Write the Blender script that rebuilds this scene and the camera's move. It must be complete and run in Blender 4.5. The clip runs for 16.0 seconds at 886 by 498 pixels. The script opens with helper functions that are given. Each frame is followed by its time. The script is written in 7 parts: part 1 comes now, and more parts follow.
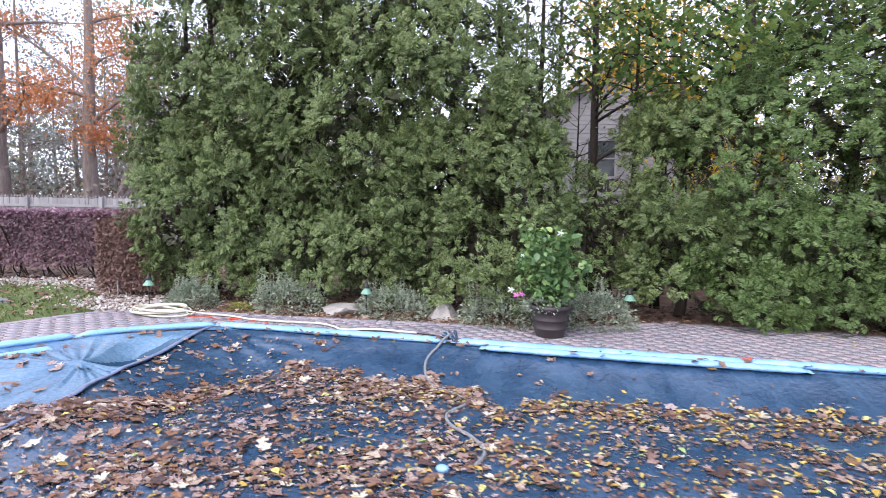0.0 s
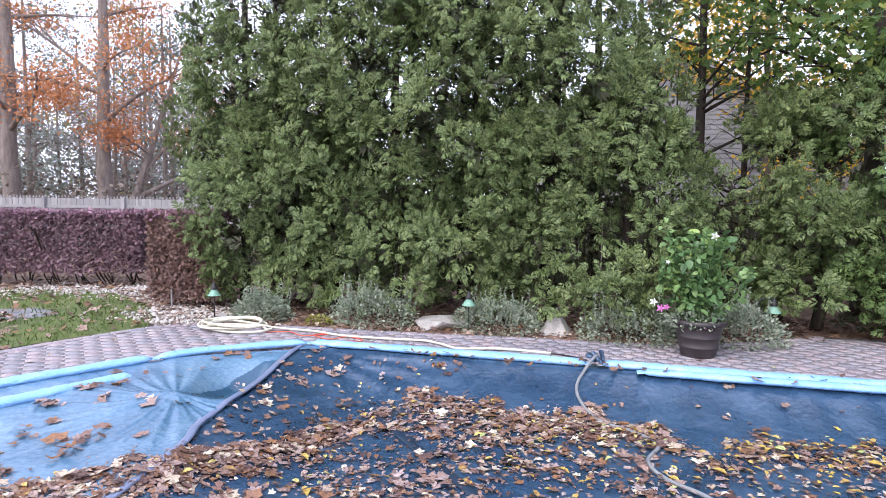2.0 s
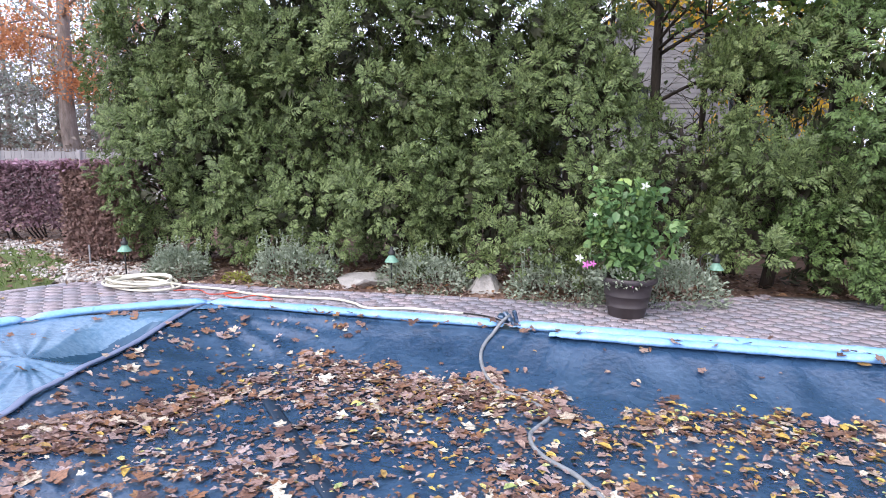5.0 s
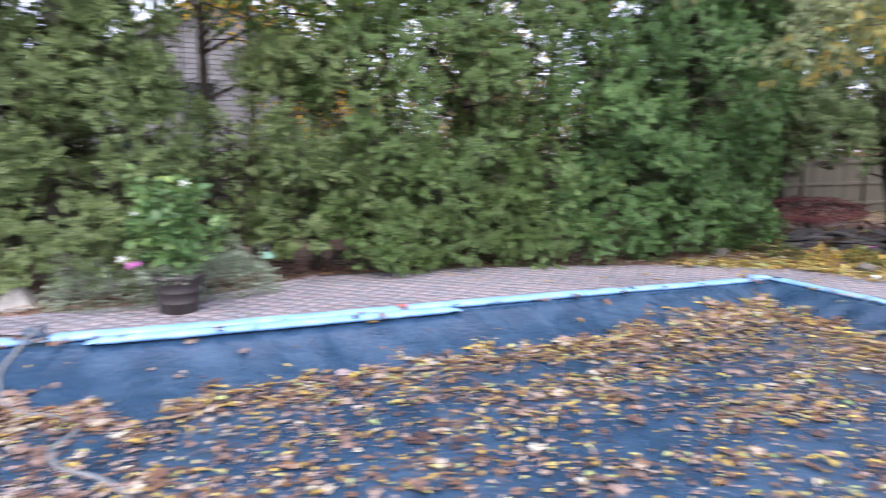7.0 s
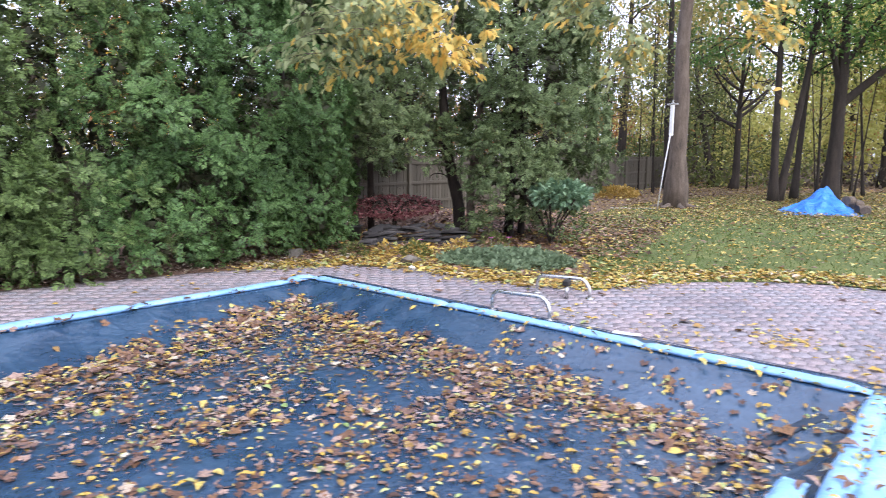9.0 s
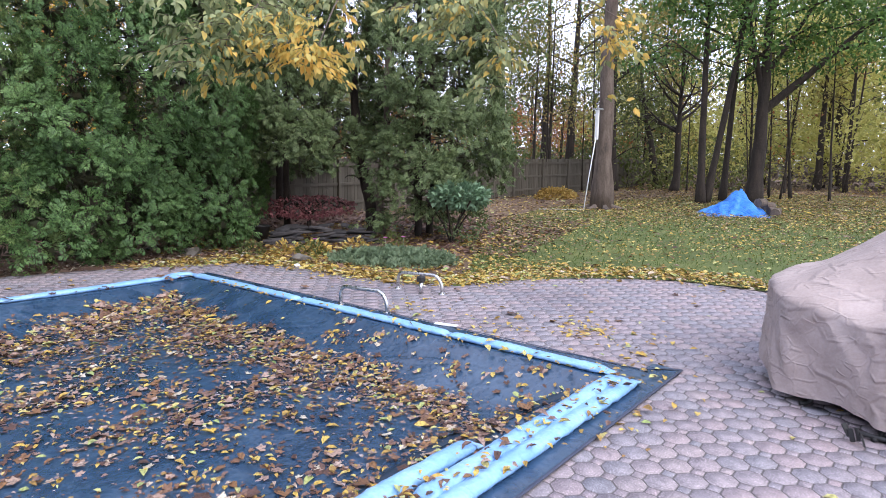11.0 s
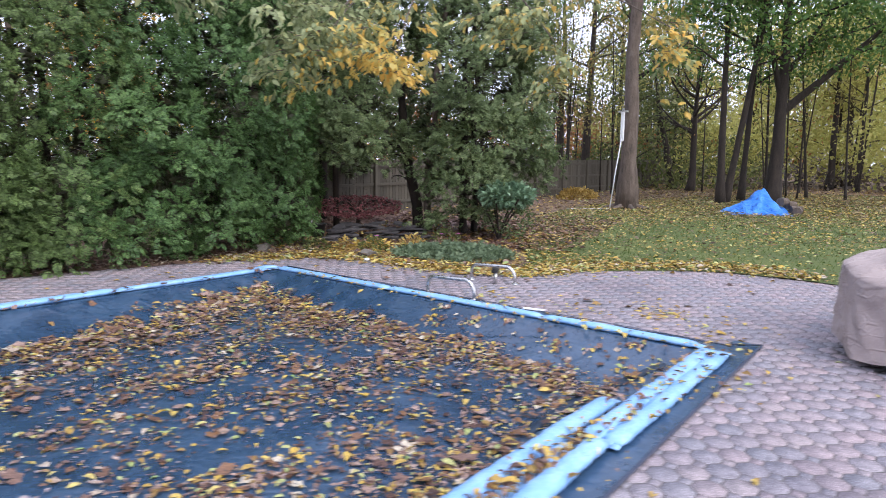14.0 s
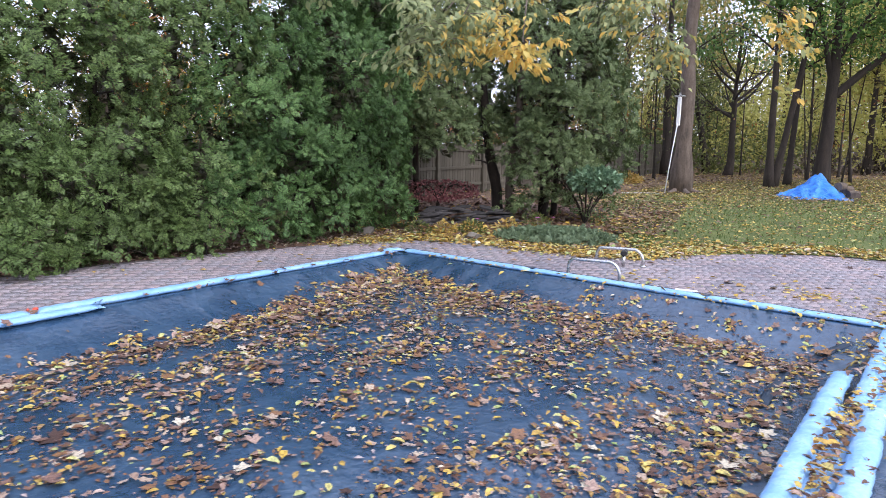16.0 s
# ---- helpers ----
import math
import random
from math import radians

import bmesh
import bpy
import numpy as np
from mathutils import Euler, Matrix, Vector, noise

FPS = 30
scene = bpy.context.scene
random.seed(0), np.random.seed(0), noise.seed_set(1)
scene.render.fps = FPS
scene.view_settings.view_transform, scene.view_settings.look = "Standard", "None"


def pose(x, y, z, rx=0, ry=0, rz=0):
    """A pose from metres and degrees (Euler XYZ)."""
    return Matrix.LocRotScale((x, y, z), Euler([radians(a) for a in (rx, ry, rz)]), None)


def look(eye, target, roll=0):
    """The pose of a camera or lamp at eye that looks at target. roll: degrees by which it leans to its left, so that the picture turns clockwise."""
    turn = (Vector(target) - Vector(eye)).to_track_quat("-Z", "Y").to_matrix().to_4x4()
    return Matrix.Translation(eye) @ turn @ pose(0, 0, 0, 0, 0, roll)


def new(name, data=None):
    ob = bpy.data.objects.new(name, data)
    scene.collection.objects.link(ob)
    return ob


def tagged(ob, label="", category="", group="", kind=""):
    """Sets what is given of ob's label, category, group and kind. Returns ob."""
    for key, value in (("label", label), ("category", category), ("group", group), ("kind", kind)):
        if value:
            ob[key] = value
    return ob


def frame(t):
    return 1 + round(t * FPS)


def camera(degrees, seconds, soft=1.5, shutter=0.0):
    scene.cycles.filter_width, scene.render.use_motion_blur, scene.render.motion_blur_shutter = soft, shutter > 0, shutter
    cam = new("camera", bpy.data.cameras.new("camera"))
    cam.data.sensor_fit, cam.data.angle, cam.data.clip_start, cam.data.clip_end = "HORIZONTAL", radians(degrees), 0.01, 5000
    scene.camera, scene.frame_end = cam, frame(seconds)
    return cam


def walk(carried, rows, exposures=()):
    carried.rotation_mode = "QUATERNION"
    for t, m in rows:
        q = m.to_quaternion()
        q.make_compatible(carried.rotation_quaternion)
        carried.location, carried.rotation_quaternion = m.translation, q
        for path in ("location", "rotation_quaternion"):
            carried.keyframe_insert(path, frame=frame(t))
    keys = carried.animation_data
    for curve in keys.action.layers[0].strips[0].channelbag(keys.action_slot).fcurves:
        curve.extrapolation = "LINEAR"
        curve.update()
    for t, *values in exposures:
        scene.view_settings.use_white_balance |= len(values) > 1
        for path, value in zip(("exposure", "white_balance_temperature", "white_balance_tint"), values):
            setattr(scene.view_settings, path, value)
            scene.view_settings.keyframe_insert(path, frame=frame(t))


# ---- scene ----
cam = camera(70.9, 16.0, soft=0.85, shutter=0.6)
# seconds, eye x y z, yaw, pitch, roll
ROWS = [
    (0, -0.050, 0.030, 1.650, 14.41, -4.64, -0.74),
    (0.5, -0.479, 0.252, 1.640, 14.25, -4.59, -0.76),
    (1, -0.997, 0.492, 1.628, 14.11, -4.53, -0.75),
    (1.5, -1.433, 0.632, 1.610, 14.05, -4.48, -0.75),
    (2, -1.694, 0.708, 1.583, 13.95, -4.43, -0.72),
    (2.5, -1.730, 0.832, 1.572, 14.00, -4.40, -0.71),
    (3, -1.601, 0.988, 1.560, 13.92, -4.44, -0.69),
    (3.2, -1.605, 1.039, 1.520, 13.83, -4.19, -0.70),
    (5.2, -0.950, 1.450, 1.507, 13.85, -8.60, -0.72),
    (5.5, -0.988, 1.468, 1.505, 13.18, -8.61, -0.71),
    (6, -1.093, 1.468, 1.499, 2.87, -8.59, -0.67),
    (6.5, -1.021, 1.353, 1.504, -10.82, -8.43, -0.57),
    (7, -0.452, 1.086, 1.529, -21.80, -8.43, -0.54),
    (7.5, 0.283, 0.978, 1.524, -30.91, -8.43, -0.58),
    (8, 0.716, 0.798, 1.540, -38.88, -8.32, -0.61),
    (8.5, 1.096, 0.607, 1.532, -46.43, -8.16, -0.55),
    (9, 1.368, 0.322, 1.561, -49.34, -8.12, -0.56),
    (9.5, 1.631, -0.102, 1.585, -50.09, -8.08, -0.57),
    (10, 1.939, -0.597, 1.603, -50.59, -8.09, -0.66),
    (10.2, 2.017, -0.727, 1.634, -51.17, -8.22, -0.80),
    (12.3, 1.621, -1.420, 1.598, -51.50, -7.96, -0.90),
    (12.5, 1.609, -1.455, 1.612, -51.27, -8.02, -0.78),
    (13, 1.465, -1.413, 1.616, -51.17, -8.00, -0.82),
    (13.5, 1.242, -1.181, 1.603, -51.22, -7.97, -0.83),
    (14, 0.803, -0.751, 1.593, -51.25, -7.90, -0.73),
    (14.5, 0.354, -0.338, 1.582, -51.25, -7.85, -0.76),
    (15, 0.012, -0.012, 1.590, -51.11, -7.91, -0.72),
    (15.5, -0.263, 0.241, 1.596, -50.96, -9.43, -0.80),
    (16, -0.495, 0.408, 1.604, -50.73, -9.42, -0.82),
]
walk(cam, [(t, pose(x, y, z, 90 + pitch, roll, yaw)) for t, x, y, z, yaw, pitch, roll in ROWS],
     exposures=[(0.0, 0.95), (6.0, 0.98), (7.0, 1.08), (8.0, 1.16), (9.0, 1.04), (10.0, 0.86), (12.5, 0.57), (14.0, 0.61), (16.0, 0.72)])

# ---- light: overcast late afternoon ----
world = bpy.data.worlds.new("overcast_sky")
scene.world = world
world.use_nodes = True
wn, wl = world.node_tree.nodes, world.node_tree.links
wbg = wn["Background"]
sky = wn.new("ShaderNodeTexSky")
sky.sky_type, sky.sun_disc = "NISHITA", False
sky.sun_elevation, sky.sun_rotation = radians(32), radians(200)
sky.dust_density, sky.ozone_density = 4.0, 1.5
wmix = wn.new("ShaderNodeMix")
wmix.data_type = "RGBA"
wmix.inputs[0].default_value = 0.72
wl.new(sky.outputs[0], wmix.inputs[6])
wmix.inputs[7].default_value = (9.35, 9.9, 13.0, 1)
wl.new(wmix.outputs[2], wbg.inputs[0])
wbg.inputs[1].default_value = 0.13
sun = new("sun", bpy.data.lights.new("sun", "SUN"))
sun.data.energy, sun.data.angle, sun.data.color = 1.4, radians(40), (1.0, 0.965, 0.94)
sun.matrix_world = look((0, 0, 30), (0.9 * 8, 2.6 * 8, 0))

# ---- helpers for meshes ----


def link(name, data, parent=None, label=""):
    ob = new(name, data)
    if parent is not None:
        ob.parent = parent
    if label:
        ob["label"] = label
    return ob


def mesh_of(name, verts, faces, material, smooth=False):
    """A mesh from numpy arrays; all faces have the same number of corners."""
    verts, faces = np.asarray(verts, dtype=np.float32), np.asarray(faces, dtype=np.int32)
    me = bpy.data.meshes.new(name)
    n = faces.shape[1]
    me.vertices.add(len(verts))
    me.vertices.foreach_set("co", verts.ravel())
    me.loops.add(faces.size)
    me.loops.foreach_set("vertex_index", faces.ravel())
    me.polygons.add(len(faces))
    me.polygons.foreach_set("loop_start", np.arange(0, faces.size, n, dtype=np.int32))
    if smooth:
        me.polygons.foreach_set("use_smooth", np.ones(len(faces), dtype=bool))
    me.materials.append(material)
    me.update(calc_edges=True)
    me.validate()
    return me


def part(name, bm, material, parent=None, label="", smooth=False):
    me = bpy.data.meshes.new(name)
    bm.normal_update()
    if smooth:
        for f in bm.faces:
            f.smooth = True
    bm.to_mesh(me)
    bm.free()
    me.materials.append(material)
    return link(name, me, parent, label)


def thing(name, label, category, at=(0, 0, 0), group="", kind="", turn=0.0):
    ob = new(name)
    ob.empty_display_size = 0.1
    ob.matrix_world = pose(*at, 0, 0, turn)
    return tagged(ob, label, category, group, kind)


def box(bm, centre, size, turn=0.0, bevel=0.0, tilt=(0, 0)):
    m = pose(*centre, tilt[0], tilt[1], turn) @ Matrix.Diagonal((*size, 1))
    made = bmesh.ops.create_cube(bm, size=1.0, matrix=m)["verts"]
    if bevel:
        edges = list({e for v in made for e in v.link_edges})
        bmesh.ops.bevel(bm, geom=edges, offset=bevel, segments=1, affect="EDGES")


def rings(points, radii, n=8, squash=1.0, wobble=0.0, seed=0, caps=True):
    """Verts and quads of a pipe along points."""
    pts = np.asarray(points, float)
    rad = np.broadcast_to(np.asarray(radii, float), (len(pts),))
    rng = np.random.default_rng(seed)
    tan = np.gradient(pts, axis=0)
    tan /= np.linalg.norm(tan, axis=1)[:, None] + 1e-12
    up = np.array([0, 0, 1.0]) if abs(tan[0, 2]) < 0.9 else np.array([1.0, 0, 0])
    vs = []
    ang = np.linspace(0, 2 * np.pi, n, endpoint=False)
    for i in range(len(pts)):
        side = np.cross(tan[i], up)
        side /= np.linalg.norm(side) + 1e-12
        top = np.cross(side, tan[i])
        up = top
        r = rad[i] * (1 + wobble * rng.normal(size=n))
        vs.append(pts[i] + (np.cos(ang) * r)[:, None] * side + (np.sin(ang) * r * squash)[:, None] * top)
    k = len(pts)
    fs = [(i * n + j, i * n + (j + 1) % n, (i + 1) * n + (j + 1) % n, (i + 1) * n + j) for i in range(k - 1) for j in range(n)]
    v = np.concatenate(vs)
    if caps:
        v = np.concatenate([v, pts[:1], pts[-1:]])
        a, b = k * n, k * n + 1
        fs += [(a, a, (j + 1) % n, j) for j in range(n)]
        fs += [(b, b, (k - 1) * n + j, (k - 1) * n + (j + 1) % n) for j in range(n)]
    return v, fs


class Soup:
    """Collects quads and triangles for one mesh."""
    def __init__(self):
        self.v, self.f, self.n = [], [], 0

    def add(self, v, f):
        self.v.append(np.asarray(v, float))
        self.f += [tuple(dict.fromkeys(i + self.n for i in q)) for q in f]
        self.n += len(v)
        return self

    def pipe(self, points, radii, n=8, **kw):
        return self.add(*rings(points, radii, n, **kw))

    def make(self, name, material, parent=None, label="", smooth=True):
        me = bpy.data.meshes.new(name)
        me.from_pydata(np.concatenate(self.v).tolist(), [], self.f)
        if smooth:
            me.polygons.foreach_set("use_smooth", np.ones(len(me.polygons), dtype=bool))
        me.materials.append(material)
        return link(name, me, parent, label)


def bend(points, step=0.1):
    """A smooth line through the points (Catmull-Rom)."""
    p = np.asarray(points, float)
    p = np.concatenate([[2 * p[0] - p[1]], p, [2 * p[-1] - p[-2]]])
    out = []
    for i in range(1, len(p) - 2):
        k = max(2, int(np.linalg.norm(p[i + 1] - p[i]) / step))
        for s in np.linspace(0, 1, k, endpoint=False):
            out.append(0.5 * (2 * p[i] + (p[i + 1] - p[i - 1]) * s + (2 * p[i - 1] - 5 * p[i] + 4 * p[i + 1] - p[i + 2]) * s**2
                              + (3 * p[i] - p[i - 1] - 3 * p[i + 1] + p[i + 2]) * s**3))
    out.append(p[-2])
    return np.array(out)


def frames_of(direction, roll):
    """Rotation matrices whose y axis is direction; z is turned about it by roll."""
    d = direction / (np.linalg.norm(direction, axis=1)[:, None] + 1e-9)
    ref = np.where(np.abs(d[:, 2:3]) > 0.95, np.array([[1.0, 0, 0]]), np.array([[0, 0, 1.0]]))
    x = np.cross(d, ref)
    x /= np.linalg.norm(x, axis=1)[:, None] + 1e-9
    z = np.cross(x, d)
    c, s = np.cos(roll)[:, None], np.sin(roll)[:, None]
    return np.stack([c * x + s * z, d, c * z - s * x], axis=2)


def facing(direction, normal):
    """Rotation matrices whose y axis is direction and whose z axis leans to normal."""
    d = direction / (np.linalg.norm(direction, axis=1)[:, None] + 1e-9)
    z = normal - (normal * d).sum(1)[:, None] * d
    z /= np.linalg.norm(z, axis=1)[:, None] + 1e-9
    return np.stack([np.cross(d, z), d, z], axis=2)


def scatter(name, template, at, direction, roll, size, material, parent=None, label="", normal=None):
    """One mesh of many leaves: template verts and quads set at each place."""
    tv, tf = template
    rot = frames_of(np.asarray(direction, float), np.asarray(roll, float)) if normal is None else facing(np.asarray(direction, float), np.asarray(normal, float))
    size = np.broadcast_to(np.asarray(size, float), (len(at),))
    v = np.einsum("nij,vj->nvi", rot, tv) * size[:, None, None] + np.asarray(at)[:, None, :]
    f = (tf[None] + (np.arange(len(at)) * len(tv))[:, None, None]).reshape(-1, tf.shape[1])
    return link(name, mesh_of(name, v.reshape(-1, 3), f, material), parent, label)


def spray_template(seed=0):
    """A flat fan of scale-leaf twigs, one unit long: a narrow web and blunt fingers along its margin."""
    rng = np.random.default_rng(seed)
    v = [(0.03 * rng.normal(), y, -0.1 * y * y) for y in (0.0, 0.26, 0.5)]
    f = []

    def finger(root, angle, length, width):
        x, y, z = v[root]
        dx, dy = math.sin(angle), math.cos(angle)
        k = len(v)
        v.append((x + dx * length * 0.55 - dy * width, y + dy * length * 0.55 + dx * width, z + 0.015))
        v.append((x + dx * length, y + dy * length, z - 0.3 * length))
        v.append((x + dx * length * 0.55 + dy * width, y + dy * length * 0.55 - dx * width, z + 0.015))
        f.append((root, k, k + 1, k + 2))
    for root, angle, length in ((0, 0.68, 0.6), (1, 0.62, 0.54), (2, 0.48, 0.46)):
        for side in (-1, 1):
            finger(root, side * (angle + 0.12 * rng.normal()), length * rng.uniform(0.82, 1.15), 0.085)
    finger(2, 0.1 * rng.normal(), 0.56, 0.09)
    return np.array(v), np.array(f)


def leaf_template(lobes=0, curl=0.12):
    """A leaf one unit long: an oval, or with lobes a maple outline of kites round its middle."""
    if not lobes:
        v = [(0, 0, 0), (0, 0.5, -curl * 0.3), (0, 1, -curl), (-0.25, 0.33, curl), (-0.19, 0.7, curl * 0.7), (0.25, 0.33, curl), (0.19, 0.7, curl * 0.7)]
        return np.array(v), np.array([(0, 5, 6, 1), (1, 6, 2, 4), (0, 1, 4, 3)])
    v, f = [(0, 0.4, 0)], []
    tips = [(-0.46, 0.04), (-0.6, 0.52), (0.03, 1.0), (0.58, 0.48), (0.43, 0.02)]
    dips = [(-0.1, 0.06), (-0.38, 0.27), (-0.3, 0.66), (0.31, 0.64), (0.37, 0.26), (0.1, 0.06)]
    for x, y in dips:
        v.append((x, y, 0.25 * curl))
    for i, (x, y) in enumerate(tips):
        v.append((x, y, curl * (1.3 if i != 2 else -0.6)))
        f.append((0, 1 + i + 1, 7 + i, 1 + i))
    return np.array(v), np.array(f)


# ---- materials ----
def nodes_of(name):
    m = bpy.data.materials.new(name)
    m.use_nodes = True
    return m, m.node_tree.nodes, m.node_tree.links, m.node_tree.nodes["Principled BSDF"]


def ramp_node(n, cols):
    r = n.new("ShaderNodeValToRGB")
    e = r.color_ramp.elements
    cols = [c if len(c) == 2 else (i / max(1, len(cols) - 1), c) for i, c in enumerate(cols)]
    e[0].position, e[0].color = cols[0][0], (*cols[0][1], 1)
    e[1].position, e[1].color = cols[-1][0], (*cols[-1][1], 1)
    for p, c in cols[1:-1]:
        k = e.new(p)
        k.color = (*c, 1)
    return r


def surface(name, cols, scale=6.0, fine=90.0, rough=0.7, metal=0.0, bump=0.3, depth=0.01, spec=0.4, mixfine=0.35, stretch=(1, 1, 1), by_object=0.0, rough_var=0.1):
    """Two scales of mottling and a fine relief."""
    m, n, l, b = nodes_of(name)
    co = n.new("ShaderNodeTexCoord")
    mp = n.new("ShaderNodeMapping")
    mp.inputs["Scale"].default_value = stretch
    l.new(co.outputs["Object"], mp.inputs[0])
    big, small = n.new("ShaderNodeTexNoise"), n.new("ShaderNodeTexNoise")
    big.inputs["Scale"].default_value, big.inputs["Detail"].default_value = scale, 6
    small.inputs["Scale"].default_value, small.inputs["Detail"].default_value = fine, 4
    for t in (big, small):
        l.new(mp.outputs[0], t.inputs[0])
    mx = n.new("ShaderNodeMix")
    mx.inputs[0].default_value = mixfine
    l.new(big.outputs[0], mx.inputs[2])
    l.new(small.outputs[0], mx.inputs[3])
    drive = mx.outputs[0]
    if by_object:
        info = n.new("ShaderNodeObjectInfo")
        geo = n.new("ShaderNodeNewGeometry")
        add = n.new("ShaderNodeMath")
        add.operation = "ADD"
        l.new(info.outputs["Random"], add.inputs[0])
        l.new(geo.outputs["Random Per Island"], add.inputs[1])
        fr = n.new("ShaderNodeMath")
        fr.operation = "FRACT"
        l.new(add.outputs[0], fr.inputs[0])
        m2 = n.new("ShaderNodeMix")
        m2.inputs[0].default_value = by_object
        l.new(mx.outputs[0], m2.inputs[2])
        l.new(fr.outputs[0], m2.inputs[3])
        drive = m2.outputs[0]
    spreadn = n.new("ShaderNodeMapRange")
    spreadn.inputs[1].default_value, spreadn.inputs[2].default_value = (0.3, 0.7) if not by_object else (0.2, 0.8)
    l.new(drive, spreadn.inputs[0])
    r = ramp_node(n, cols)
    l.new(spreadn.outputs[0], r.inputs[0])
    l.new(r.outputs[0], b.inputs["Base Color"])
    rr = n.new("ShaderNodeMapRange")
    rr.inputs[3].default_value, rr.inputs[4].default_value = max(0.02, rough - rough_var), min(1.0, rough + rough_var)
    l.new(big.outputs[0], rr.inputs[0])
    l.new(rr.outputs[0], b.inputs["Roughness"])
    b.inputs["Metallic"].default_value = metal
    b.inputs["Specular IOR Level"].default_value = spec
    if bump:
        bp = n.new("ShaderNodeBump")
        bp.inputs["Strength"].default_value, bp.inputs["Distance"].default_value = bump, depth
        l.new(mx.outputs[0], bp.inputs["Height"])
        l.new(bp.outputs[0], b.inputs["Normal"])
    return m


def foliage(name, cols, rough=0.55, through_light=0.25, patch=0.35, scale=1.5, spec=0.35, grain=0.0, lo=0.4, hi=1.35):
    """Leaves: a colour for each leaf, drifting over the plant; thin enough to let light through."""
    m, n, l, b = nodes_of(name)
    geo = n.new("ShaderNodeNewGeometry")
    co = n.new("ShaderNodeTexCoord")
    big = n.new("ShaderNodeTexNoise")
    big.inputs["Scale"].default_value, big.inputs["Detail"].default_value = scale, 3
    l.new(co.outputs["Object"], big.inputs[0])
    wide = n.new("ShaderNodeMapRange")
    wide.inputs[1].default_value, wide.inputs[2].default_value = 0.3, 0.7
    l.new(big.outputs[0], wide.inputs[0])
    mx = n.new("ShaderNodeMix")
    mx.inputs[0].default_value = patch
    l.new(geo.outputs["Random Per Island"], mx.inputs[2])
    l.new(wide.outputs[0], mx.inputs[3])
    r = ramp_node(n, cols)
    l.new(mx.outputs[0], r.inputs[0])
    colour = r.outputs[0]
    if grain:
        # scale leaves and veins: fine light and dark with a slight relief
        fine, tint, mul, bp = n.new("ShaderNodeTexNoise"), ramp_node(n, [(0.36, (lo, lo, lo)), (0.5, (1.0, 1.0, 1.0)), (0.64, (hi, hi, hi * 0.96))]), n.new("ShaderNodeMix"), n.new("ShaderNodeBump")
        fine.inputs["Scale"].default_value, fine.inputs["Detail"].default_value = grain, 2
        l.new(co.outputs["Object"], fine.inputs[0])
        l.new(fine.outputs[0], tint.inputs[0])
        mul.data_type, mul.blend_type = "RGBA", "MULTIPLY"
        mul.inputs[0].default_value = 1.0
        l.new(colour, mul.inputs[6])
        l.new(tint.outputs[0], mul.inputs[7])
        colour = mul.outputs[2]
        bp.inputs["Strength"].default_value, bp.inputs["Distance"].default_value = 0.5, 0.012
        l.new(fine.outputs[0], bp.inputs["Height"])
        l.new(bp.outputs[0], b.inputs["Normal"])
    l.new(colour, b.inputs["Base Color"])
    b.inputs["Roughness"].default_value = rough
    b.inputs["Specular IOR Level"].default_value = spec
    tr = n.new("ShaderNodeBsdfTranslucent")
    l.new(colour, tr.inputs[0])
    ms = n.new("ShaderNodeMixShader")
    ms.inputs[0].default_value = through_light
    l.new(b.outputs[0], ms.inputs[1])
    l.new(tr.outputs[0], ms.inputs[2])
    l.new(ms.outputs[0], n["Material Output"].inputs[0])
    return m


M_ARBOR = foliage("arborvitae_green", [(0.0, (0.0739, 0.1073, 0.03946)), (0.45, (0.1307, 0.1806, 0.06586)), (0.8, (0.1825, 0.2362, 0.08993)), (0.97, (0.2156, 0.2419, 0.1026)), (1.0, (0.2724, 0.1508, 0.07582))], patch=0.45, scale=0.8, grain=48)
M_ARBOR_BLUE = foliage("arborvitae_blue_green", [(0.0, (0.05548, 0.1159, 0.04098)), (0.5, (0.09801, 0.1857, 0.06047)), (1.0, (0.1495, 0.2497, 0.08227))], patch=0.4, scale=0.8, grain=48)
M_ARBOR_MID = foliage("arborvitae_deep_green", [(0.0, (0.06812, 0.1143, 0.03721)), (0.5, (0.115, 0.181, 0.05766)), (0.97, (0.1628, 0.235, 0.07876)), (1.0, (0.2307, 0.1532, 0.06518))], patch=0.45, scale=0.8, grain=48)
# brownish inner foliage with the crown's shade darkened into its colour
M_INNER = foliage("shade_darkened_inner_sprays", [(0.0, (0.0304, 0.0368, 0.0192)), (0.6, (0.06, 0.0656, 0.0336)), (1.0, (0.092, 0.0864, 0.048))], through_light=0.15)
M_YEW = foliage("dark_evergreen", [(0.0, (0.07014, 0.1057, 0.04459)), (0.5, (0.1302, 0.1862, 0.07561)), (1.0, (0.1954, 0.2514, 0.1115))], grain=48)
M_BARK = surface("grey_brown_bark", [(0.0425, 0.034, 0.0284), (0.111, 0.085, 0.0688), (0.17, 0.14, 0.116)], scale=9, fine=60, rough=0.9, bump=0.9, depth=0.03, stretch=(1, 1, 0.25))
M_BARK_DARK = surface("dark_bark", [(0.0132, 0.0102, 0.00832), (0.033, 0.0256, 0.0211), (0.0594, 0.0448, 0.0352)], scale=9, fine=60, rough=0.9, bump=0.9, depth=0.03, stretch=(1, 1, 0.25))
M_SOIL = surface("leafy_soil", [(0.07, 0.045, 0.03), (0.15, 0.1, 0.07), (0.24, 0.17, 0.12)], scale=3, fine=60, rough=0.95, bump=0.8, depth=0.03)
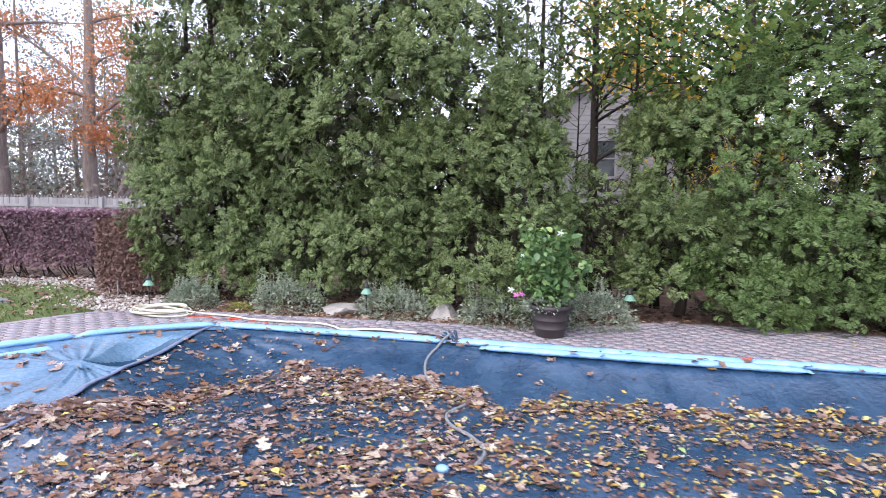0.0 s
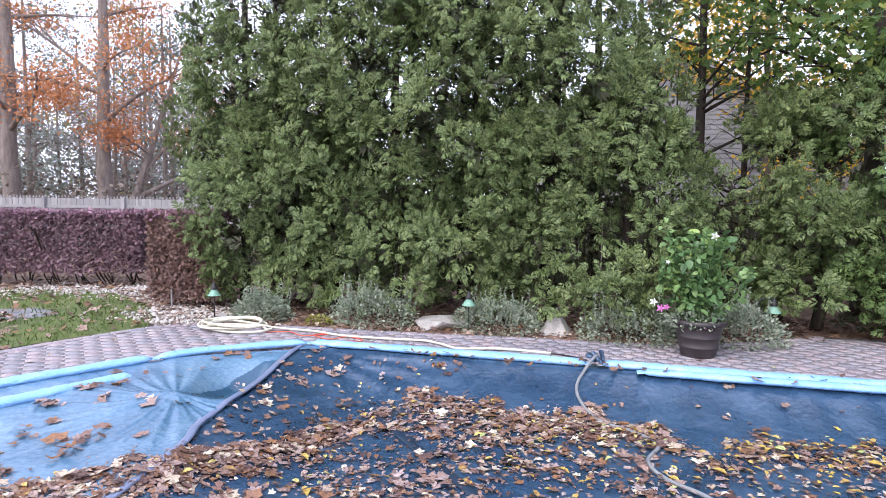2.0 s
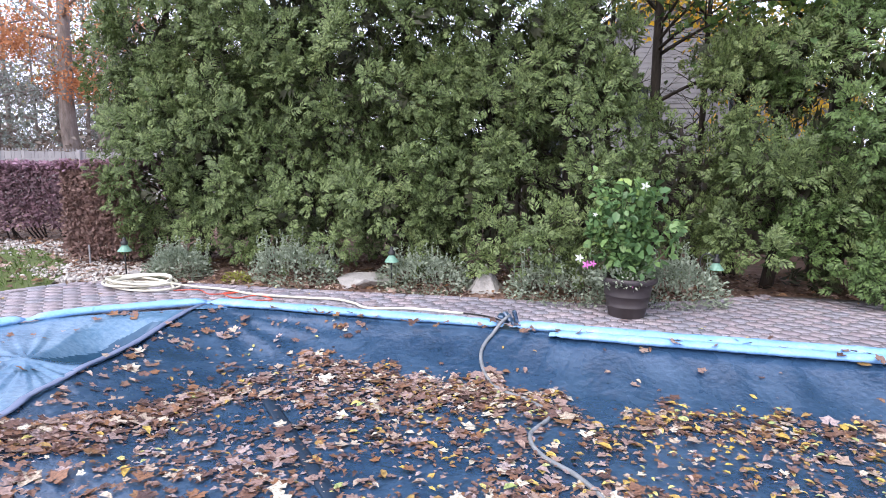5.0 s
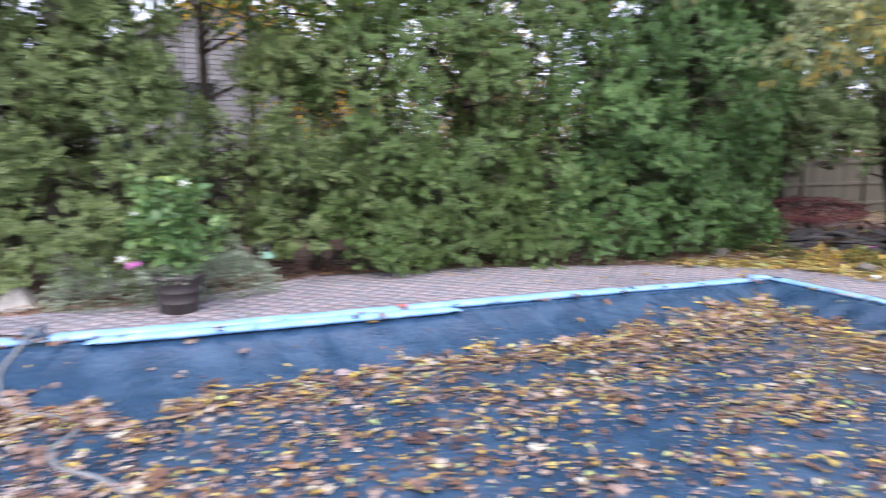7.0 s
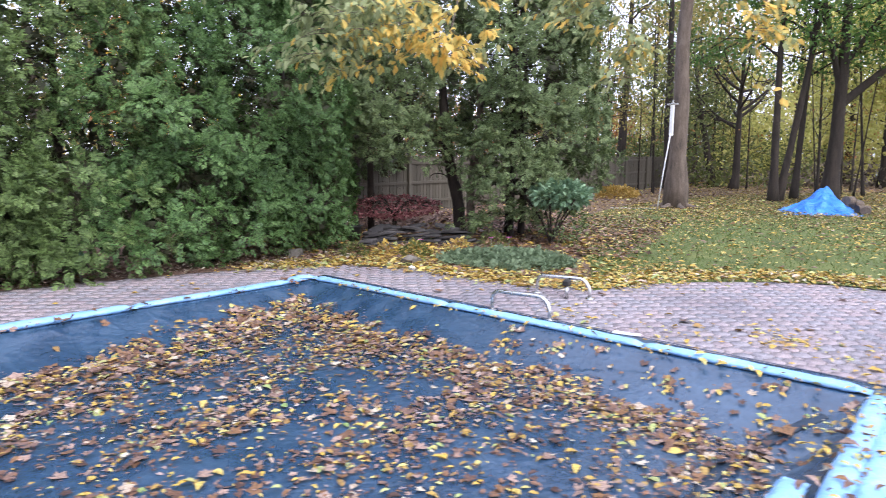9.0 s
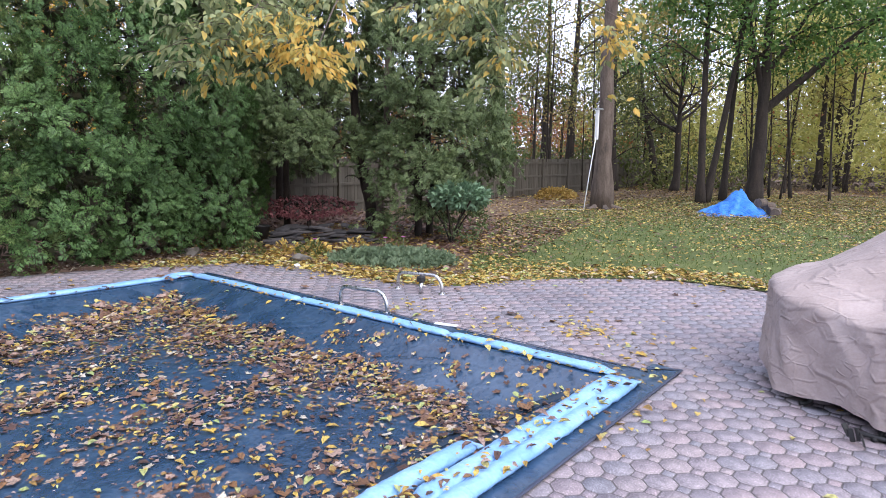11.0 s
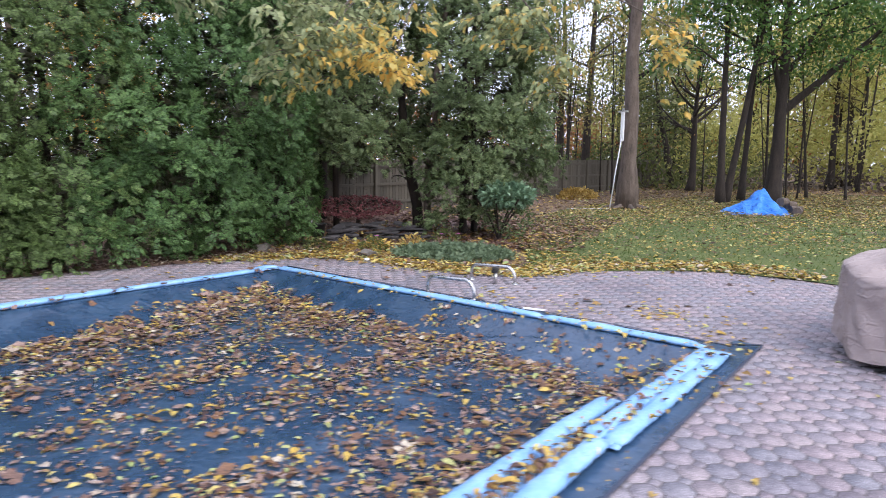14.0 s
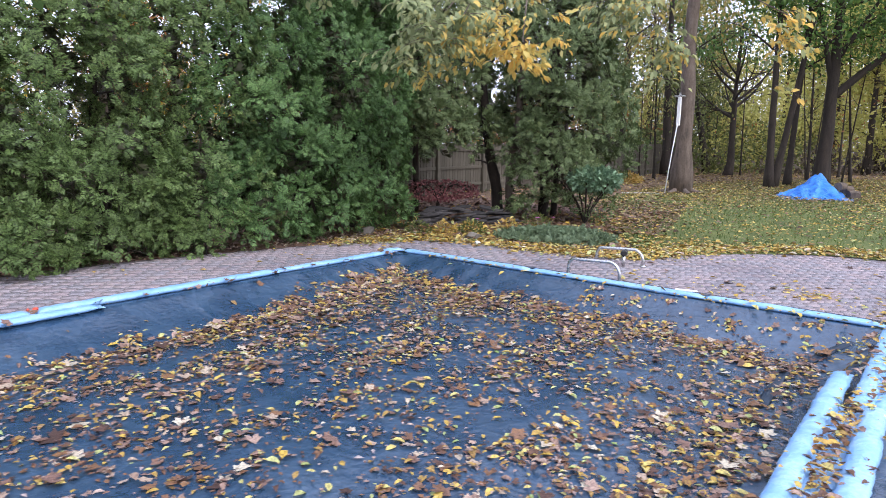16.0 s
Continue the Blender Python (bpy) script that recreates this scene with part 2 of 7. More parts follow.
M_MULCH = surface("bark_mulch", [(0.09, 0.05, 0.035), (0.19, 0.115, 0.085), (0.3, 0.21, 0.16)], scale=4, fine=70, rough=0.95, bump=0.9, depth=0.025)
M_TURF = surface("lawn_turf", [(0.0475, 0.0672, 0.0171), (0.0855, 0.112, 0.0285), (0.142, 0.157, 0.0475)], scale=1.2, fine=70, rough=0.9, bump=0.6, depth=0.03)
M_BED = surface("paver_joint_grit", [(0.0675, 0.0607, 0.0621), (0.162, 0.146, 0.149)], scale=10, fine=200, rough=0.95)


def paver_material():
    """Tumbled concrete: grey, grey-pink and blue-grey blocks, speckled with pale and dark grit, darker where the damp stays."""
    m, n, l, b = nodes_of("concrete_paver")
    info, geo, co = n.new("ShaderNodeObjectInfo"), n.new("ShaderNodeNewGeometry"), n.new("ShaderNodeTexCoord")
    add, fr = n.new("ShaderNodeMath"), n.new("ShaderNodeMath")
    add.operation, fr.operation = "ADD", "FRACT"
    l.new(info.outputs["Random"], add.inputs[0])
    l.new(geo.outputs["Random Per Island"], add.inputs[1])
    l.new(add.outputs[0], fr.inputs[0])
    tone = ramp_node(n, [(0.0, (0.243, 0.236, 0.265)), (0.3, (0.268, 0.248, 0.275)), (0.55, (0.288, 0.256, 0.277)), (0.8, (0.306, 0.256, 0.273)), (1.0, (0.318, 0.278, 0.289))])
    l.new(fr.outputs[0], tone.inputs[0])
    grit, blot, damp = n.new("ShaderNodeTexNoise"), n.new("ShaderNodeTexNoise"), n.new("ShaderNodeTexNoise")
    for t, s, d in ((grit, 125, 2), (blot, 16, 5), (damp, 0.55, 3)):
        t.inputs["Scale"].default_value, t.inputs["Detail"].default_value = s, d
        l.new(geo.outputs["Position"], t.inputs[0])
    g = ramp_node(n, [(0.25, (0.45, 0.45, 0.46)), (0.4, (0.8, 0.8, 0.8)), (0.52, (0.98, 0.98, 0.98)), (0.6, (1.2, 1.2, 1.19)), (0.68, (1.9, 1.9, 1.9))])
    l.new(grit.outputs[0], g.inputs[0])
    k = ramp_node(n, [(0.3, (0.78, 0.78, 0.8)), (0.5, (1.0, 1.0, 1.0)), (0.7, (1.2, 1.18, 1.17))])
    l.new(blot.outputs[0], k.inputs[0])
    w = ramp_node(n, [(0.34, (0.8, 0.8, 0.83)), (0.5, (1.0, 1.0, 1.0)), (0.68, (1.08, 1.05, 1.05))])
    l.new(damp.outputs[0], w.inputs[0])
    last = tone.outputs[0]
    for r in (g, k, w):
        x = n.new("ShaderNodeMix")
        x.data_type, x.blend_type = "RGBA", "MULTIPLY"
        x.inputs[0].default_value = 1.0
        l.new(last, x.inputs[6])
        l.new(r.outputs[0], x.inputs[7])
        last = x.outputs[2]
    l.new(last, b.inputs["Base Color"])
    b.inputs["Roughness"].default_value, b.inputs["Specular IOR Level"].default_value = 0.85, 0.3
    bp = n.new("ShaderNodeBump")
    bp.inputs["Strength"].default_value, bp.inputs["Distance"].default_value = 0.5, 0.004
    l.new(grit.outputs[0], bp.inputs["Height"])
    l.new(bp.outputs[0], b.inputs["Normal"])
    return m


M_PAVER = paver_material()
M_COVER = surface("navy_tarpaulin", [(0.0128, 0.0345, 0.074), (0.0225, 0.056, 0.111), (0.0445, 0.09, 0.158)], scale=2.6, fine=22, rough=0.27, bump=0.5, depth=0.03, spec=0.95, rough_var=0.12)
# darker copy of the end piece's blue, standing for shade on one facet
M_COVER_SHADE = surface("shaded_blue_tarpaulin", [(0.02, 0.06, 0.115), (0.035, 0.09, 0.155), (0.06, 0.12, 0.19)], scale=1.6, fine=25, rough=0.2, bump=0.3, depth=0.02, spec=0.5)
M_COVER_END = surface("faded_blue_tarpaulin", [(0.045, 0.11, 0.2), (0.09, 0.18, 0.285), (0.18, 0.28, 0.38)], scale=1.1, fine=25, rough=0.24, bump=0.5, depth=0.03, spec=0.6)
M_TUBE = surface("light_blue_vinyl", [(0.17, 0.36, 0.68), (0.23, 0.44, 0.75), (0.34, 0.54, 0.79)], scale=5, fine=40, rough=0.4, bump=0.5, depth=0.015, spec=0.5)
M_POOLWALL = surface("pool_liner", [(0.1, 0.2, 0.3), (0.15, 0.28, 0.4)], rough=0.5)

# ---- ground: one sheet with the pool's hole in it ----
PX0, PX1, PY0, PY1 = -6.7, 6.2, 0.72, 6.62


def inside(poly, x, y):
    """Which points lie in a polygon."""
    p = np.asarray(poly, float)
    x, y = np.asarray(x, float), np.asarray(y, float)
    c = np.zeros(x.shape, bool)
    j = len(p) - 1
    for i in range(len(p)):
        hit = ((p[i, 1] > y) != (p[j, 1] > y)) & (x < (p[j, 0] - p[i, 0]) * (y - p[i, 1]) / (p[j, 1] - p[i, 1] + 1e-12) + p[i, 0])
        c ^= hit
        j = i
    return c


# outlines: the paving round the pool, the bed under the hedge, the lawns
DECK = [(-8.2, -3.0), (-8.0, 2.0), (-7.6, 5.2), (-7.25, 6.4), (-6.75, 7.3), (-5.7, 7.62), (-4.0, 7.72), (-2.4, 7.85), (-1.0, 7.95), (0.1, 8.4), (0.9, 8.95),
        (2.6, 9.0), (4.4, 8.65), (6.1, 8.15), (7.3, 7.5), (7.9, 6.5), (7.85, 5.4), (8.3, 4.0), (9.4, 3.5), (10.3, 2.7), (10.85, 1.8), (10.9, 0.5), (10.6, -1.5), (10.0, -4.0), (3.0, -4.5)]
LAWN = [(8.2, 3.8), (9.28, 3.34), (10.13, 2.56), (10.66, 1.72), (10.71, 0.5), (10.38, -1.5), (9.9, -4), (16, -9), (34, -8), (36, 3), (30, 8.0), (22, 9.2), (16, 8.2), (12.6, 7.0), (10.4, 5.0)]
LAWN_END = [(-7.0, 7.15), (-7.35, 6.4), (-7.75, 5.2), (-8.2, 2.0), (-8.6, -3.0), (-18, -3), (-18, 8.2), (-11.2, 9.1), (-9.6, 9.3), (-7.9, 8.3)]
POOL = [(PX1, PY0), (PX1, PY1), (-4.3, PY1), (-4.75, 6.4), (-5.45, 5.95), (-5.85, 5.4), (-6.3, 4.65), (-6.6, 3.6), (PX0, 2.6), (PX0, PY0)]


def rise(x, y):
    """Height of the soil: level round the pool, rising gently behind the lawn."""
    return -0.035 + 0.011 * max(0.0, x - 9.5) + 0.02 * max(0.0, min(1.0, (y - 9.0) / 3.0)) * 1.0


def ground_sheet():
    xs = sorted({*np.round(np.concatenate([np.linspace(-400, -30, 12), np.arange(-28, 50, 1.0), np.linspace(52, 400, 12)]), 3), PX0, PX1})
    ys = sorted({*np.round(np.concatenate([np.linspace(-400, -22, 12), np.arange(-20, 42, 1.0), np.linspace(44, 400, 12)]), 3), PY0, PY1})
    v = [(x, y, rise(min(x, 40), y) + (0.05 * (noise.noise((x * 0.15, y * 0.15, 0))) if (x > 12 or x < -9 or y > 10) else 0)) for y in ys for x in xs]
    w = len(xs)
    f = []
    for j in range(len(ys) - 1):
        for i in range(w - 1):
            if PX0 <= xs[i] and xs[i + 1] <= PX1 and PY0 <= ys[j] and ys[j + 1] <= PY1:
                continue
            f.append((j * w + i, j * w + i + 1, (j + 1) * w + i + 1, (j + 1) * w + i))
    me = mesh_of("ground", v, f, M_SOIL, True)
    me.materials.append(M_BED)
    mid = np.array(v)[np.array(f)].mean(1)
    me.polygons.foreach_set("material_index", inside(DECK, mid[:, 0], mid[:, 1]).astype(np.int32))
    tagged(link("ground", me), "brown leaf-strewn soil round the garden", "ground", kind="structure")
    bm = bmesh.new()
    d = -1.2
    for a, b in (((PX0, PY0), (PX1, PY0)), ((PX1, PY0), (PX1, PY1)), ((PX1, PY1), (PX0, PY1)), ((PX0, PY1), (PX0, PY0))):
        bm.faces.new([bm.verts.new((*a, -0.035)), bm.verts.new((*b, -0.035)), bm.verts.new((*b, d)), bm.verts.new((*a, d))])
    bm.faces.new([bm.verts.new((x, y, d)) for x, y in ((PX0, PY0), (PX1, PY0), (PX1, PY1), (PX0, PY1))])
    tagged(part("pool_basin", bm, M_POOLWALL), "blue lined swimming pool basin under its cover", "pool", kind="structure")


ground_sheet()


def sheet(name, outline, z, material, label, category, step=0.35, hole=None, level=False):
    """A thin piece of ground inside a smooth closed outline, following the soil."""
    line = bend(list(outline) + [outline[0]], step)[:-1]
    bm = bmesh.new()
    vs = [bm.verts.new((x, y, 0)) for x, y in line]
    edges = [bm.edges.new((vs[i], vs[(i + 1) % len(vs)])) for i in range(len(vs))]
    if hole:
        ring = [bm.verts.new((x, y, 0)) for x, y in hole]
        edges += [bm.edges.new((ring[i], ring[(i + 1) % len(ring)])) for i in range(len(ring))]
    bmesh.ops.triangle_fill(bm, use_beauty=True, edges=edges)
    for v in bm.verts:
        v.co.z = z + (0.0 if level else rise(v.co.x, v.co.y) + 0.035)
    return tagged(part(name, bm, material), label, category, kind="structure")


sheet("paving_bed", DECK, -0.0025, M_BED, "dark sandy grit in the joints of the paving", "paving bed", 0.3, POOL, True)
sheet("lawn", LAWN, 0.0, M_TURF, "green lawn strewn with yellow autumn leaves", "lawn")
sheet("lawn_end", LAWN_END, 0.0, M_TURF, "small green lawn with brown fallen leaves", "lawn")
bed = sheet("mulch_bed", [(-8.2, 8.6), (-6.9, 7.45), (-5.7, 7.55), (-4.0, 7.65), (-2.4, 7.78), (-1.0, 7.88), (0.1, 8.33), (0.9, 8.88), (2.6, 8.93), (4.4, 8.58), (6.1, 8.08), (7.3, 7.43), (7.9, 6.4),
                          (8.6, 5.0), (10.4, 5.2), (12.6, 7.2), (15.0, 9.5), (15.0, 12.6), (9, 12.6), (-8.5, 11.5)], -0.012, M_MULCH, "brown mulch bed under the evergreen hedge", "mulch bed")


# ---- pool cover ----
def edge_distance(x, y):
    """Distance from inside to the pool's outline."""
    p = np.array(POOL)
    d = np.full(x.shape, 99.0)
    for i in range(len(p)):
        a, b = p[i], p[(i + 1) % len(p)]
        ab = b - a
        t = np.clip(((x - a[0]) * ab[0] + (y - a[1]) * ab[1]) / (ab @ ab), 0, 1)
        d = np.minimum(d, np.hypot(x - a[0] - t * ab[0], y - a[1] - t * ab[1]))
    return d


def folds(x, y):
    return np.array([noise.noise((a * 0.9, b * 0.9, 3.0)) * 0.03 + noise.noise((a * 3.1, b * 2.2, 8.0)) * 0.012 for a, b in zip(x.ravel(), y.ravel())]).reshape(x.shape)


SEAM = [(-4.7, 6.68), (-4.66, 6.2), (-4.6, 5.8), (-4.53, 5.3), (-4.48, 4.85), (-4.42, 4.5), (-4.28, 4.07), (-4.2, 3.0), (-4.2, 0.6)]


def seam_x(y):
    s = np.array(SEAM)[::-1]
    return np.interp(y, s[:, 1], s[:, 0])


def cover_height(x, y):
    """The cover hangs from the rim and lies on the water a hand's width below."""
    x, y = np.asarray(x, float), np.asarray(y, float)
    d = edge_distance(x, y)
    ins = inside(POOL, x, y)
    d = np.where(ins, d, 0)
    near = y - PY0
    k = np.clip(d / (0.72 - 0.4 * np.clip((np.minimum(PX1 - x, PY1 - y) - near) / 0.5, 0, 1)), 0, 1)
    z = 0.022 - 0.25 * (k * (1.45 - 0.45 * k))
    end = np.clip((seam_x(y) - x + 0.85) / 0.85, 0, 1)
    # the end piece is caught on a point under it, with creases running out from there
    r, th = np.hypot(x + 4.89, y - 4.89), np.degrees(np.arctan2(y - 4.89, x + 4.89))
    z_end = 0.02 - 0.075 * np.clip(d / 0.8, 0, 1) + 0.08 * np.exp(-r / 0.3)
    z_end = z_end - 0.3 * r * np.exp(-(r / 1.15)**4) * np.clip(np.minimum((th - 15) / 40, (112 - th) / 22), 0, 1) * np.clip((seam_x(y) - x) / 0.16, 0, 1) * np.clip((d - 0.12) / 0.4, 0, 1)
    ray = np.abs(np.sin(np.radians(th) * 9 + 1.5 * np.sin(np.radians(th) * 5))) + 0.6 * np.abs(np.sin(np.radians(th) * 21 + np.sin(np.radians(th) * 4)))
    z_end = z_end + 0.034 * (0.8 - ray) * np.clip(r / 0.2, 0, 1) * np.exp(-r / 0.75) * np.clip(np.where(th < 50, (12 - th) / 12, (th - 108) / 15), 0, 1)
    z = z * (1 - end) + z_end * end
    # pleats that fan out from the corner where the hem is tied down
    rc, tc = np.hypot(x + 4.62, y - 6.62), np.arctan2(y - 6.62, x + 4.62)
    z = z + 0.05 * (0.5 - np.abs(np.sin(tc * 13 + np.sin(tc * 5)))) * np.clip(rc / 0.25, 0, 1) * np.exp(-(rc / 1.3)**3) * (1 - end)
    z = z + folds(x, y) * np.clip(d / 0.5, 0, 1)
    # creases that run down the sides
    side = np.clip(d / 0.2, 0, 1) * np.clip((0.85 - d) / 0.4, 0, 1) * (1 - end)
    along = np.where(np.abs(PX1 - x) < np.abs(PY1 - y), y, x)
    return z + 0.012 * side * np.sin(along * 11 + 3 * np.sin(along * 2.3)) * (0.5 + 0.5 * np.sin(along * 1.1 + 1))


def cover_grid(name, keep, step, material):
    xs, ys = np.arange(PX0 - 0.55, PX1 + 0.6, step), np.arange(PY0 - 0.5, PY1 + 0.45, step)
    X, Y = np.meshgrid(xs, ys)
    Z = cover_height(X, Y)
    ok = keep(X, Y)
    w = len(xs)
    f = [(j * w + i, j * w + i + 1, (j + 1) * w + i + 1, (j + 1) * w + i) for j in range(len(ys) - 1) for i in range(w - 1)
         if ok[j, i] and ok[j, i + 1] and ok[j + 1, i] and ok[j + 1, i + 1]]
    used = sorted({i for q in f for i in q})
    back = {a: b for b, a in enumerate(used)}
    v = np.stack([X.ravel(), Y.ravel(), Z.ravel()], 1)[used]
    return mesh_of(name, v, [[back[i] for i in q] for q in f], material, True)


def on_rim(x, y, out):
    return inside(POOL, x, y) | (edge_distance(x, y) < out)


main_cover = tagged(link("pool_cover", cover_grid("pool_cover", lambda x, y: on_rim(x, y, 0.2) & (x > seam_x(y) - 0.08), 0.05, M_COVER)),
                    "dark blue tarpaulin pool cover sagging with fallen leaves", "pool cover")


# outline of the facet whose shade is painted in
SHADE_FACET = [(-4.89, 4.89), (-4.96, 5.4), (-4.95, 5.8), (-4.82, 6.12), (-4.55, 6.2), (-4.4, 5.6), (-4.4, 5.26), (-4.68, 5.08)]


def end_mesh():
    """The end piece: rows from the rounded rim across to its hem."""
    ys, us = np.linspace(0.6, 6.72, 340), np.linspace(0, 1, 100)
    side = np.array(POOL[2:])[::-1]
    west = np.interp(ys, side[:, 1], side[:, 0]) - 0.1
    X = west[:, None] + (seam_x(ys) + 0.03 - west)[:, None] * us[None]
    Y = np.repeat(ys[:, None], len(us), 1)
    Z = cover_height(X, Y) + 0.012
    w = len(us)
    f = [(j * w + i, j * w + i + 1, (j + 1) * w + i + 1, (j + 1) * w + i) for j in range(len(ys) - 1) for i in range(w - 1)]
    me = mesh_of("end_cover", np.stack([X.ravel(), Y.ravel(), Z.ravel()], 1), f, M_COVER_END, True)
    # the facet turned from the sky, caught point to hem, is painted darker
    me.materials.append(M_COVER_SHADE)
    mid = np.array([((X[j, i] + X[j, i + 1]) / 2, (Y[j, i] + Y[j + 1, i]) / 2) for j in range(len(ys) - 1) for i in range(w - 1)])
    me.polygons.foreach_set("material_index", inside(SHADE_FACET, mid[:, 0], mid[:, 1]).astype(np.int32))
    return me


end_cover = tagged(link("end_cover", end_mesh()), "faded light blue tarpaulin over the pool's rounded end", "pool cover")
hem = np.array([(x, y, float(cover_height(np.array([x]), np.array([y]))[0]) + 0.016) for x, y in bend([(a, b) for a, b in SEAM], 0.08)])
Soup().pipe(hem, 0.034, 6, squash=0.25).make("hem", surface("grey_hem", [(0.11, 0.14, 0.23), (0.18, 0.21, 0.31)], rough=0.5), end_cover, "grey stitched hem")


def flap(name, x0, x1, y0, y1, parent):
    """The cover's loose border lying on the paving."""
    nx, ny = int((x1 - x0) / 0.08) + 2, int((y1 - y0) / 0.08) + 2
    X, Y = np.meshgrid(np.linspace(x0, x1, nx), np.linspace(y0, y1, ny))
    Z = 0.012 + 0.006 * np.array([noise.noise((a * 4, b * 4, 1)) for a, b in zip(X.ravel(), Y.ravel())]).reshape(X.shape)
    f = [(j * nx + i, j * nx + i + 1, (j + 1) * nx + i + 1, (j + 1) * nx + i) for j in range(ny - 1) for i in range(nx - 1)]
    return link(name, mesh_of(name, np.stack([X.ravel(), Y.ravel(), Z.ravel()], 1), f, M_COVER, True), parent)


flap("cover_border", -4.0, 6.8, 0.37, 0.62, main_cover)
flap("cover_border", 6.34, 6.6, 0.62, 6.9, main_cover)
M_HEM = surface("grey_violet_hem", [(0.035, 0.045, 0.075), (0.06, 0.07, 0.11)], rough=0.6)
for pts in (((-4.0, 0.375, 0.017), (1.5, 0.37, 0.018), (6.8, 0.38, 0.017)), ((6.8, 0.38, 0.017), (6.72, 0.5, 0.018), (6.62, 0.64, 0.017)), ((6.6, 0.64, 0.017), (6.61, 3.5, 0.018), (6.6, 6.9, 0.017))):
    Soup().pipe(bend(pts, 0.1), 0.012, 6, squash=0.25).make("border_hem", M_HEM, main_cover, "stitched grey-violet hem")

# ---- water tubes that hold the cover down ----
M_SEAMED = surface("pale_blue_welded_vinyl", [(0.22, 0.42, 0.72), (0.32, 0.52, 0.78)], scale=8, fine=60, rough=0.45, bump=0.5, depth=0.008)


def tube(chambers, radius, seed=0, squash=0.46):
    """A limp water-filled tube of one or two chambers: flattened, wrinkled, with flat welded ends."""
    x, y, z = chambers[0][0]
    t = thing("water_tube", "light blue vinyl water tube weighing down the pool cover" if len(chambers) == 1 else "double light blue vinyl water tube with a crease between", "water tube", (x, y, z), "water tubes round the pool")
    for c, points in enumerate(chambers):
        line = bend(np.array(points, float) - np.array([x, y, z]), 0.05)
        s = np.linspace(0, 1, len(line))
        length = np.linalg.norm(np.diff(line, axis=0), axis=1).sum()
        end = np.clip(np.minimum(s, 1 - s) * length / 0.07, 0, 1)
        rng = np.random.default_rng(seed + c)
        r = radius * (0.75 + 0.25 * np.sqrt(end)) * (1 + 0.03 * rng.normal(size=len(s)) + 0.04 * np.sin(s * length * 7 + seed)) * (1 - 0.05 * (np.sin(s * length * 9 + seed * 2) > 0.93))
        h = squash * (0.25 + 0.75 * np.sqrt(end))
        v, f = rings(line + np.array([0, 0, 1.0]) * (radius * squash * 0.9), r, 12, squash=1.0, wobble=0.028, seed=seed)
        mid = np.repeat(line[:, 2] + radius * squash * 0.9, 12)
        v[:len(mid), 2] = mid + (v[:len(mid), 2] - mid) * np.repeat(h, 12)
        Soup().add(v, f).make("chamber", M_TUBE, t)
        for k, q in ((0, 1), (-1, -2)):
            way = line[k] - line[q]
            ang = math.degrees(math.atan2(way[1], way[0]))
            bm = bmesh.new()
            box(bm, (line[k][0] + math.cos(radians(ang)) * 0.02, line[k][1] + math.sin(radians(ang)) * 0.02, line[k][2] + radius * squash * 0.7), (0.06, radius * 1.7, 0.008), ang, 0.003, (0, 6))
            part("end_weld", bm, M_SEAMED, t, "flat welded end")
    return t


YF, XR = 6.74, 6.3
for i, (a, b) in enumerate([(-4.62, -1.76), (-1.6, 1.38), (1.42, 4.0), (4.03, 6.1)]):
    tube([[(a, YF + 0.02, 0.02), ((a + b) / 2, YF + 0.015 * (-1)**i, 0.02), (b, YF, 0.02)]], 0.078 if i < 3 else 0.068, i)
tube([[(-1.25, YF - 0.14, 0.012), (0.2, YF - 0.15, 0.012), (1.9, YF - 0.14, 0.012)]], 0.07, 9)
tube([[(5.9, YF + 0.0, 0.02), (6.1, YF + 0.06, 0.03), (6.32, YF + 0.02, 0.02)]], 0.07, 15)
for i, (a, b) in enumerate([(6.66, 4.5), (4.47, 2.35), (2.32, 0.78)]):
    tube([[(XR, a, 0.02), (XR + 0.01, (a + b) / 2, 0.02), (XR, b, 0.02)]], 0.066, 20 + i)
tube([[(6.2, 0.675, 0.02), (5.1, 0.68, 0.02), (3.98, 0.69, 0.02)], [(6.22, 0.56, 0.012), (5.1, 0.565, 0.012), (4.0, 0.57, 0.012)]], 0.068, 30, 0.52)
inner = tube([[(4.62, 0.86, 0.0), (3.4, 0.87, 0.0), (2.0, 0.86, 0.0)], [(3.94, 0.61, 0.03), (3.0, 0.605, 0.02), (2.0, 0.6, 0.02)]], 0.07, 41, 0.58)
web = bmesh.new()
box(web, (-1.65, -0.12, 0.03), (1.95, 0.2, 0.006), 0, 0.002)
part("web", web, M_SEAMED, inner, "flat vinyl web between the chambers")
for i, (a, b) in enumerate([(1.9, -0.8), (-0.9, -3.4), (-3.5, -6.0)]):
    tube([[(a, 0.6, 0.02), ((a + b) / 2, 0.59, 0.02), (b, 0.6, 0.02)]], 0.085, 33 + i)
tube([[(-4.68, 6.74, 0.02), (-5.0, 6.52, 0.02), (-5.5, 6.1, 0.02), (-5.75, 5.75, 0.02)]], 0.066, 50, 0.55)
tube([[(-5.78, 5.7, 0.02), (-6.1, 5.15, 0.02), (-6.4, 4.6, 0.02), (-6.7, 3.8, 0.02)]], 0.07, 51, 0.55)
tube([[(-5.65, 5.3, -0.03), (-5.9, 4.75, -0.03), (-6.2, 4.0, -0.03), (-6.35, 3.2, -0.03)]], 0.072, 52, 0.55)
tube([[(-6.78, 3.7, 0.02), (-6.85, 2.5, 0.02), (-6.85, 0.9, 0.02)]], 0.072, 53, 0.55)


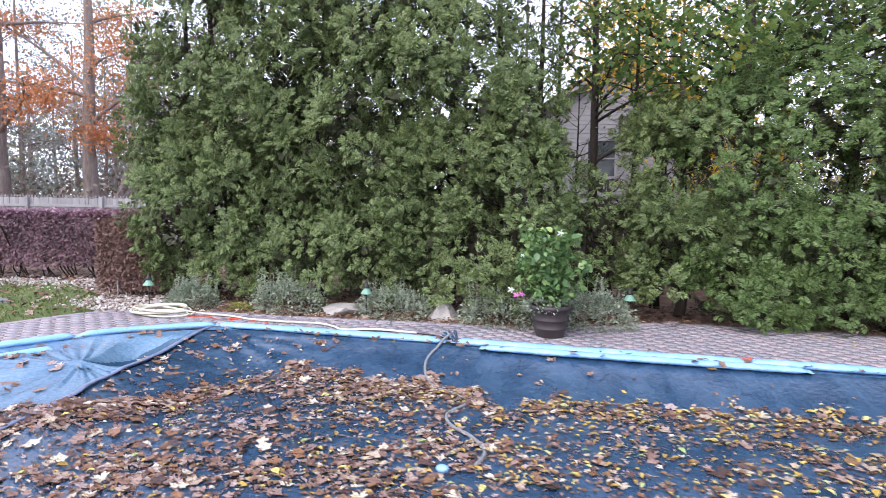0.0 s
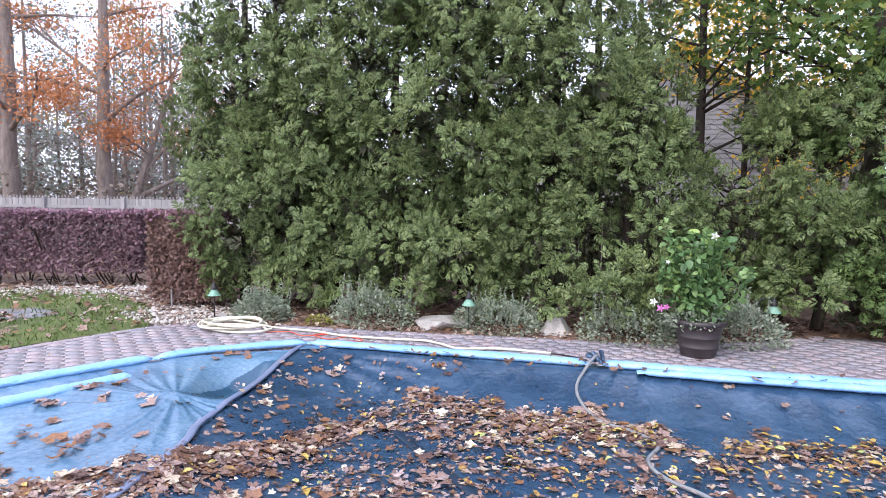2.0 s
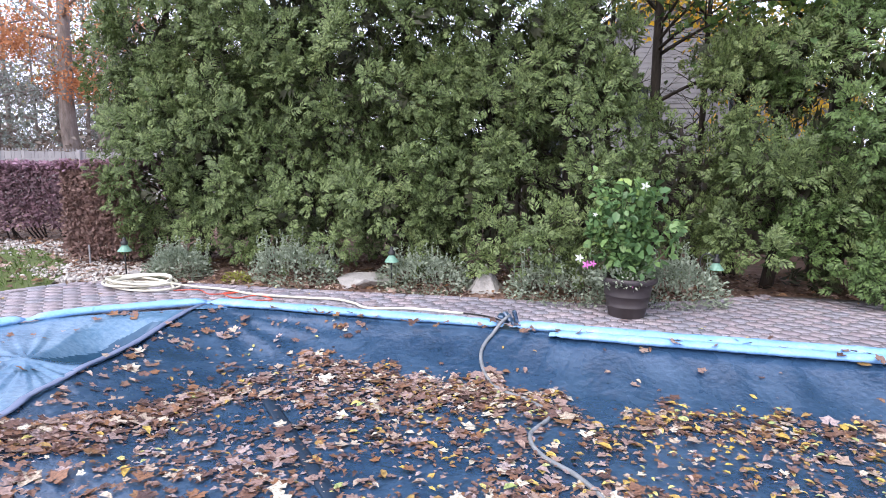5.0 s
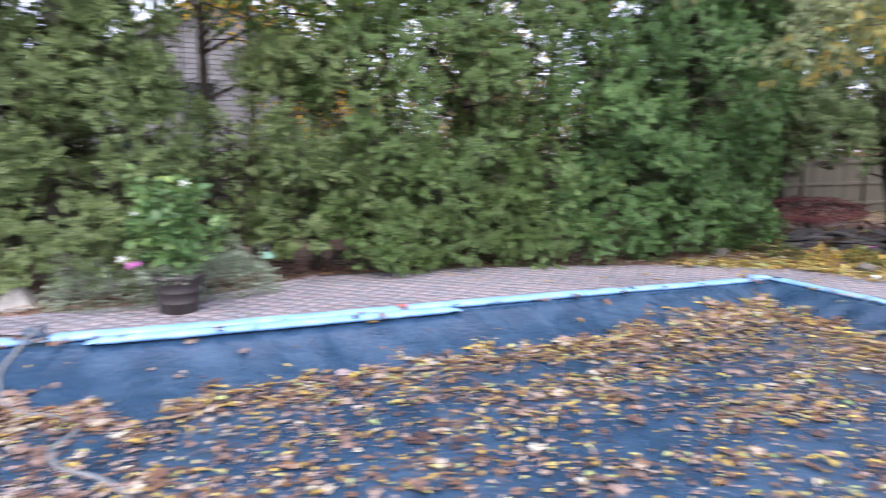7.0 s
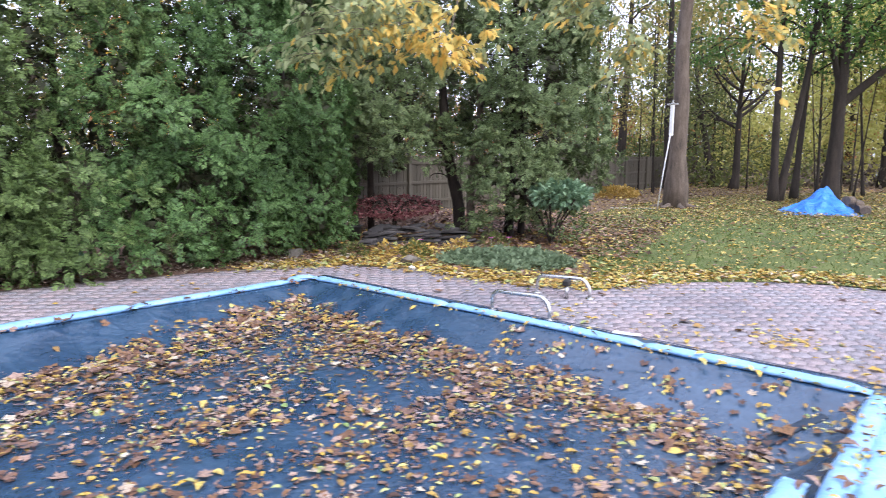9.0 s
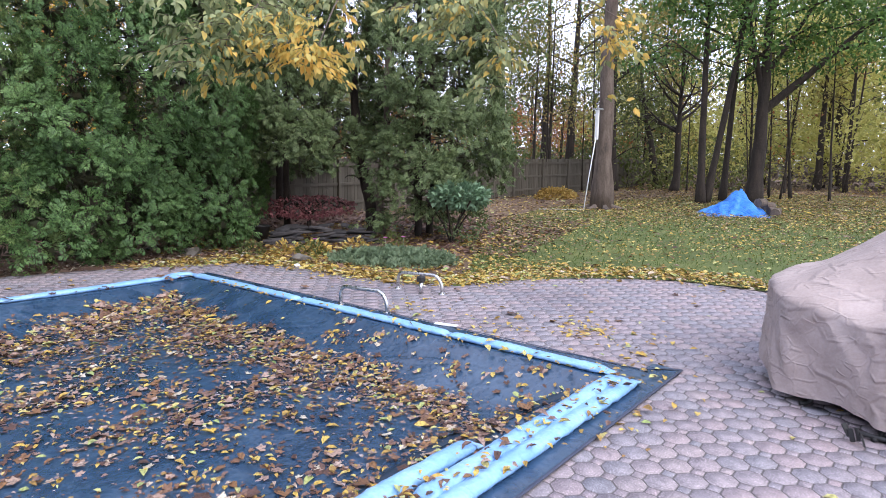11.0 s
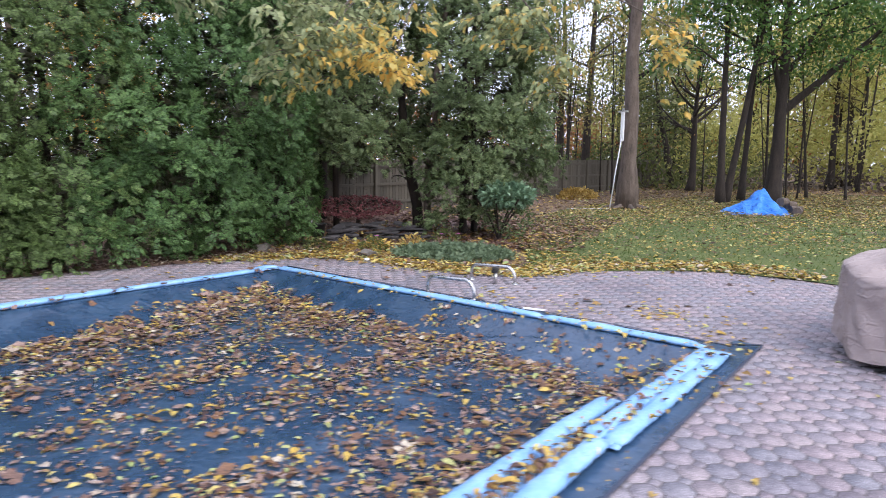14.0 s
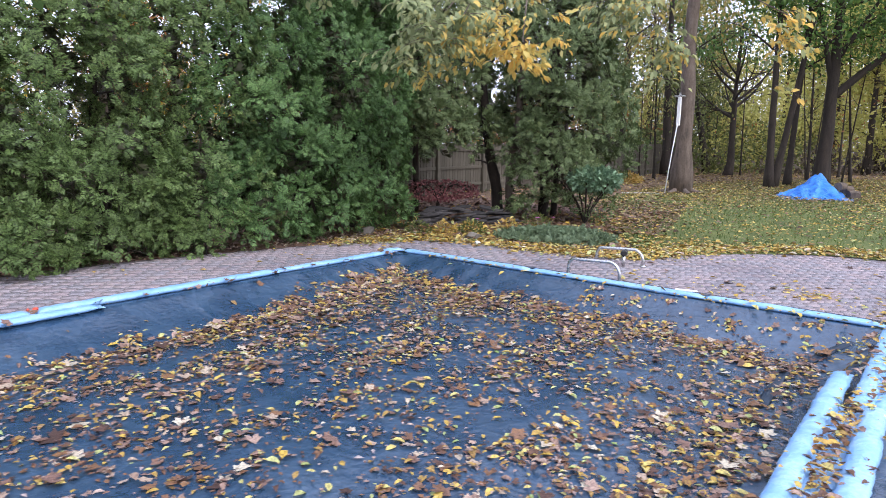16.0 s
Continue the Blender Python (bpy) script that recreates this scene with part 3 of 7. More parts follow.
# ridges where the cover is folded double, a darker navy than the rest
M_FOLD = surface("dark_navy_fold", [(0.01, 0.022, 0.042), (0.02, 0.038, 0.066)], scale=8, rough=0.45, spec=0.3)
for pts in (((-3.42, 5.5), (-2.95, 5.0), (-2.6, 4.6), (-2.15, 4.1)), ((5.95, 0.95), (5.6, 1.15), (5.1, 1.3), (4.3, 1.3))):
    p = bend(pts, 0.05)
    ridge = np.column_stack([p, cover_height(p[:, 0], p[:, 1]) + 0.004])
    Soup().pipe(ridge, 0.045, 8, squash=0.3).make("fold", M_FOLD, main_cover, "dark fold of the tarpaulin")
# ---- evergreen hedge ----
SPRAYS = [spray_template(s) for s in range(3)]
OVAL, OVAL_FLAT, LOBED = leaf_template(0, 0.12), leaf_template(0, 0.11), leaf_template(5, 0.07)
CURLED = leaf_template(0, 0.16)
KITE = np.array([(0, 0, 0), (0.27, 0.5, 0.1), (0, 1, -0.05), (-0.27, 0.5, 0.1)]), np.array([(0, 1, 2, 3)])


def lumps(p, scale, seed):
    return np.array([noise.noise((a * scale + seed, b * scale, c * scale)) for a, b, c in p])


# dark hollows between the plumes: middle and radius
HOLLOWS = [(-4.14, 1.66, 0.2), (-2.35, 1.55, 0.22), (4.29, 0.85, 0.28), (2.62, 1.83, 0.24)]


def arborvitae(x, y, height, radius, seed, material, density=930, taper=0.5, skirt=0.3, thin_from=3.3, label="", fan=0.138):
    """An upright arborvitae: a trunk, and a crown of bulging plumes, each shingled with flat sprays that point away from its middle."""
    rng = np.random.default_rng(seed)
    t = thing("arborvitae_tree", label or "dense green arborvitae in the evergreen hedge", "evergreen tree", (x, y, rise(x, y)), "evergreen hedge")
    sway = [(0.03 * rng.normal(), 0.03 * rng.normal(), h) for h in np.linspace(0, height * 0.97, 8)]
    sway[0] = (0, 0, 0)
    trunk = Soup().pipe(sway, np.linspace(0.08, 0.02, 8), 8, wobble=0.05, seed=seed)
    for i in range(26):
        z, a = rng.uniform(0.25, 0.95) * height, rng.uniform(0, 6.28)
        r = radius * rng.uniform(0.5, 0.8) * (1 - 0.5 * z / height)
        trunk.pipe([(0, 0, z), (math.cos(a) * r * 0.5, math.sin(a) * r * 0.5, z + 0.06), (math.cos(a) * r, math.sin(a) * r, z + 0.2)], (0.016, 0.011, 0.005), 4, caps=False)
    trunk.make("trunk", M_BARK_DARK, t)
    # plumes over the crown's envelope; the side that faces away from the garden is thinner
    m = int(density / 930 * 24 * height * radius)
    z = skirt + rng.uniform(0, 1.0, m)**1.06 * (height - skirt)
    h = z / height
    th = rng.uniform(0, 2 * np.pi, m)
    th = np.where((np.sin(th) > 0.1) & (rng.uniform(size=m) < 0.9), -th, th)
    prof = np.clip(0.8 + (z - skirt) / 1.2, 0, 1) * (1 - taper * np.clip((h - 0.45) / 0.55, 0, 1)**1.5) * np.where(h > 0.88, np.sqrt(np.clip((1.01 - h) / 0.13, 0, 1)), 1)
    base = np.stack([np.cos(th) * radius, np.sin(th) * radius, z], 1)
    wob, wob2 = lumps(base, 0.95, seed * 7.1), lumps(base, 2.4, seed * 3.3 + 50)
    r = np.maximum(radius * prof * (0.9 + 0.42 * wob + 0.2 * wob2) - np.abs(rng.normal(0, 0.05, m)), 0.05)
    keep = ((z < thin_from) | (rng.uniform(size=m) < np.clip(0.9 + 0.9 * wob, 0.2, 1))) & (wob2 > -0.36) & ((z < 5.2) | (rng.uniform(size=m) < 0.5))
    for hx, hz, hr in HOLLOWS:
        keep &= np.hypot(x + np.cos(th) * r - hx, z + rise(x, y) - hz) > hr
    th, z, r = th[keep], z[keep], r[keep]
    m = len(th)
    out = np.stack([np.cos(th), np.sin(th), np.full(m, 0.3)], 1)
    out /= np.linalg.norm(out, axis=1)[:, None]
    centre = np.stack([np.cos(th) * r, np.sin(th) * r, z], 1)
    girth = rng.uniform(0.13, 0.28, m)
    tone = rng.normal(0, 0.35, (m, 3))
    for k in range(3):
        per = 10
        rep = lambda q: np.repeat(q, per, axis=0)
        n = m * per
        o = rep(out)
        u = rng.normal(0, 1, (n, 3)) + o * 1.1
        u /= np.linalg.norm(u, axis=1)[:, None]
        p = rep(centre) + u * rep(girth)[:, None] * np.array([1, 1, 1.25]) * rng.uniform(0.55, 1.1, (n, 1))
        away = u - (u * o).sum(1)[:, None] * o
        d = away * 1.0 + o * 0.35 + np.array([0, 0, 0.18]) + rng.normal(0, 0.3, (n, 3))
        nrm = o * 0.75 + u * 0.6 + np.array([0, 0, 0.3]) + rep(tone) * 0.7 + rng.normal(0, 0.22, (n, 3))
        scatter("crown", SPRAYS[k], p, d, np.zeros(n), fan * rng.uniform(0.7, 1.25, n), material, t, normal=nrm)
    # sprays nearer the trunk, dull brown and darkened to stand for the crown's shade
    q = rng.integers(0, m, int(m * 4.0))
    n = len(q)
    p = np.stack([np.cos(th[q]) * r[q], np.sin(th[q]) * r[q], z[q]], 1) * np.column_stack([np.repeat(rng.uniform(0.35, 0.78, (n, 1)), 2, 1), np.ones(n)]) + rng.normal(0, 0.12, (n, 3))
    # more of them on the far side, to block light from behind
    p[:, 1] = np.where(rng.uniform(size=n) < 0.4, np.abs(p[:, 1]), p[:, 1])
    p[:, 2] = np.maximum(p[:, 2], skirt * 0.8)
    scatter("inner_foliage", SPRAYS[0], p, out[q] + rng.normal(0, 0.6, (n, 3)), np.zeros(n), rng.uniform(0.19, 0.3, n), M_INNER, t, "dull brownish-green inner foliage, its colour darkened for shade", normal=out[q] + rng.normal(0, 0.5, (n, 3)))
    return t


HEDGE = [(-7.05, 9.4, 6.3, 0.92), (-6.35, 9.15, 6.6, 0.9), (-5.5, 9.3, 6.3, 1.0), (-4.45, 9.2, 6.0, 0.95), (-3.4, 9.3, 6.2, 1.0), (-2.3, 9.25, 6.0, 0.95), (-1.35, 9.2, 3.5, 0.95),
         (0.05, 9.75, 2.05, 0.75), (1.05, 9.5, 3.0, 0.95), (2.1, 9.6, 3.9, 1.1), (3.2, 9.55, 5.6, 1.1), (4.35, 9.5, 5.4, 1.15), (5.45, 9.3, 5.6, 1.15), (6.6, 9.25, 5.8, 1.15), (7.75, 9.4, 5.4, 1.05), (8.6, 10.2, 6.0, 1.05)]
for i, (x, y, h, r) in enumerate(HEDGE):
    arborvitae(x, y, h, r, 100 + i, M_ARBOR if i < 9 else M_ARBOR_MID if i < 12 else M_ARBOR_BLUE, skirt=0.27 if i < 8 else 0.12, thin_from=4.0 if i < 7 else 4.4,
               label="dense green arborvitae with brown inner twigs, in the hedge" if i % 3 == 0 else "")
for i, (x, y, h) in enumerate([(-6.0, 10.6, 7.0), (-4.9, 10.3, 6.6), (-3.8, 10.5, 7.0), (4.0, 10.9, 6.5), (6.2, 10.8, 6.8), (7.6, 11.0, 6.8)]):
    arborvitae(x, y, h, 0.95, 150 + i, M_YEW, density=560 if x < 0 else 330, thin_from=3.8 if x < 0 else 2.5, taper=0.4, label="tall thin evergreen standing behind the hedge")
arborvitae(0.78, 10.15, 3.15, 0.75, 170, M_ARBOR, density=700, skirt=2.25, thin_from=2.6, label="thin green arborvitae with a bare lower trunk in the hedge")
arborvitae(-2.85, 9.9, 4.9, 1.05, 172, M_ARBOR, density=900, skirt=1.2, thin_from=3.4, taper=0.35, label="green arborvitae in the second row of the hedge")
arborvitae(-1.75, 10.35, 7.4, 0.85, 171, M_ARBOR, density=600, skirt=2.0, thin_from=3.4, taper=0.3, label="tall green arborvitae in the second row of the hedge")


# ---- woody plants with leaves ----
def limb_line(start, heading, climb, length, rng, bendy=0.12, steps=6, droop=0.0):
    p = np.array(start, float)
    a, line = heading, [p.copy()]
    for i in range(steps):
        c = climb - droop * i / steps
        p = p + np.array([math.cos(a) * math.cos(c), math.sin(a) * math.cos(c), math.sin(c)]) * length / steps
        a += rng.normal(0, bendy)
        line.append(p.copy())
    return np.array(line)


def broadleaf(name, label, x, y, height, girth, leaves, leaf_size, material, seed, bark=None, low=0.35, reach=0.3, limbs=9, twigs=3, clump=0.5, template=None, lean=(0, 0), group="",
              category="tree", droop=0.25, fixed=(), z=None, thick=0.45, flat=0.6, bunch=1.0):
    """A tree: a tapered trunk, limbs with twigs, and leaves in loose clumps round the twigs."""
    rng = np.random.default_rng(seed)
    t = thing(name, label, category, (x, y, rise(x, y) if z is None else z), group)
    hs = np.linspace(0, 1, 10)
    line = np.stack([lean[0] * hs + girth * 0.5 * np.cumsum(rng.normal(0, 0.25, 10)) * (hs > 0), lean[1] * hs + girth * 0.5 * np.cumsum(rng.normal(0, 0.25, 10)) * (hs > 0), hs * height * 0.92 - 0.1], 1)
    rad = girth * (1 - 0.78 * hs) * np.where(hs < 0.05, 1.45, 1)
    bark = bark or M_BARK
    dense = bend(line, height / 28)
    r2 = np.interp(np.linspace(0, 1, len(dense)), hs, rad)
    Soup().pipe(dense, r2, 9, wobble=0.05, seed=seed).make("trunk", bark, t)
    tips = []
    specs = [(rng.uniform(low, 0.95), rng.uniform(0, 6.28), rng.uniform(0.15, 0.8), rng.uniform(0.6, 1.1) * reach * height) for _ in range(limbs)] + list(fixed)
    for f, a, climb, length, *heavy in specs:
        k = np.array([np.interp(f, hs, line[:, j]) for j in range(3)])
        g = girth * (1 - 0.78 * f) * (heavy[0] if heavy else thick)
        main = limb_line(k, a, climb, length, rng, droop=droop)
        soup = Soup().pipe(main, np.linspace(g, g * 0.25, len(main)), 5, caps=False)
        tips.append(main[-1])
        for _ in range(twigs):
            i = rng.integers(2, len(main))
            w = limb_line(main[i], a + rng.normal(0, 0.8), climb * 0.6 + rng.normal(0, 0.3), length * rng.uniform(0.25, 0.5), rng, droop=droop, steps=3)
            soup.pipe(w, np.linspace(g * 0.35, g * 0.08, len(w)), 4, caps=False)
            tips += [w[-1], w[-2]]
        soup.make("limb", bark, t)
    if leaves:
        tips = np.array(tips)
        pick = rng.choice(rng.permutation(len(tips))[:max(4, int(len(tips) * bunch))], leaves)
        at = tips[pick] + rng.normal(0, clump, (leaves, 3)) * np.array([1, 1, flat])
        d = rng.normal(0, 1, (leaves, 3)) + np.array([0, 0, -0.5])
        scatter("crown", template or KITE, at, d, rng.uniform(-1, 1, leaves), leaf_size * rng.uniform(0.7, 1.3, leaves), material, t)
    return t


# ---- fallen leaves ----
M_LEAF_BROWN = foliage("fallen_oak_and_maple_leaves", [(0.0, (0.0475, 0.0288, 0.0258)), (0.25, (0.114, 0.063, 0.0516)), (0.42, (0.2375, 0.126, 0.0602)), (0.58, (0.1805, 0.1062, 0.086)), (0.78, (0.285, 0.189, 0.1548)), (0.92, (0.4085, 0.288, 0.2408)), (1.0, (0.494, 0.414, 0.3612))], patch=0.15, through_light=0.1, rough=0.6, grain=60, lo=0.62, hi=1.2)
M_LEAF_YELLOW = foliage("fallen_yellow_leaves", [(0.0, (0.26, 0.15, 0.06)), (0.25, (0.38, 0.25, 0.08)), (0.5, (0.56, 0.38, 0.08)), (0.7, (0.6, 0.48, 0.16)), (0.84, (0.46, 0.47, 0.2)), (1.0, (0.2, 0.31, 0.1))], patch=0.1, through_light=0.12, rough=0.55, grain=60, lo=0.62, hi=1.2)
M_LEAF_PALE = foliage("fallen_pale_leaves", [(0.0, (0.3, 0.2, 0.16)), (0.5, (0.45, 0.36, 0.28)), (1.0, (0.62, 0.57, 0.46))], patch=0.1, through_light=0.1, grain=60, lo=0.62, hi=1.2)


M_LEAF_RUST = foliage("fallen_rust_leaves", [(0.0, (0.05544, 0.03375, 0.03496)), (0.2, (0.1267, 0.07072, 0.06118)), (0.38, (0.2693, 0.1326, 0.06555)), (0.52, (0.1822, 0.1045, 0.0874)), (0.72, (0.293, 0.1969, 0.1704)), (0.88, (0.3643, 0.2732, 0.2622)), (1.0, (0.4435, 0.3777, 0.3846))], patch=0.15, through_light=0.1, grain=60, lo=0.62, hi=1.2)
M_LEAF_TAN = foliage("fallen_tan_leaves", [(0.0, (0.13, 0.08, 0.045)), (0.5, (0.26, 0.18, 0.095)), (0.85, (0.38, 0.29, 0.15)), (1.0, (0.46, 0.4, 0.25))], patch=0.15, through_light=0.1, grain=60, lo=0.62, hi=1.2)


def litter(name, label, x, y, height, material, template, size, seed, tilt=0.35, lift=0.01, up=None):
    rng = np.random.default_rng(seed)
    n = len(x)
    a = rng.uniform(0, 2 * np.pi, n)
    d = np.stack([np.cos(a), np.sin(a), rng.normal(0, tilt * 0.6, n)], 1)
    at = np.stack([x, y, height + lift + rng.exponential(0.008, n)], 1)
    if up is not None:
        # lying along a sloping sheet
        up = up + rng.normal(0, tilt, (n, 3))
        d[:, 2] = -(d[:, 0] * up[:, 0] + d[:, 1] * up[:, 1]) / np.maximum(up[:, 2], 0.3)
    o = scatter(name, template, at, d, rng.normal(0, tilt, n), size * np.clip(0.8 * np.exp(rng.normal(0, 0.36, n)), 0.35, 1.65), material, normal=up)
    return tagged(o, label, "fallen leaves", kind="stuff")


def cover_leaves():
    """Leaves have slid down the cover's sides and lie in a band at the foot, in drifts over the middle."""
    rng = np.random.default_rng(3)
    n = 220000
    x, y = rng.uniform(PX0 + 0.1, PX1 - 0.05, n), rng.uniform(PY0 + 0.05, PY1 - 0.05, n)
    ok = inside(POOL, x, y)
    x, y = x[ok], y[ok]
    d = edge_distance(x, y)
    p = np.stack([x * 0.55, y * 1.7, np.zeros(len(x))], 1)
    drift = lumps(p, 0.9, 11.0) + 0.7 * lumps(p, 2.2, 30.0)
    clump = lumps(np.stack([x, y, x * 0], 1), 4.5, 44.0)
    # how far inside the foot of the slopes
    far = (PY1 - y) - np.interp(x, (-4.3, -3.6, -2.0, -1.2, -0.85, -0.45, 1.0, 3.0, 4.0, 5.0, 5.7), (1.1, 0.5, 0.62, 0.7, 1.25, 0.8, 0.62, 0.6, 0.42, 0.28, 0.3)) + 0.22 * clump
    right = (PX1 - x) - np.interp(y, (0.7, 1.3, 2.0, 2.7, 4.0, 5.7), (0.7, 0.66, 0.6, 0.52, 0.5, 0.42)) + 0.2 * clump
    near = (y - PY0) - 0.36 + 0.12 * clump
    west = np.interp(x, (-7.0, -4.9, -4.6, -4.2, -3.9, -3.6, -3.3, -3.0), (3.35, 3.4, 3.65, 4.12, 4.78, 5.45, 6.05, 9.0)) - y + 0.25 * clump
    s = np.minimum(np.minimum(far, right), np.minimum(near, west))
    soft = lambda q, lo, hi: np.clip((q - lo) / (hi - lo), 0, 1)**2 * (3 - 2 * np.clip((q - lo) / (hi - lo), 0, 1))
    dens = 0.075 + 0.13 * soft(drift, -0.16, 0.24) * soft(clump, -0.6, 0.1) + 0.04 * soft(drift, 0.2, 0.6)
    # open patches where the wind keeps the tarpaulin clear
    for bx, by, rx, ry in ((4.45, 4.15, 0.55, 0.3), (2.2, 5.35, 0.65, 0.16), (3.2, 3.6, 0.5, 0.22), (4.55, 2.1, 0.4, 0.22), (2.1, 4.05, 0.5, 0.16), (1.8, 3.55, 0.6, 0.15), (3.0, 2.5, 0.5, 0.2), (5.2, 5.6, 0.35, 0.2),
                           (-3.1, 5.0, 0.3, 0.25), (-0.85, 5.35, 0.35, 0.25), (0.9, 4.9, 0.5, 0.18), (0.2, 3.9, 0.6, 0.22), (-1.9, 4.5, 0.4, 0.2)):
        q = np.hypot((x - bx) / rx, (y - by) / ry) + 0.5 * clump
        dens = dens * (0.25 + 0.75 * soft(q, 0.6, 1.3))
    band = np.exp(-((s - 0.18) / 0.26)**2) * np.where((far < right + 0.5) | (right < 0.5), 1.0, 0.5)
    dens = np.where(s > 0, dens + 0.25 * band, 0.0015 + 0.012 * (clump > 0.3))
    slope = (x > 4.4) & (y < 3.6) & (s <= 0)
    dens = np.where(slope, 0.02 + 0.17 * soft(clump, 0.0, 0.4), dens)
    dens = dens + 0.24 * np.exp(-((west - 0.35) / 0.4)**2) * (x < -3.6) * (s > 0)
    dens = np.where((x > 4.3) & (y > 4.6) & (s > 0), dens + 0.05, dens)
    dens = dens * np.where((s > 0.2) & (y < 3.0) & (x > 0.5), 0.75, 1.0)
    dens = np.where((s <= 0) & (x < -2.9) & (x > seam_x(y)), dens + 0.02 + 0.05 * (clump > 0.2), dens)
    dens = dens * np.where(s > 0, np.interp(x, (-3.0, -1.4, -0.8, 1.5, 3.0), (1.2, 1.1, 0.65, 0.66, 0.8)), 1.0)
    dens = dens * (1 - 0.35 * soft(3.7 - y, 0.0, 0.8) * (x < 1.0))
    keep = rng.uniform(size=len(x)) < dens
    x, y, s, clump = x[keep], y[keep], s[keep], clump[keep]
    z = cover_height(x, y) + np.where(s > 0, 0.03 * np.clip(clump + 0.2, 0, 1) * rng.uniform(size=len(x)), 0)
    e = 0.03
    slope_x, slope_y = (cover_height(x + e, y) - cover_height(x - e, y)) / (2 * e), (cover_height(x, y + e) - cover_height(x, y - e)) / (2 * e)
    up = np.stack([-slope_x, -slope_y, np.ones(len(x))], 1)
    east = np.clip((x + 3.0) / 4.5, 0.0, 1.0)
    u = rng.uniform(size=len(x))
    yellow = u < 0.06 + 0.38 * east
    pale = u > 0.76 + 0.13 * east
    brown = ~(yellow | pale)
    pale &= rng.uniform(size=len(x)) < 0.75
    brown = ~(yellow | pale)
    lobed = rng.uniform(size=len(x)) < 0.55
    rust = brown & (rng.uniform(size=len(x)) > east + 0.1)
    brown &= ~rust
    large = lobed & (rng.uniform(size=len(x)) < 0.09)
    lobed &= ~large
    for pick, lab, m, tpl, size, seed in ((rust & large, "large rust-brown maple leaves on the pool cover", M_LEAF_RUST, LOBED, 0.1, 45), (brown & large, "large brown maple leaves on the pool cover", M_LEAF_BROWN, LOBED, 0.095, 46),
                                          (pale & large, "large pale maple leaves on the pool cover", M_LEAF_PALE, LOBED, 0.095, 47), (rust & lobed, "rust-brown maple leaves drifted on the pool cover", M_LEAF_RUST, LOBED, 0.062, 40), (rust & ~lobed & ~large, "rust-brown curled leaves drifted on the pool cover", M_LEAF_RUST, CURLED, 0.056, 41), (brown & lobed, "brown maple leaves drifted on the pool cover", M_LEAF_BROWN, LOBED, 0.062, 1), (brown & ~lobed & ~large, "curled brown leaves drifted on the pool cover", M_LEAF_BROWN, CURLED, 0.056, 4),
                                          (yellow, "yellow and green oval leaves lying on the pool cover", M_LEAF_YELLOW, OVAL_FLAT, 0.062, 2), (pale & lobed, "pale upturned maple leaves lying on the pool cover", M_LEAF_PALE, LOBED, 0.066, 3),
                                          (pale & ~lobed & ~large, "pale curled leaves lying on the pool cover", M_LEAF_PALE, CURLED, 0.058, 5)):
        litter("leaf_drift", lab, x[pick], y[pick], z[pick], m, tpl, size, seed, 0.13, 0.006, up[pick])
    # broken bits and stalks under the leaves
    k = np.arange(len(x))[s > -0.05]
    bx, by = x[k] + rng.normal(0, 0.07, len(k)), y[k] + rng.normal(0, 0.07, len(k))
    ok = inside(POOL, bx, by)
    bx, by = bx[ok], by[ok]
    # a few clumps that lie on the faded end piece, thicker along the tubes
    ex, ey = [], []
    for cx, cy, n in ((-5.72, 4.52, 9), (-5.48, 4.22, 4), (-4.91, 4.03, 8), (-4.88, 3.87, 8), (-5.01, 4.7, 2), (-5.55, 5.0, 4), (-5.74, 5.3, 5), (-5.75, 4.87, 6), (-5.49, 4.7, 3), (-5.42, 4.04, 3), (-5.1, 6.2, 3), (-5.31, 6.02, 2), (-4.98, 4.26, 2), (-5.07, 4.03, 3), (-5.6, 3.6, 10), (-5.2, 3.5, 14)):
        ex.append(rng.normal(cx, 0.055, n))
        ey.append(rng.normal(cy, 0.045, n))
    ex, ey = np.concatenate(ex), np.concatenate(ey)
    litter("end_leaves", "dull brown maple leaves lying on the faded end cover", ex, ey, cover_height(ex, ey) + 0.014, M_LEAF_RUST, LOBED, 0.095, 48, 0.25, 0.006)
    litter("leaf_drift", "dark brown bits of broken leaf on the pool cover", bx, by, cover_height(bx, by), M_LEAF_RUST, KITE, 0.04, 6, 0.1, 0.004)


cover_leaves()


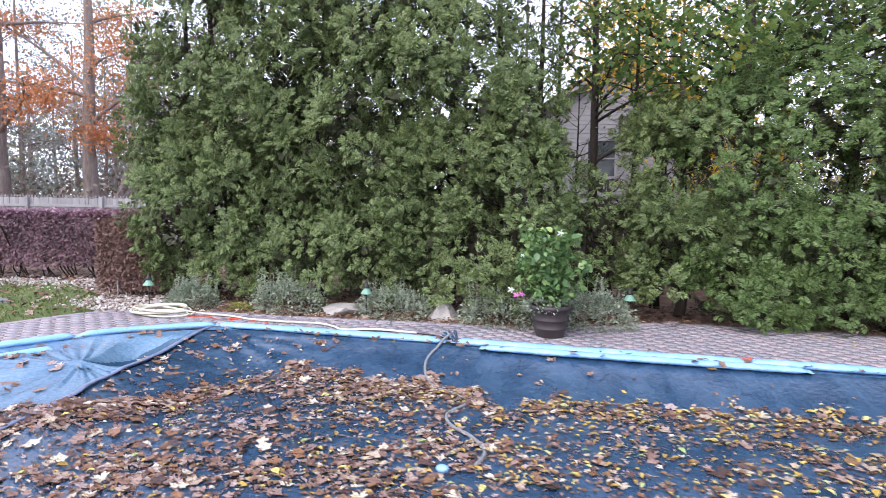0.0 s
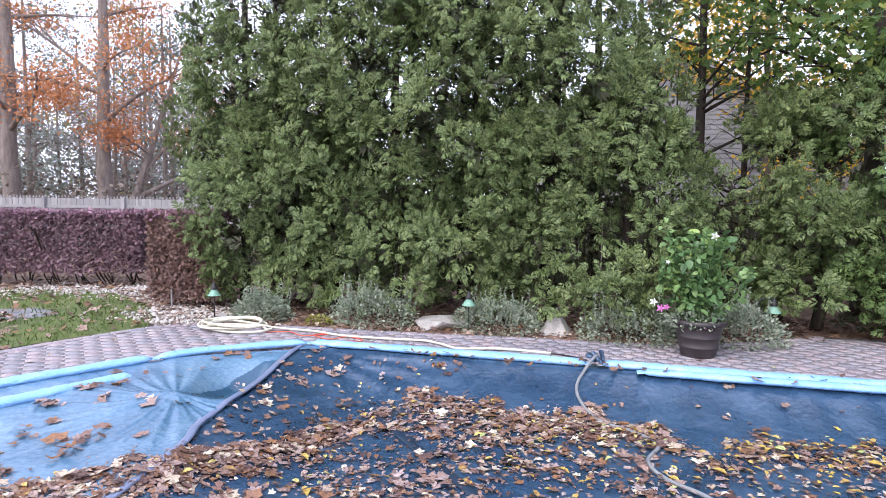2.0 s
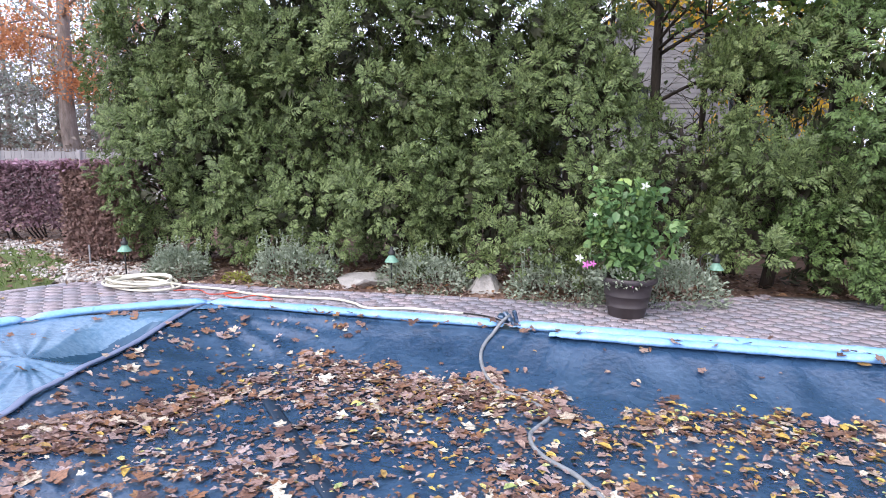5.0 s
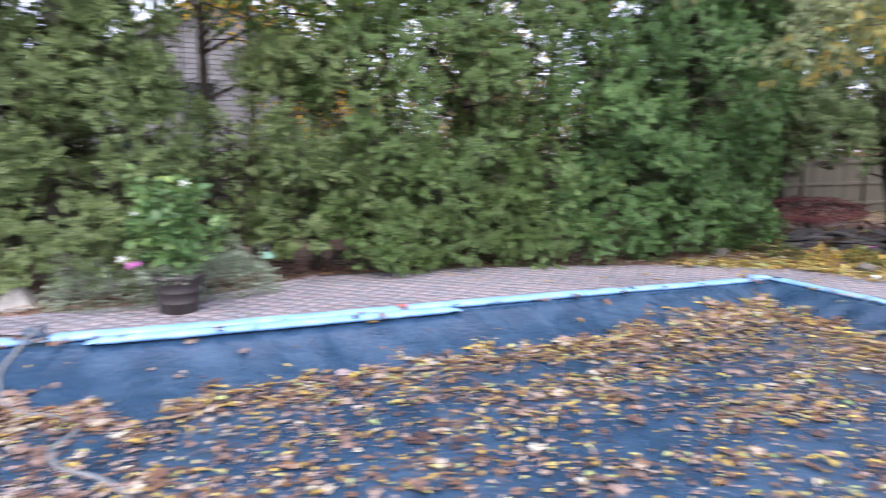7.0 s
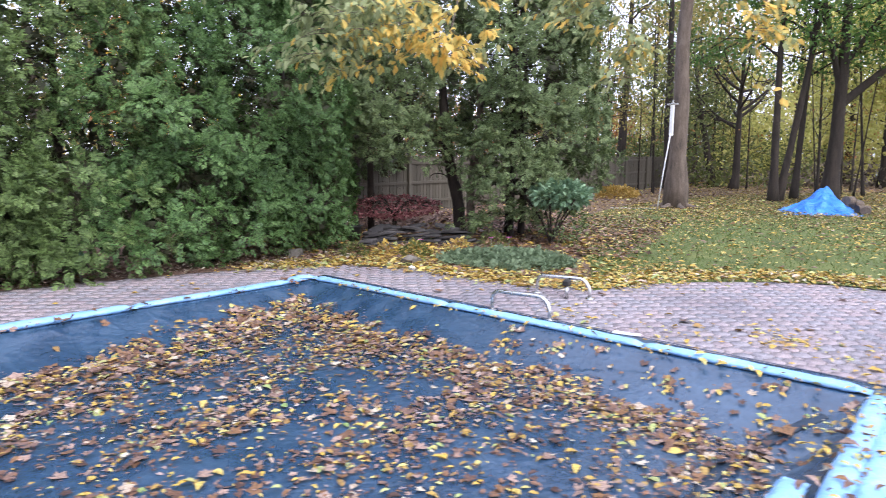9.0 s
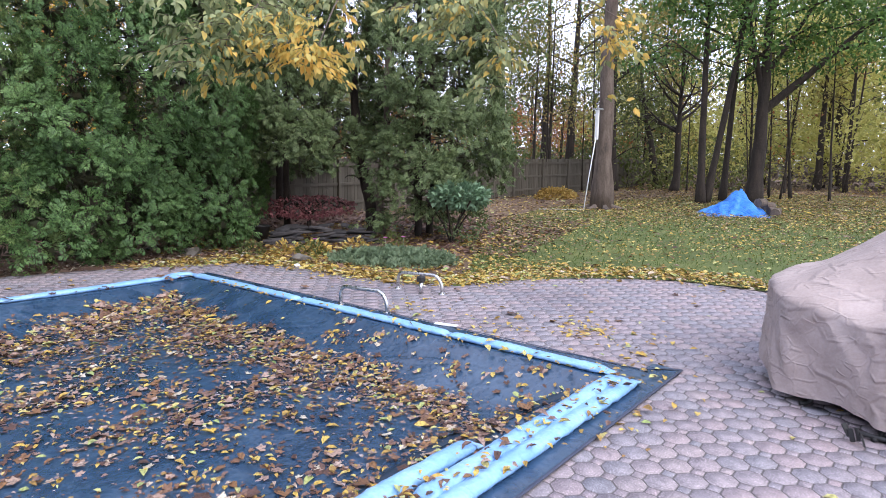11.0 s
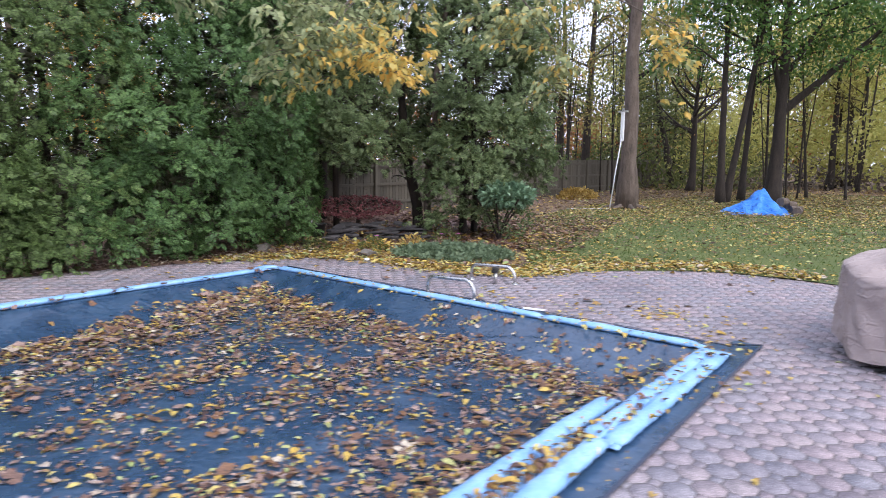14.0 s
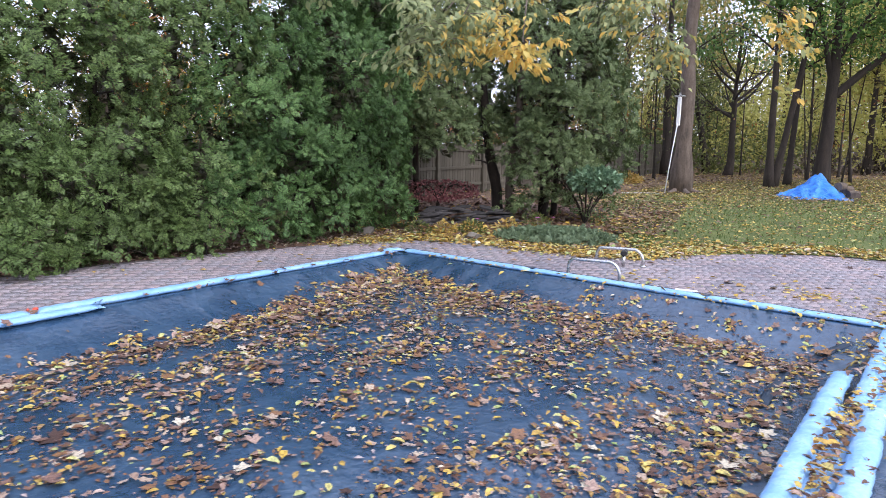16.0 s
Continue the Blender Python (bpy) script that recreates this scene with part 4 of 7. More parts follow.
def ground_leaves():
    rng = np.random.default_rng(5)

    def throw(n, x0, x1, y0, y1, test):
        x, y = rng.uniform(x0, x1, n), rng.uniform(y0, y1, n)
        k = test(x, y)
        return x[k], y[k], np.array([max(0.0, rise(a, b) + 0.035) for a, b in zip(x[k], y[k])])
    # yellow leaves thick along the lawn's edge and under the trees
    def lawn_test(x, y):
        p = np.stack([x * 0.4, y * 0.4, np.zeros(len(x))], 1)
        return inside(LAWN, x, y) & (rng.uniform(size=len(x)) < np.clip(0.4 + 0.5 * lumps(p, 1.0, 5.0) + 0.03 * (y - 2) + 0.012 * (x - 10), 0.08, 0.95))
    litter("lawn_leaves", "yellow leaves scattered over the lawn", *throw(50000, 8, 34, -6, 9.5, lawn_test), M_LEAF_YELLOW, KITE, 0.073, 11, 0.3, 0.03)
    litter("lawn_leaves", "tan leaves scattered over the lawn", *throw(16000, 8, 34, -6, 9.5, lambda x, y: inside(LAWN, x, y) & (rng.uniform(size=len(x)) < np.clip(0.1 + 0.05 * (x - 10), 0.1, 0.9))), M_LEAF_BROWN, KITE, 0.09, 10, 0.3, 0.03)
    far = throw(20000, 16, 36, -5, 10.5, lambda x, y: rng.uniform(size=len(x)) < np.clip((x - 16) / 5 + 0.1 * (y - 4), 0, 0.95))
    litter("lawn_leaves", "tan leaves lying thick under the trees on the lawn", *far, M_LEAF_TAN, KITE, 0.1, 9, 0.25, 0.03)
    near = throw(7000, 10.6, 17, 4.0, 9.6, lambda x, y: (y > 4.2 + 0.25 * (x - 10)) & ~inside(DECK, x, y))
    litter("bed_leaves", "brown leaves lying under the evergreens beside the lawn", *near, M_LEAF_BROWN, KITE, 0.09, 8, 0.3, 0.02)
    rim = bend([p for p in DECK if p[0] > 6.0 and -1 < p[1] < 8.3], 0.02)
    for n, lab, m, seed in ((5000, "bright yellow leaves drifted along the paving's edge", M_LEAF_YELLOW, 12), (900, "tan leaves drifted along the paving's edge", M_LEAF_PALE, 13)):
        pick = rng.integers(0, len(rim), n)
        off = np.abs(rng.normal(0, 0.3, n))[:, None] * np.array([0.8, 0.55]) + rng.normal(-0.05, 0.13, (n, 2)) + rng.normal(0, 0.25, (n, 2)) * (rng.uniform(size=(n, 1)) < 0.2)
        x, y = rim[pick, 0] + off[:, 0], rim[pick, 1] + off[:, 1]
        litter("edge_leaves", lab, x, y, np.array([max(0.0, rise(a, b) + 0.035) for a, b in zip(x, y)]) + 0.012 * rng.uniform(size=n), m, OVAL, 0.078, seed, 0.35)
    far = throw(9000, 10, 42, -8, 14, lambda x, y: ~inside(LAWN, x, y) & ~inside(DECK, x, y) & (x + y > 15))
    litter("wood_edge_leaves", "tan and yellow leaves under the trees behind the lawn", *far, M_LEAF_BROWN, KITE, 0.13, 13, 0.3, 0.02)
    far = throw(9000, 14, 42, -4, 14, lambda x, y: (x > 20) | (y > 8))
    litter("wood_edge_leaves", "yellow leaves under the trees behind the lawn", *far, M_LEAF_YELLOW, KITE, 0.11, 14, 0.3, 0.03)
    b = throw(2600, 7.6, 13.0, 5.5, 10.5, lambda x, y: ~inside(DECK, x, y))
    litter("bed_leaves", "yellow leaves heaped in the stone garden bed", *b, M_LEAF_YELLOW, OVAL, 0.09, 15, 0.4)
    b = throw(3600, 8.0, 15.0, 5.5, 12.5, lambda x, y: ~inside(DECK, x, y))
    litter("bed_leaves", "brown leaves in the stone garden bed", *b, M_LEAF_BROWN, LOBED, 0.1, 16, 0.4)
    x, y = rng.normal(8.95, 0.55, 1300), rng.normal(7.35, 0.4, 1300)
    k = ~inside(DECK, x, y)
    litter("bed_leaves", "yellow leaves heaped before the slate stones", x[k], y[k], np.full(k.sum(), -0.01), M_LEAF_YELLOW, OVAL, 0.09, 7, 0.4)
    b = throw(900, 7.8, 10.8, 3.6, 6.2, lambda x, y: ~inside(DECK, x, y))
    litter("bed_leaves", "yellow leaves round the creeping juniper", *b, M_LEAF_YELLOW, OVAL, 0.085, 36, 0.3)
    # under the hedge
    b = throw(9000, -7.6, 8.0, 7.6, 10.2, lambda x, y: ~inside(DECK, x, y))
    litter("hedge_leaves", "dry brown leaves and chips under the hedge", *b, M_LEAF_BROWN, OVAL, 0.07, 17, 0.35)
    b = throw(1500, -7.2, 8.0, 7.6, 9.0, lambda x, y: ~inside(DECK, x, y))
    litter("hedge_leaves", "pale dry leaves along the mulch edge", *b, M_LEAF_PALE, OVAL, 0.07, 18, 0.35)
    # lawn by the pool's end
    b = throw(4200, -16, -7, 0, 12, lambda x, y: inside(LAWN_END, x, y))
    litter("lawn_end_leaves", "brown leaves lying on the small lawn", *b, M_LEAF_BROWN, LOBED, 0.08, 19, 0.35, 0.03)
    b = throw(3600, -16, -7.2, 8.0, 12.5, lambda x, y: ~inside(LAWN_END, x, y))
    litter("hedge_foot_leaves", "pinkish brown leaves under the clipped hedge", *b, M_LEAF_BROWN, KITE, 0.1, 20, 0.35, 0.03)
    # stray leaves on the paving
    b = throw(330, -7, 10.8, -2.5, 9, lambda x, y: inside(DECK, x, y) & ~inside(POOL, x, y) & (edge_distance(x, y) > 0.2))
    litter("paving_leaves", "stray yellow leaves on the paving", *b, M_LEAF_YELLOW, OVAL_FLAT, 0.068, 21, 0.14, 0.006)
    b = throw(160, -7, 10.8, -2.5, 9, lambda x, y: inside(DECK, x, y) & ~inside(POOL, x, y) & ((x > 5.2) | (y > 2)) & (edge_distance(x, y) > 0.2))
    litter("paving_leaves", "stray brown leaves on the paving", *b, M_LEAF_BROWN, LOBED, 0.075, 22, 0.2, 0.006)
    for cx, cy, s, n in ((7.35, 1.5, 0.2, 70), (6.9, 2.3, 0.3, 40), (7.1, 1.0, 0.3, 30), (6.6, 0.6, 0.2, 30), (7.0, 3.3, 0.35, 45), (5.6, 0.4, 0.3, 30)):
        x, y = rng.normal(cx, s, n), rng.normal(cy, s * 0.7, n)
        litter("paving_leaves", "small drift of yellow leaves on the paving", x, y, np.full(n, 0.004), M_LEAF_YELLOW, OVAL_FLAT, 0.07, 23 + int(cx * 10), 0.25, 0.006)
    # caught between the water tubes
    x, y = rng.uniform(1.8, 6.3, 190), rng.normal(0.66, 0.13, 190)
    litter("tube_leaves", "yellow and brown leaves caught between the water tubes", x, y, np.full(190, 0.075), M_LEAF_YELLOW, OVAL_FLAT, 0.06, 30, 0.25, 0.004)
    x, y = rng.uniform(1.8, 6.3, 110), rng.normal(0.62, 0.12, 110)
    litter("tube_leaves", "brown leaves caught between the water tubes", x, y, np.full(110, 0.075), M_LEAF_BROWN, CURLED, 0.065, 31, 0.25, 0.004)
    x, y = rng.uniform(1.8, 4.0, 150), rng.normal(0.745, 0.035, 150)
    litter("tube_leaves", "brown leaves heaped in the valley between two tube chambers", x, y, np.full(150, 0.05), M_LEAF_BROWN, CURLED, 0.065, 34, 0.35, 0.004)
    x, y = rng.uniform(1.8, 4.0, 90), rng.normal(0.745, 0.035, 90)
    litter("tube_leaves", "yellow leaves heaped in the valley between two tube chambers", x, y, np.full(90, 0.06), M_LEAF_YELLOW, OVAL_FLAT, 0.065, 35, 0.3, 0.004)
    x, y = rng.uniform(-4.5, 6.2, 150), rng.normal(6.66, 0.06, 150)
    litter("tube_leaves", "dry leaves caught along the water tubes", x, y, np.full(150, 0.05), M_LEAF_BROWN, LOBED, 0.07, 32, 0.4, 0.004)
    x, y = rng.normal(6.22, 0.05, 120), rng.uniform(0.9, 6.6, 120)
    litter("tube_leaves", "yellow leaves caught along the water tubes", x, y, np.full(120, 0.05), M_LEAF_YELLOW, OVAL_FLAT, 0.065, 33, 0.35, 0.004)


ground_leaves()


def turf(name, label, outline, n, box_, seed, material, size=0.07):
    rng = np.random.default_rng(seed)
    x, y = rng.uniform(box_[0], box_[1], n), rng.uniform(box_[2], box_[3], n)
    k = inside(outline, x, y)
    x, y = x[k], y[k]
    z = np.array([rise(a, b) + 0.03 for a, b in zip(x, y)])
    blade = np.array([(-0.09, 0, 0), (0.09, 0, 0), (0.05, 0.6, 0.06), (0.0, 1.0, 0.22)]), np.array([(0, 1, 2, 3)])
    d = np.stack([rng.normal(0, 0.5, len(x)), rng.normal(0, 0.5, len(x)), np.ones(len(x))], 1)
    tagged(scatter(name, blade, np.stack([x, y, z], 1), d, rng.uniform(0, 6.28, len(x)), size * rng.uniform(0.6, 1.3, len(x)), material), label, "grass", kind="stuff")


M_GRASS = foliage("grass_blades", [(0.0, (0.045, 0.08, 0.014)), (0.6, (0.08, 0.135, 0.026)), (1.0, (0.15, 0.175, 0.05))], scale=0.4, patch=0.5)
turf("grass", "short green grass of the lawn", LAWN, 32000, (8, 30, -6, 9.3), 41, M_GRASS)
turf("grass", "short green grass of the small lawn", LAWN_END, 12000, (-14, -7, 1, 9.5), 42, M_GRASS)

# ---- garden things by the pool ----
M_POT = surface("dark_brown_plastic", [(0.035, 0.028, 0.03), (0.055, 0.045, 0.047)], scale=8, fine=120, rough=0.5, bump=0.1, depth=0.002)
M_IRON = surface("black_iron", [(0.012, 0.012, 0.013), (0.03, 0.03, 0.03)], scale=20, rough=0.5, bump=0.2, depth=0.002)
M_VERDIGRIS = surface("verdigris_green_metal", [(0.11, 0.23, 0.17), (0.17, 0.32, 0.24), (0.24, 0.4, 0.31)], scale=18, fine=120, rough=0.45, bump=0.1, depth=0.002)
M_ROCK = surface("pale_grey_rock", [(0.2, 0.19, 0.18), (0.34, 0.32, 0.3), (0.46, 0.44, 0.41)], scale=5, fine=50, rough=0.9, bump=0.7, depth=0.02)
M_SLATE = surface("dark_slate", [(0.022, 0.021, 0.022), (0.055, 0.052, 0.054), (0.13, 0.122, 0.12)], scale=7, fine=70, rough=0.88, bump=0.6, depth=0.012, by_object=0.3, spec=0.15)
M_STEEL = surface("brushed_stainless_steel", [(0.5, 0.5, 0.5), (0.66, 0.66, 0.66)], scale=30, fine=200, rough=0.28, metal=1.0, bump=0.03, depth=0.001)
M_HOSE = surface("cream_hose", [(0.55, 0.52, 0.42), (0.7, 0.67, 0.56)], scale=10, fine=100, rough=0.45, bump=0.1, depth=0.002)
M_GREYHOSE = surface("grey_ribbed_hose", [(0.15, 0.16, 0.17), (0.25, 0.26, 0.27)], scale=10, fine=150, rough=0.5, bump=0.3, depth=0.003)
M_RED = surface("red_cord", [(0.5, 0.06, 0.04), (0.65, 0.12, 0.07)], scale=20, rough=0.5)
M_BUSH = foliage("grey_green_catmint", [(0.0, (0.15, 0.19, 0.13)), (0.5, (0.28, 0.33, 0.24)), (1.0, (0.44, 0.48, 0.39))], patch=0.3, scale=4)
M_POTLEAF = foliage("glossy_green_leaves", [(0.0, (0.0675, 0.1368, 0.05445)), (0.5, (0.135, 0.2376, 0.09075)), (0.85, (0.225, 0.3456, 0.121)), (1.0, (0.48, 0.576, 0.1452))], patch=0.15, rough=0.35)
M_PINK = foliage("pink_petals", [(0.0, (0.6, 0.12, 0.45)), (1.0, (0.8, 0.3, 0.65))], patch=0.1)
M_WHITEPETAL = foliage("white_petals", [(0.0, (0.75, 0.75, 0.72)), (1.0, (0.85, 0.85, 0.82))], patch=0.1)
M_PURPLE = foliage("purple_barberry_leaves", [(0.0, (0.1, 0.062, 0.072)), (0.5, (0.185, 0.115, 0.135)), (0.85, (0.3, 0.175, 0.21)), (1.0, (0.46, 0.26, 0.33))], patch=0.35, scale=2)
M_BRONZE = foliage("bronze_hedge_leaves", [(0.0, (0.11, 0.068, 0.05808)), (0.5, (0.209, 0.125, 0.1056)), (1.0, (0.33, 0.21, 0.1804))], patch=0.35, scale=2)
# paler pink hedge leaves: light from above put into the colour
M_SKYLIT = foliage("skylit_pink_leaves", [(0.0, (0.2, 0.115, 0.15)), (0.5, (0.33, 0.19, 0.25)), (1.0, (0.5, 0.32, 0.4))], patch=0.35, scale=2)
M_REDLEAF = foliage("dark_red_maple_leaves", [(0.0, (0.14, 0.045, 0.0525)), (0.6, (0.266, 0.09, 0.102)), (1.0, (0.42, 0.195, 0.195))], patch=0.2)
M_GROUNDCOVER = foliage("juniper_ground_cover", [(0.0, (0.0816, 0.1224, 0.07035)), (0.5, (0.1428, 0.204, 0.117)), (1.0, (0.2142, 0.2856, 0.1688))], patch=0.3)
M_RHODO = foliage("rhododendron_leaves", [(0.0, (0.0966, 0.1728, 0.1079)), (0.6, (0.1794, 0.288, 0.1725)), (1.0, (0.276, 0.4176, 0.2587))], patch=0.2, rough=0.4)
M_CHERRY = foliage("turning_cherry_leaves", [(0.0, (0.17, 0.21, 0.1)), (0.5, (0.31, 0.36, 0.18)), (0.85, (0.42, 0.44, 0.2)), (1.0, (0.58, 0.46, 0.14))], patch=0.35, scale=1.1, through_light=0.35)
M_CANVAS = surface("taupe_canvas", [(0.31, 0.252, 0.235), (0.38, 0.312, 0.295), (0.44, 0.37, 0.355)], scale=4, fine=60, rough=0.7, bump=0.35, depth=0.008, spec=0.3)
M_PEBBLE = surface("white_marble_chips", [(0.28, 0.24, 0.22), (0.45, 0.41, 0.38), (0.6, 0.57, 0.54)], scale=10, fine=80, rough=0.8, by_object=0.5)
M_BLUETARP = surface("bright_blue_tarp", [(0.02, 0.12, 0.5), (0.035, 0.2, 0.68), (0.1, 0.33, 0.78)], scale=3, fine=60, rough=0.45, bump=0.4, depth=0.02)
M_WHITEMETAL = surface("white_enamel", [(0.62, 0.64, 0.66), (0.78, 0.8, 0.82)], scale=6, rough=0.4, bump=0.05)
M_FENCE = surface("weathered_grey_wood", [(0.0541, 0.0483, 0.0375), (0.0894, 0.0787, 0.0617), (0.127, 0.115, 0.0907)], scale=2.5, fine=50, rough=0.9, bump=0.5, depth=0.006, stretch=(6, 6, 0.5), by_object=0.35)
M_FENCE_PALE = surface("silvered_picket_wood", [(0.2, 0.195, 0.205), (0.27, 0.262, 0.272), (0.35, 0.338, 0.345)], scale=2.5, fine=50, rough=0.9, bump=0.4, depth=0.006, stretch=(6, 6, 0.5), by_object=0.35)


def crumple(m, scale, strength, depth):
    """Adds straight creases that meet in points, and soft dents between them, to a cloth material's relief."""
    n, l = m.node_tree.nodes, m.node_tree.links
    b = n["Principled BSDF"]
    co = n.new("ShaderNodeTexCoord")
    last = b.inputs["Normal"].links[0].from_socket
    for i, (turn, k, d) in enumerate((((0.5, 0.3, 0.4), 1.0, 1.0), ((-0.7, 0.5, 2.0), 1.7, 0.7), ((0.9, -0.6, 3.7), 2.9, 0.45))):
        mp = n.new("ShaderNodeMapping")
        mp.inputs["Rotation"].default_value, mp.inputs["Scale"].default_value, mp.inputs["Location"].default_value = turn, (1, 0.55, 0.8), (i * 3.1, i, 0)
        l.new(co.outputs["Object"], mp.inputs[0])
        cell, mask, edge, cut, mul = n.new("ShaderNodeTexVoronoi"), n.new("ShaderNodeTexNoise"), n.new("ShaderNodeMapRange"), n.new("ShaderNodeMapRange"), n.new("ShaderNodeMath")
        cell.feature = "DISTANCE_TO_EDGE"
        cell.inputs["Scale"].default_value = scale * k
        mask.inputs["Scale"].default_value, mask.inputs["Detail"].default_value = scale * k * 0.9, 1.0
        l.new(mp.outputs[0], cell.inputs["Vector"])
        l.new(mp.outputs[0], mask.inputs["Vector"])
        edge.inputs[1].default_value, edge.inputs[2].default_value, edge.inputs[3].default_value, edge.inputs[4].default_value = 0.0, 0.09, 1.0, 0.0
        edge.interpolation_type = "SMOOTHSTEP"
        cut.inputs[1].default_value, cut.inputs[2].default_value = 0.42, 0.62
        mul.operation = "MULTIPLY"
        l.new(cell.outputs["Distance"], edge.inputs[0])
        l.new(mask.outputs[0], cut.inputs[0])
        l.new(edge.outputs[0], mul.inputs[0])
        l.new(cut.outputs[0], mul.inputs[1])
        for src, dd in ((mul.outputs[0], depth * d), (cell.outputs["Distance"], depth * 1.2 * d), (mask.outputs[0], depth * 1.5 * d)):
            bp = n.new("ShaderNodeBump")
            bp.inputs["Strength"].default_value, bp.inputs["Distance"].default_value = strength, dd
            l.new(src, bp.inputs["Height"])
            l.new(last, bp.inputs["Normal"])
            last = bp.outputs[0]
    l.new(last, b.inputs["Normal"])


crumple(M_CANVAS, 4.2, 0.8, 0.013)
crumple(M_BLUETARP, 2.4, 1.0, 0.05)
crumple(M_COVER, 1.1, 0.4, 0.012)
crumple(M_COVER_END, 1.6, 0.3, 0.01)
crumple(M_TUBE, 5.0, 0.5, 0.006)


def lathe(profile, n=32, wave=0.0, lobes=12):
    v = [(r * math.cos(2 * math.pi * j / n) * (1 + wave * math.cos(lobes * 2 * math.pi * j / n) * (i < 2)), r * math.sin(2 * math.pi * j / n) * (1 + wave * math.cos(lobes * 2 * math.pi * j / n) * (i < 2)), z)
         for i, (r, z) in enumerate(profile) for j in range(n)]
    f = [(i * n + j, i * n + (j + 1) % n, (i + 1) * n + (j + 1) % n, (i + 1) * n + j) for i in range(len(profile) - 1) for j in range(n)]
    return np.array(v), f


def leaf_ball(name, n, centre, spread, material, template, size, seed, parent, up=0.3, label=""):
    rng = np.random.default_rng(seed)
    p = rng.normal(0, 1, (n, 3))
    p /= np.linalg.norm(p, axis=1)[:, None]
    p *= rng.uniform(0.45, 1.0, n)[:, None]**0.5 * (1 + 0.2 * lumps(p, 2.0, seed))[:, None]
    at = p * np.array(spread) + np.array(centre)
    at[:, 2] = np.maximum(at[:, 2], 0.015)
    d = p + np.array([0, 0, up]) + rng.normal(0, 0.5, (n, 3))
    return scatter(name, template, at, d, rng.uniform(-1.2, 1.2, n), size * rng.uniform(0.6, 1.3, n), material, parent, label)


def catmint(x, y, w, h, seed):
    t = thing("catmint_bush", "low grey-green catmint bush with tall thin flower spikes", "bush", (x, y, -0.03), "catmint along the mulch bed")
    rng = np.random.default_rng(seed)
    leaf_ball("foliage", 3000, (0, 0, h * 0.36), (w, w * 0.75, h * 0.92), M_BUSH, KITE, 0.045, seed, t)
    for i in range(36):
        a, r = rng.uniform(0, 6.28), rng.uniform(0.1, 0.9) * w
        b = np.array([math.cos(a) * r, math.sin(a) * r * 0.75, h * 0.5])
        top = b + np.array([rng.normal(0, 0.04), rng.normal(0, 0.04), h * rng.uniform(0.6, 1.35)])
        spike = Soup().pipe([b, (b + top) / 2, top], (0.004, 0.003, 0.002), 4, caps=False)
        for s in np.linspace(0.2, 1, 9):
            d = rng.normal(0, 1, (3, 3))
            m = frames_of(d, rng.uniform(0, 6, 3))
            for q in m:
                spike.add((KITE[0] * 0.034) @ q.T + b + (top - b) * s, KITE[1].tolist())
        spike.make("flower_spike", M_BUSH, t)
    return t


for i, (x, y, w, h) in enumerate([(-5.95, 8.0, 0.4, 0.28), (-4.45, 8.15, 0.6, 0.36), (-2.85, 8.25, 0.56, 0.31), (-1.3, 8.15, 0.58, 0.33), (-0.1, 8.3, 0.52, 0.38)]):
    catmint(x, y, w, h, 300 + i)
yb = thing("yellow_shrublet", "small yellow-green plant at the mulch edge", "plant", (-5.1, 7.95, -0.03))
leaf_ball("foliage", 260, (0, 0, 0.04), (0.19, 0.14, 0.09), foliage("lime_leaves", [(0.0, (0.2, 0.22, 0.05)), (1.0, (0.42, 0.42, 0.1))]), OVAL, 0.045, 340, yb)


def path_lamp(x, y, turn, hook=False):
    """A garden lamp: a stake, a crook and a scalloped verdigris shade."""
    t = thing("path_lamp", "garden path lamp with a scalloped verdigris shade on a black stake", "garden lamp", (x, y, -0.03), "path lamps in the mulch bed", turn=turn)
    if hook:
        Soup().pipe(bend([(0, 0, 0), (0, 0, 0.3), (0, 0, 0.47), (0.05, 0, 0.53), (0.13, 0, 0.5), (0.16, 0, 0.45)], 0.03), 0.009, 6).make("stake", M_IRON, t)
        off = (0.16, 0, 0.0)
    else:
        Soup().pipe([(0, 0, 0), (0, 0, 0.2), (0, 0, 0.46)], 0.008, 6).make("stake", M_IRON, t)
        off = (0, 0, 0)
    sh = Soup().add(*lathe([(0.08, 0.36), (0.076, 0.37), (0.052, 0.405), (0.032, 0.435), (0.026, 0.442)], 36, 0.045, 12)).make("shade", M_VERDIGRIS, t)
    cap = Soup().add(*lathe([(0.04, 0.44), (0.042, 0.47), (0.025, 0.49), (0.018, 0.5), (0.022, 0.52), (0.001, 0.535)], 16)).make("finial", M_IRON, t)
    bulb = Soup().add(*lathe([(0.001, 0.345), (0.03, 0.36), (0.03, 0.4), (0.02, 0.43)], 12)).make("bulb", M_WHITEPETAL, t)
    for o in (sh, cap, bulb):
        o.location = off
    return t


path_lamp(-6.46, 7.72, 0)
path_lamp(-3.17, 8.0, 0)
path_lamp(0.17, 8.6, 0, True)
path_lamp(4.2, 8.62, 0)


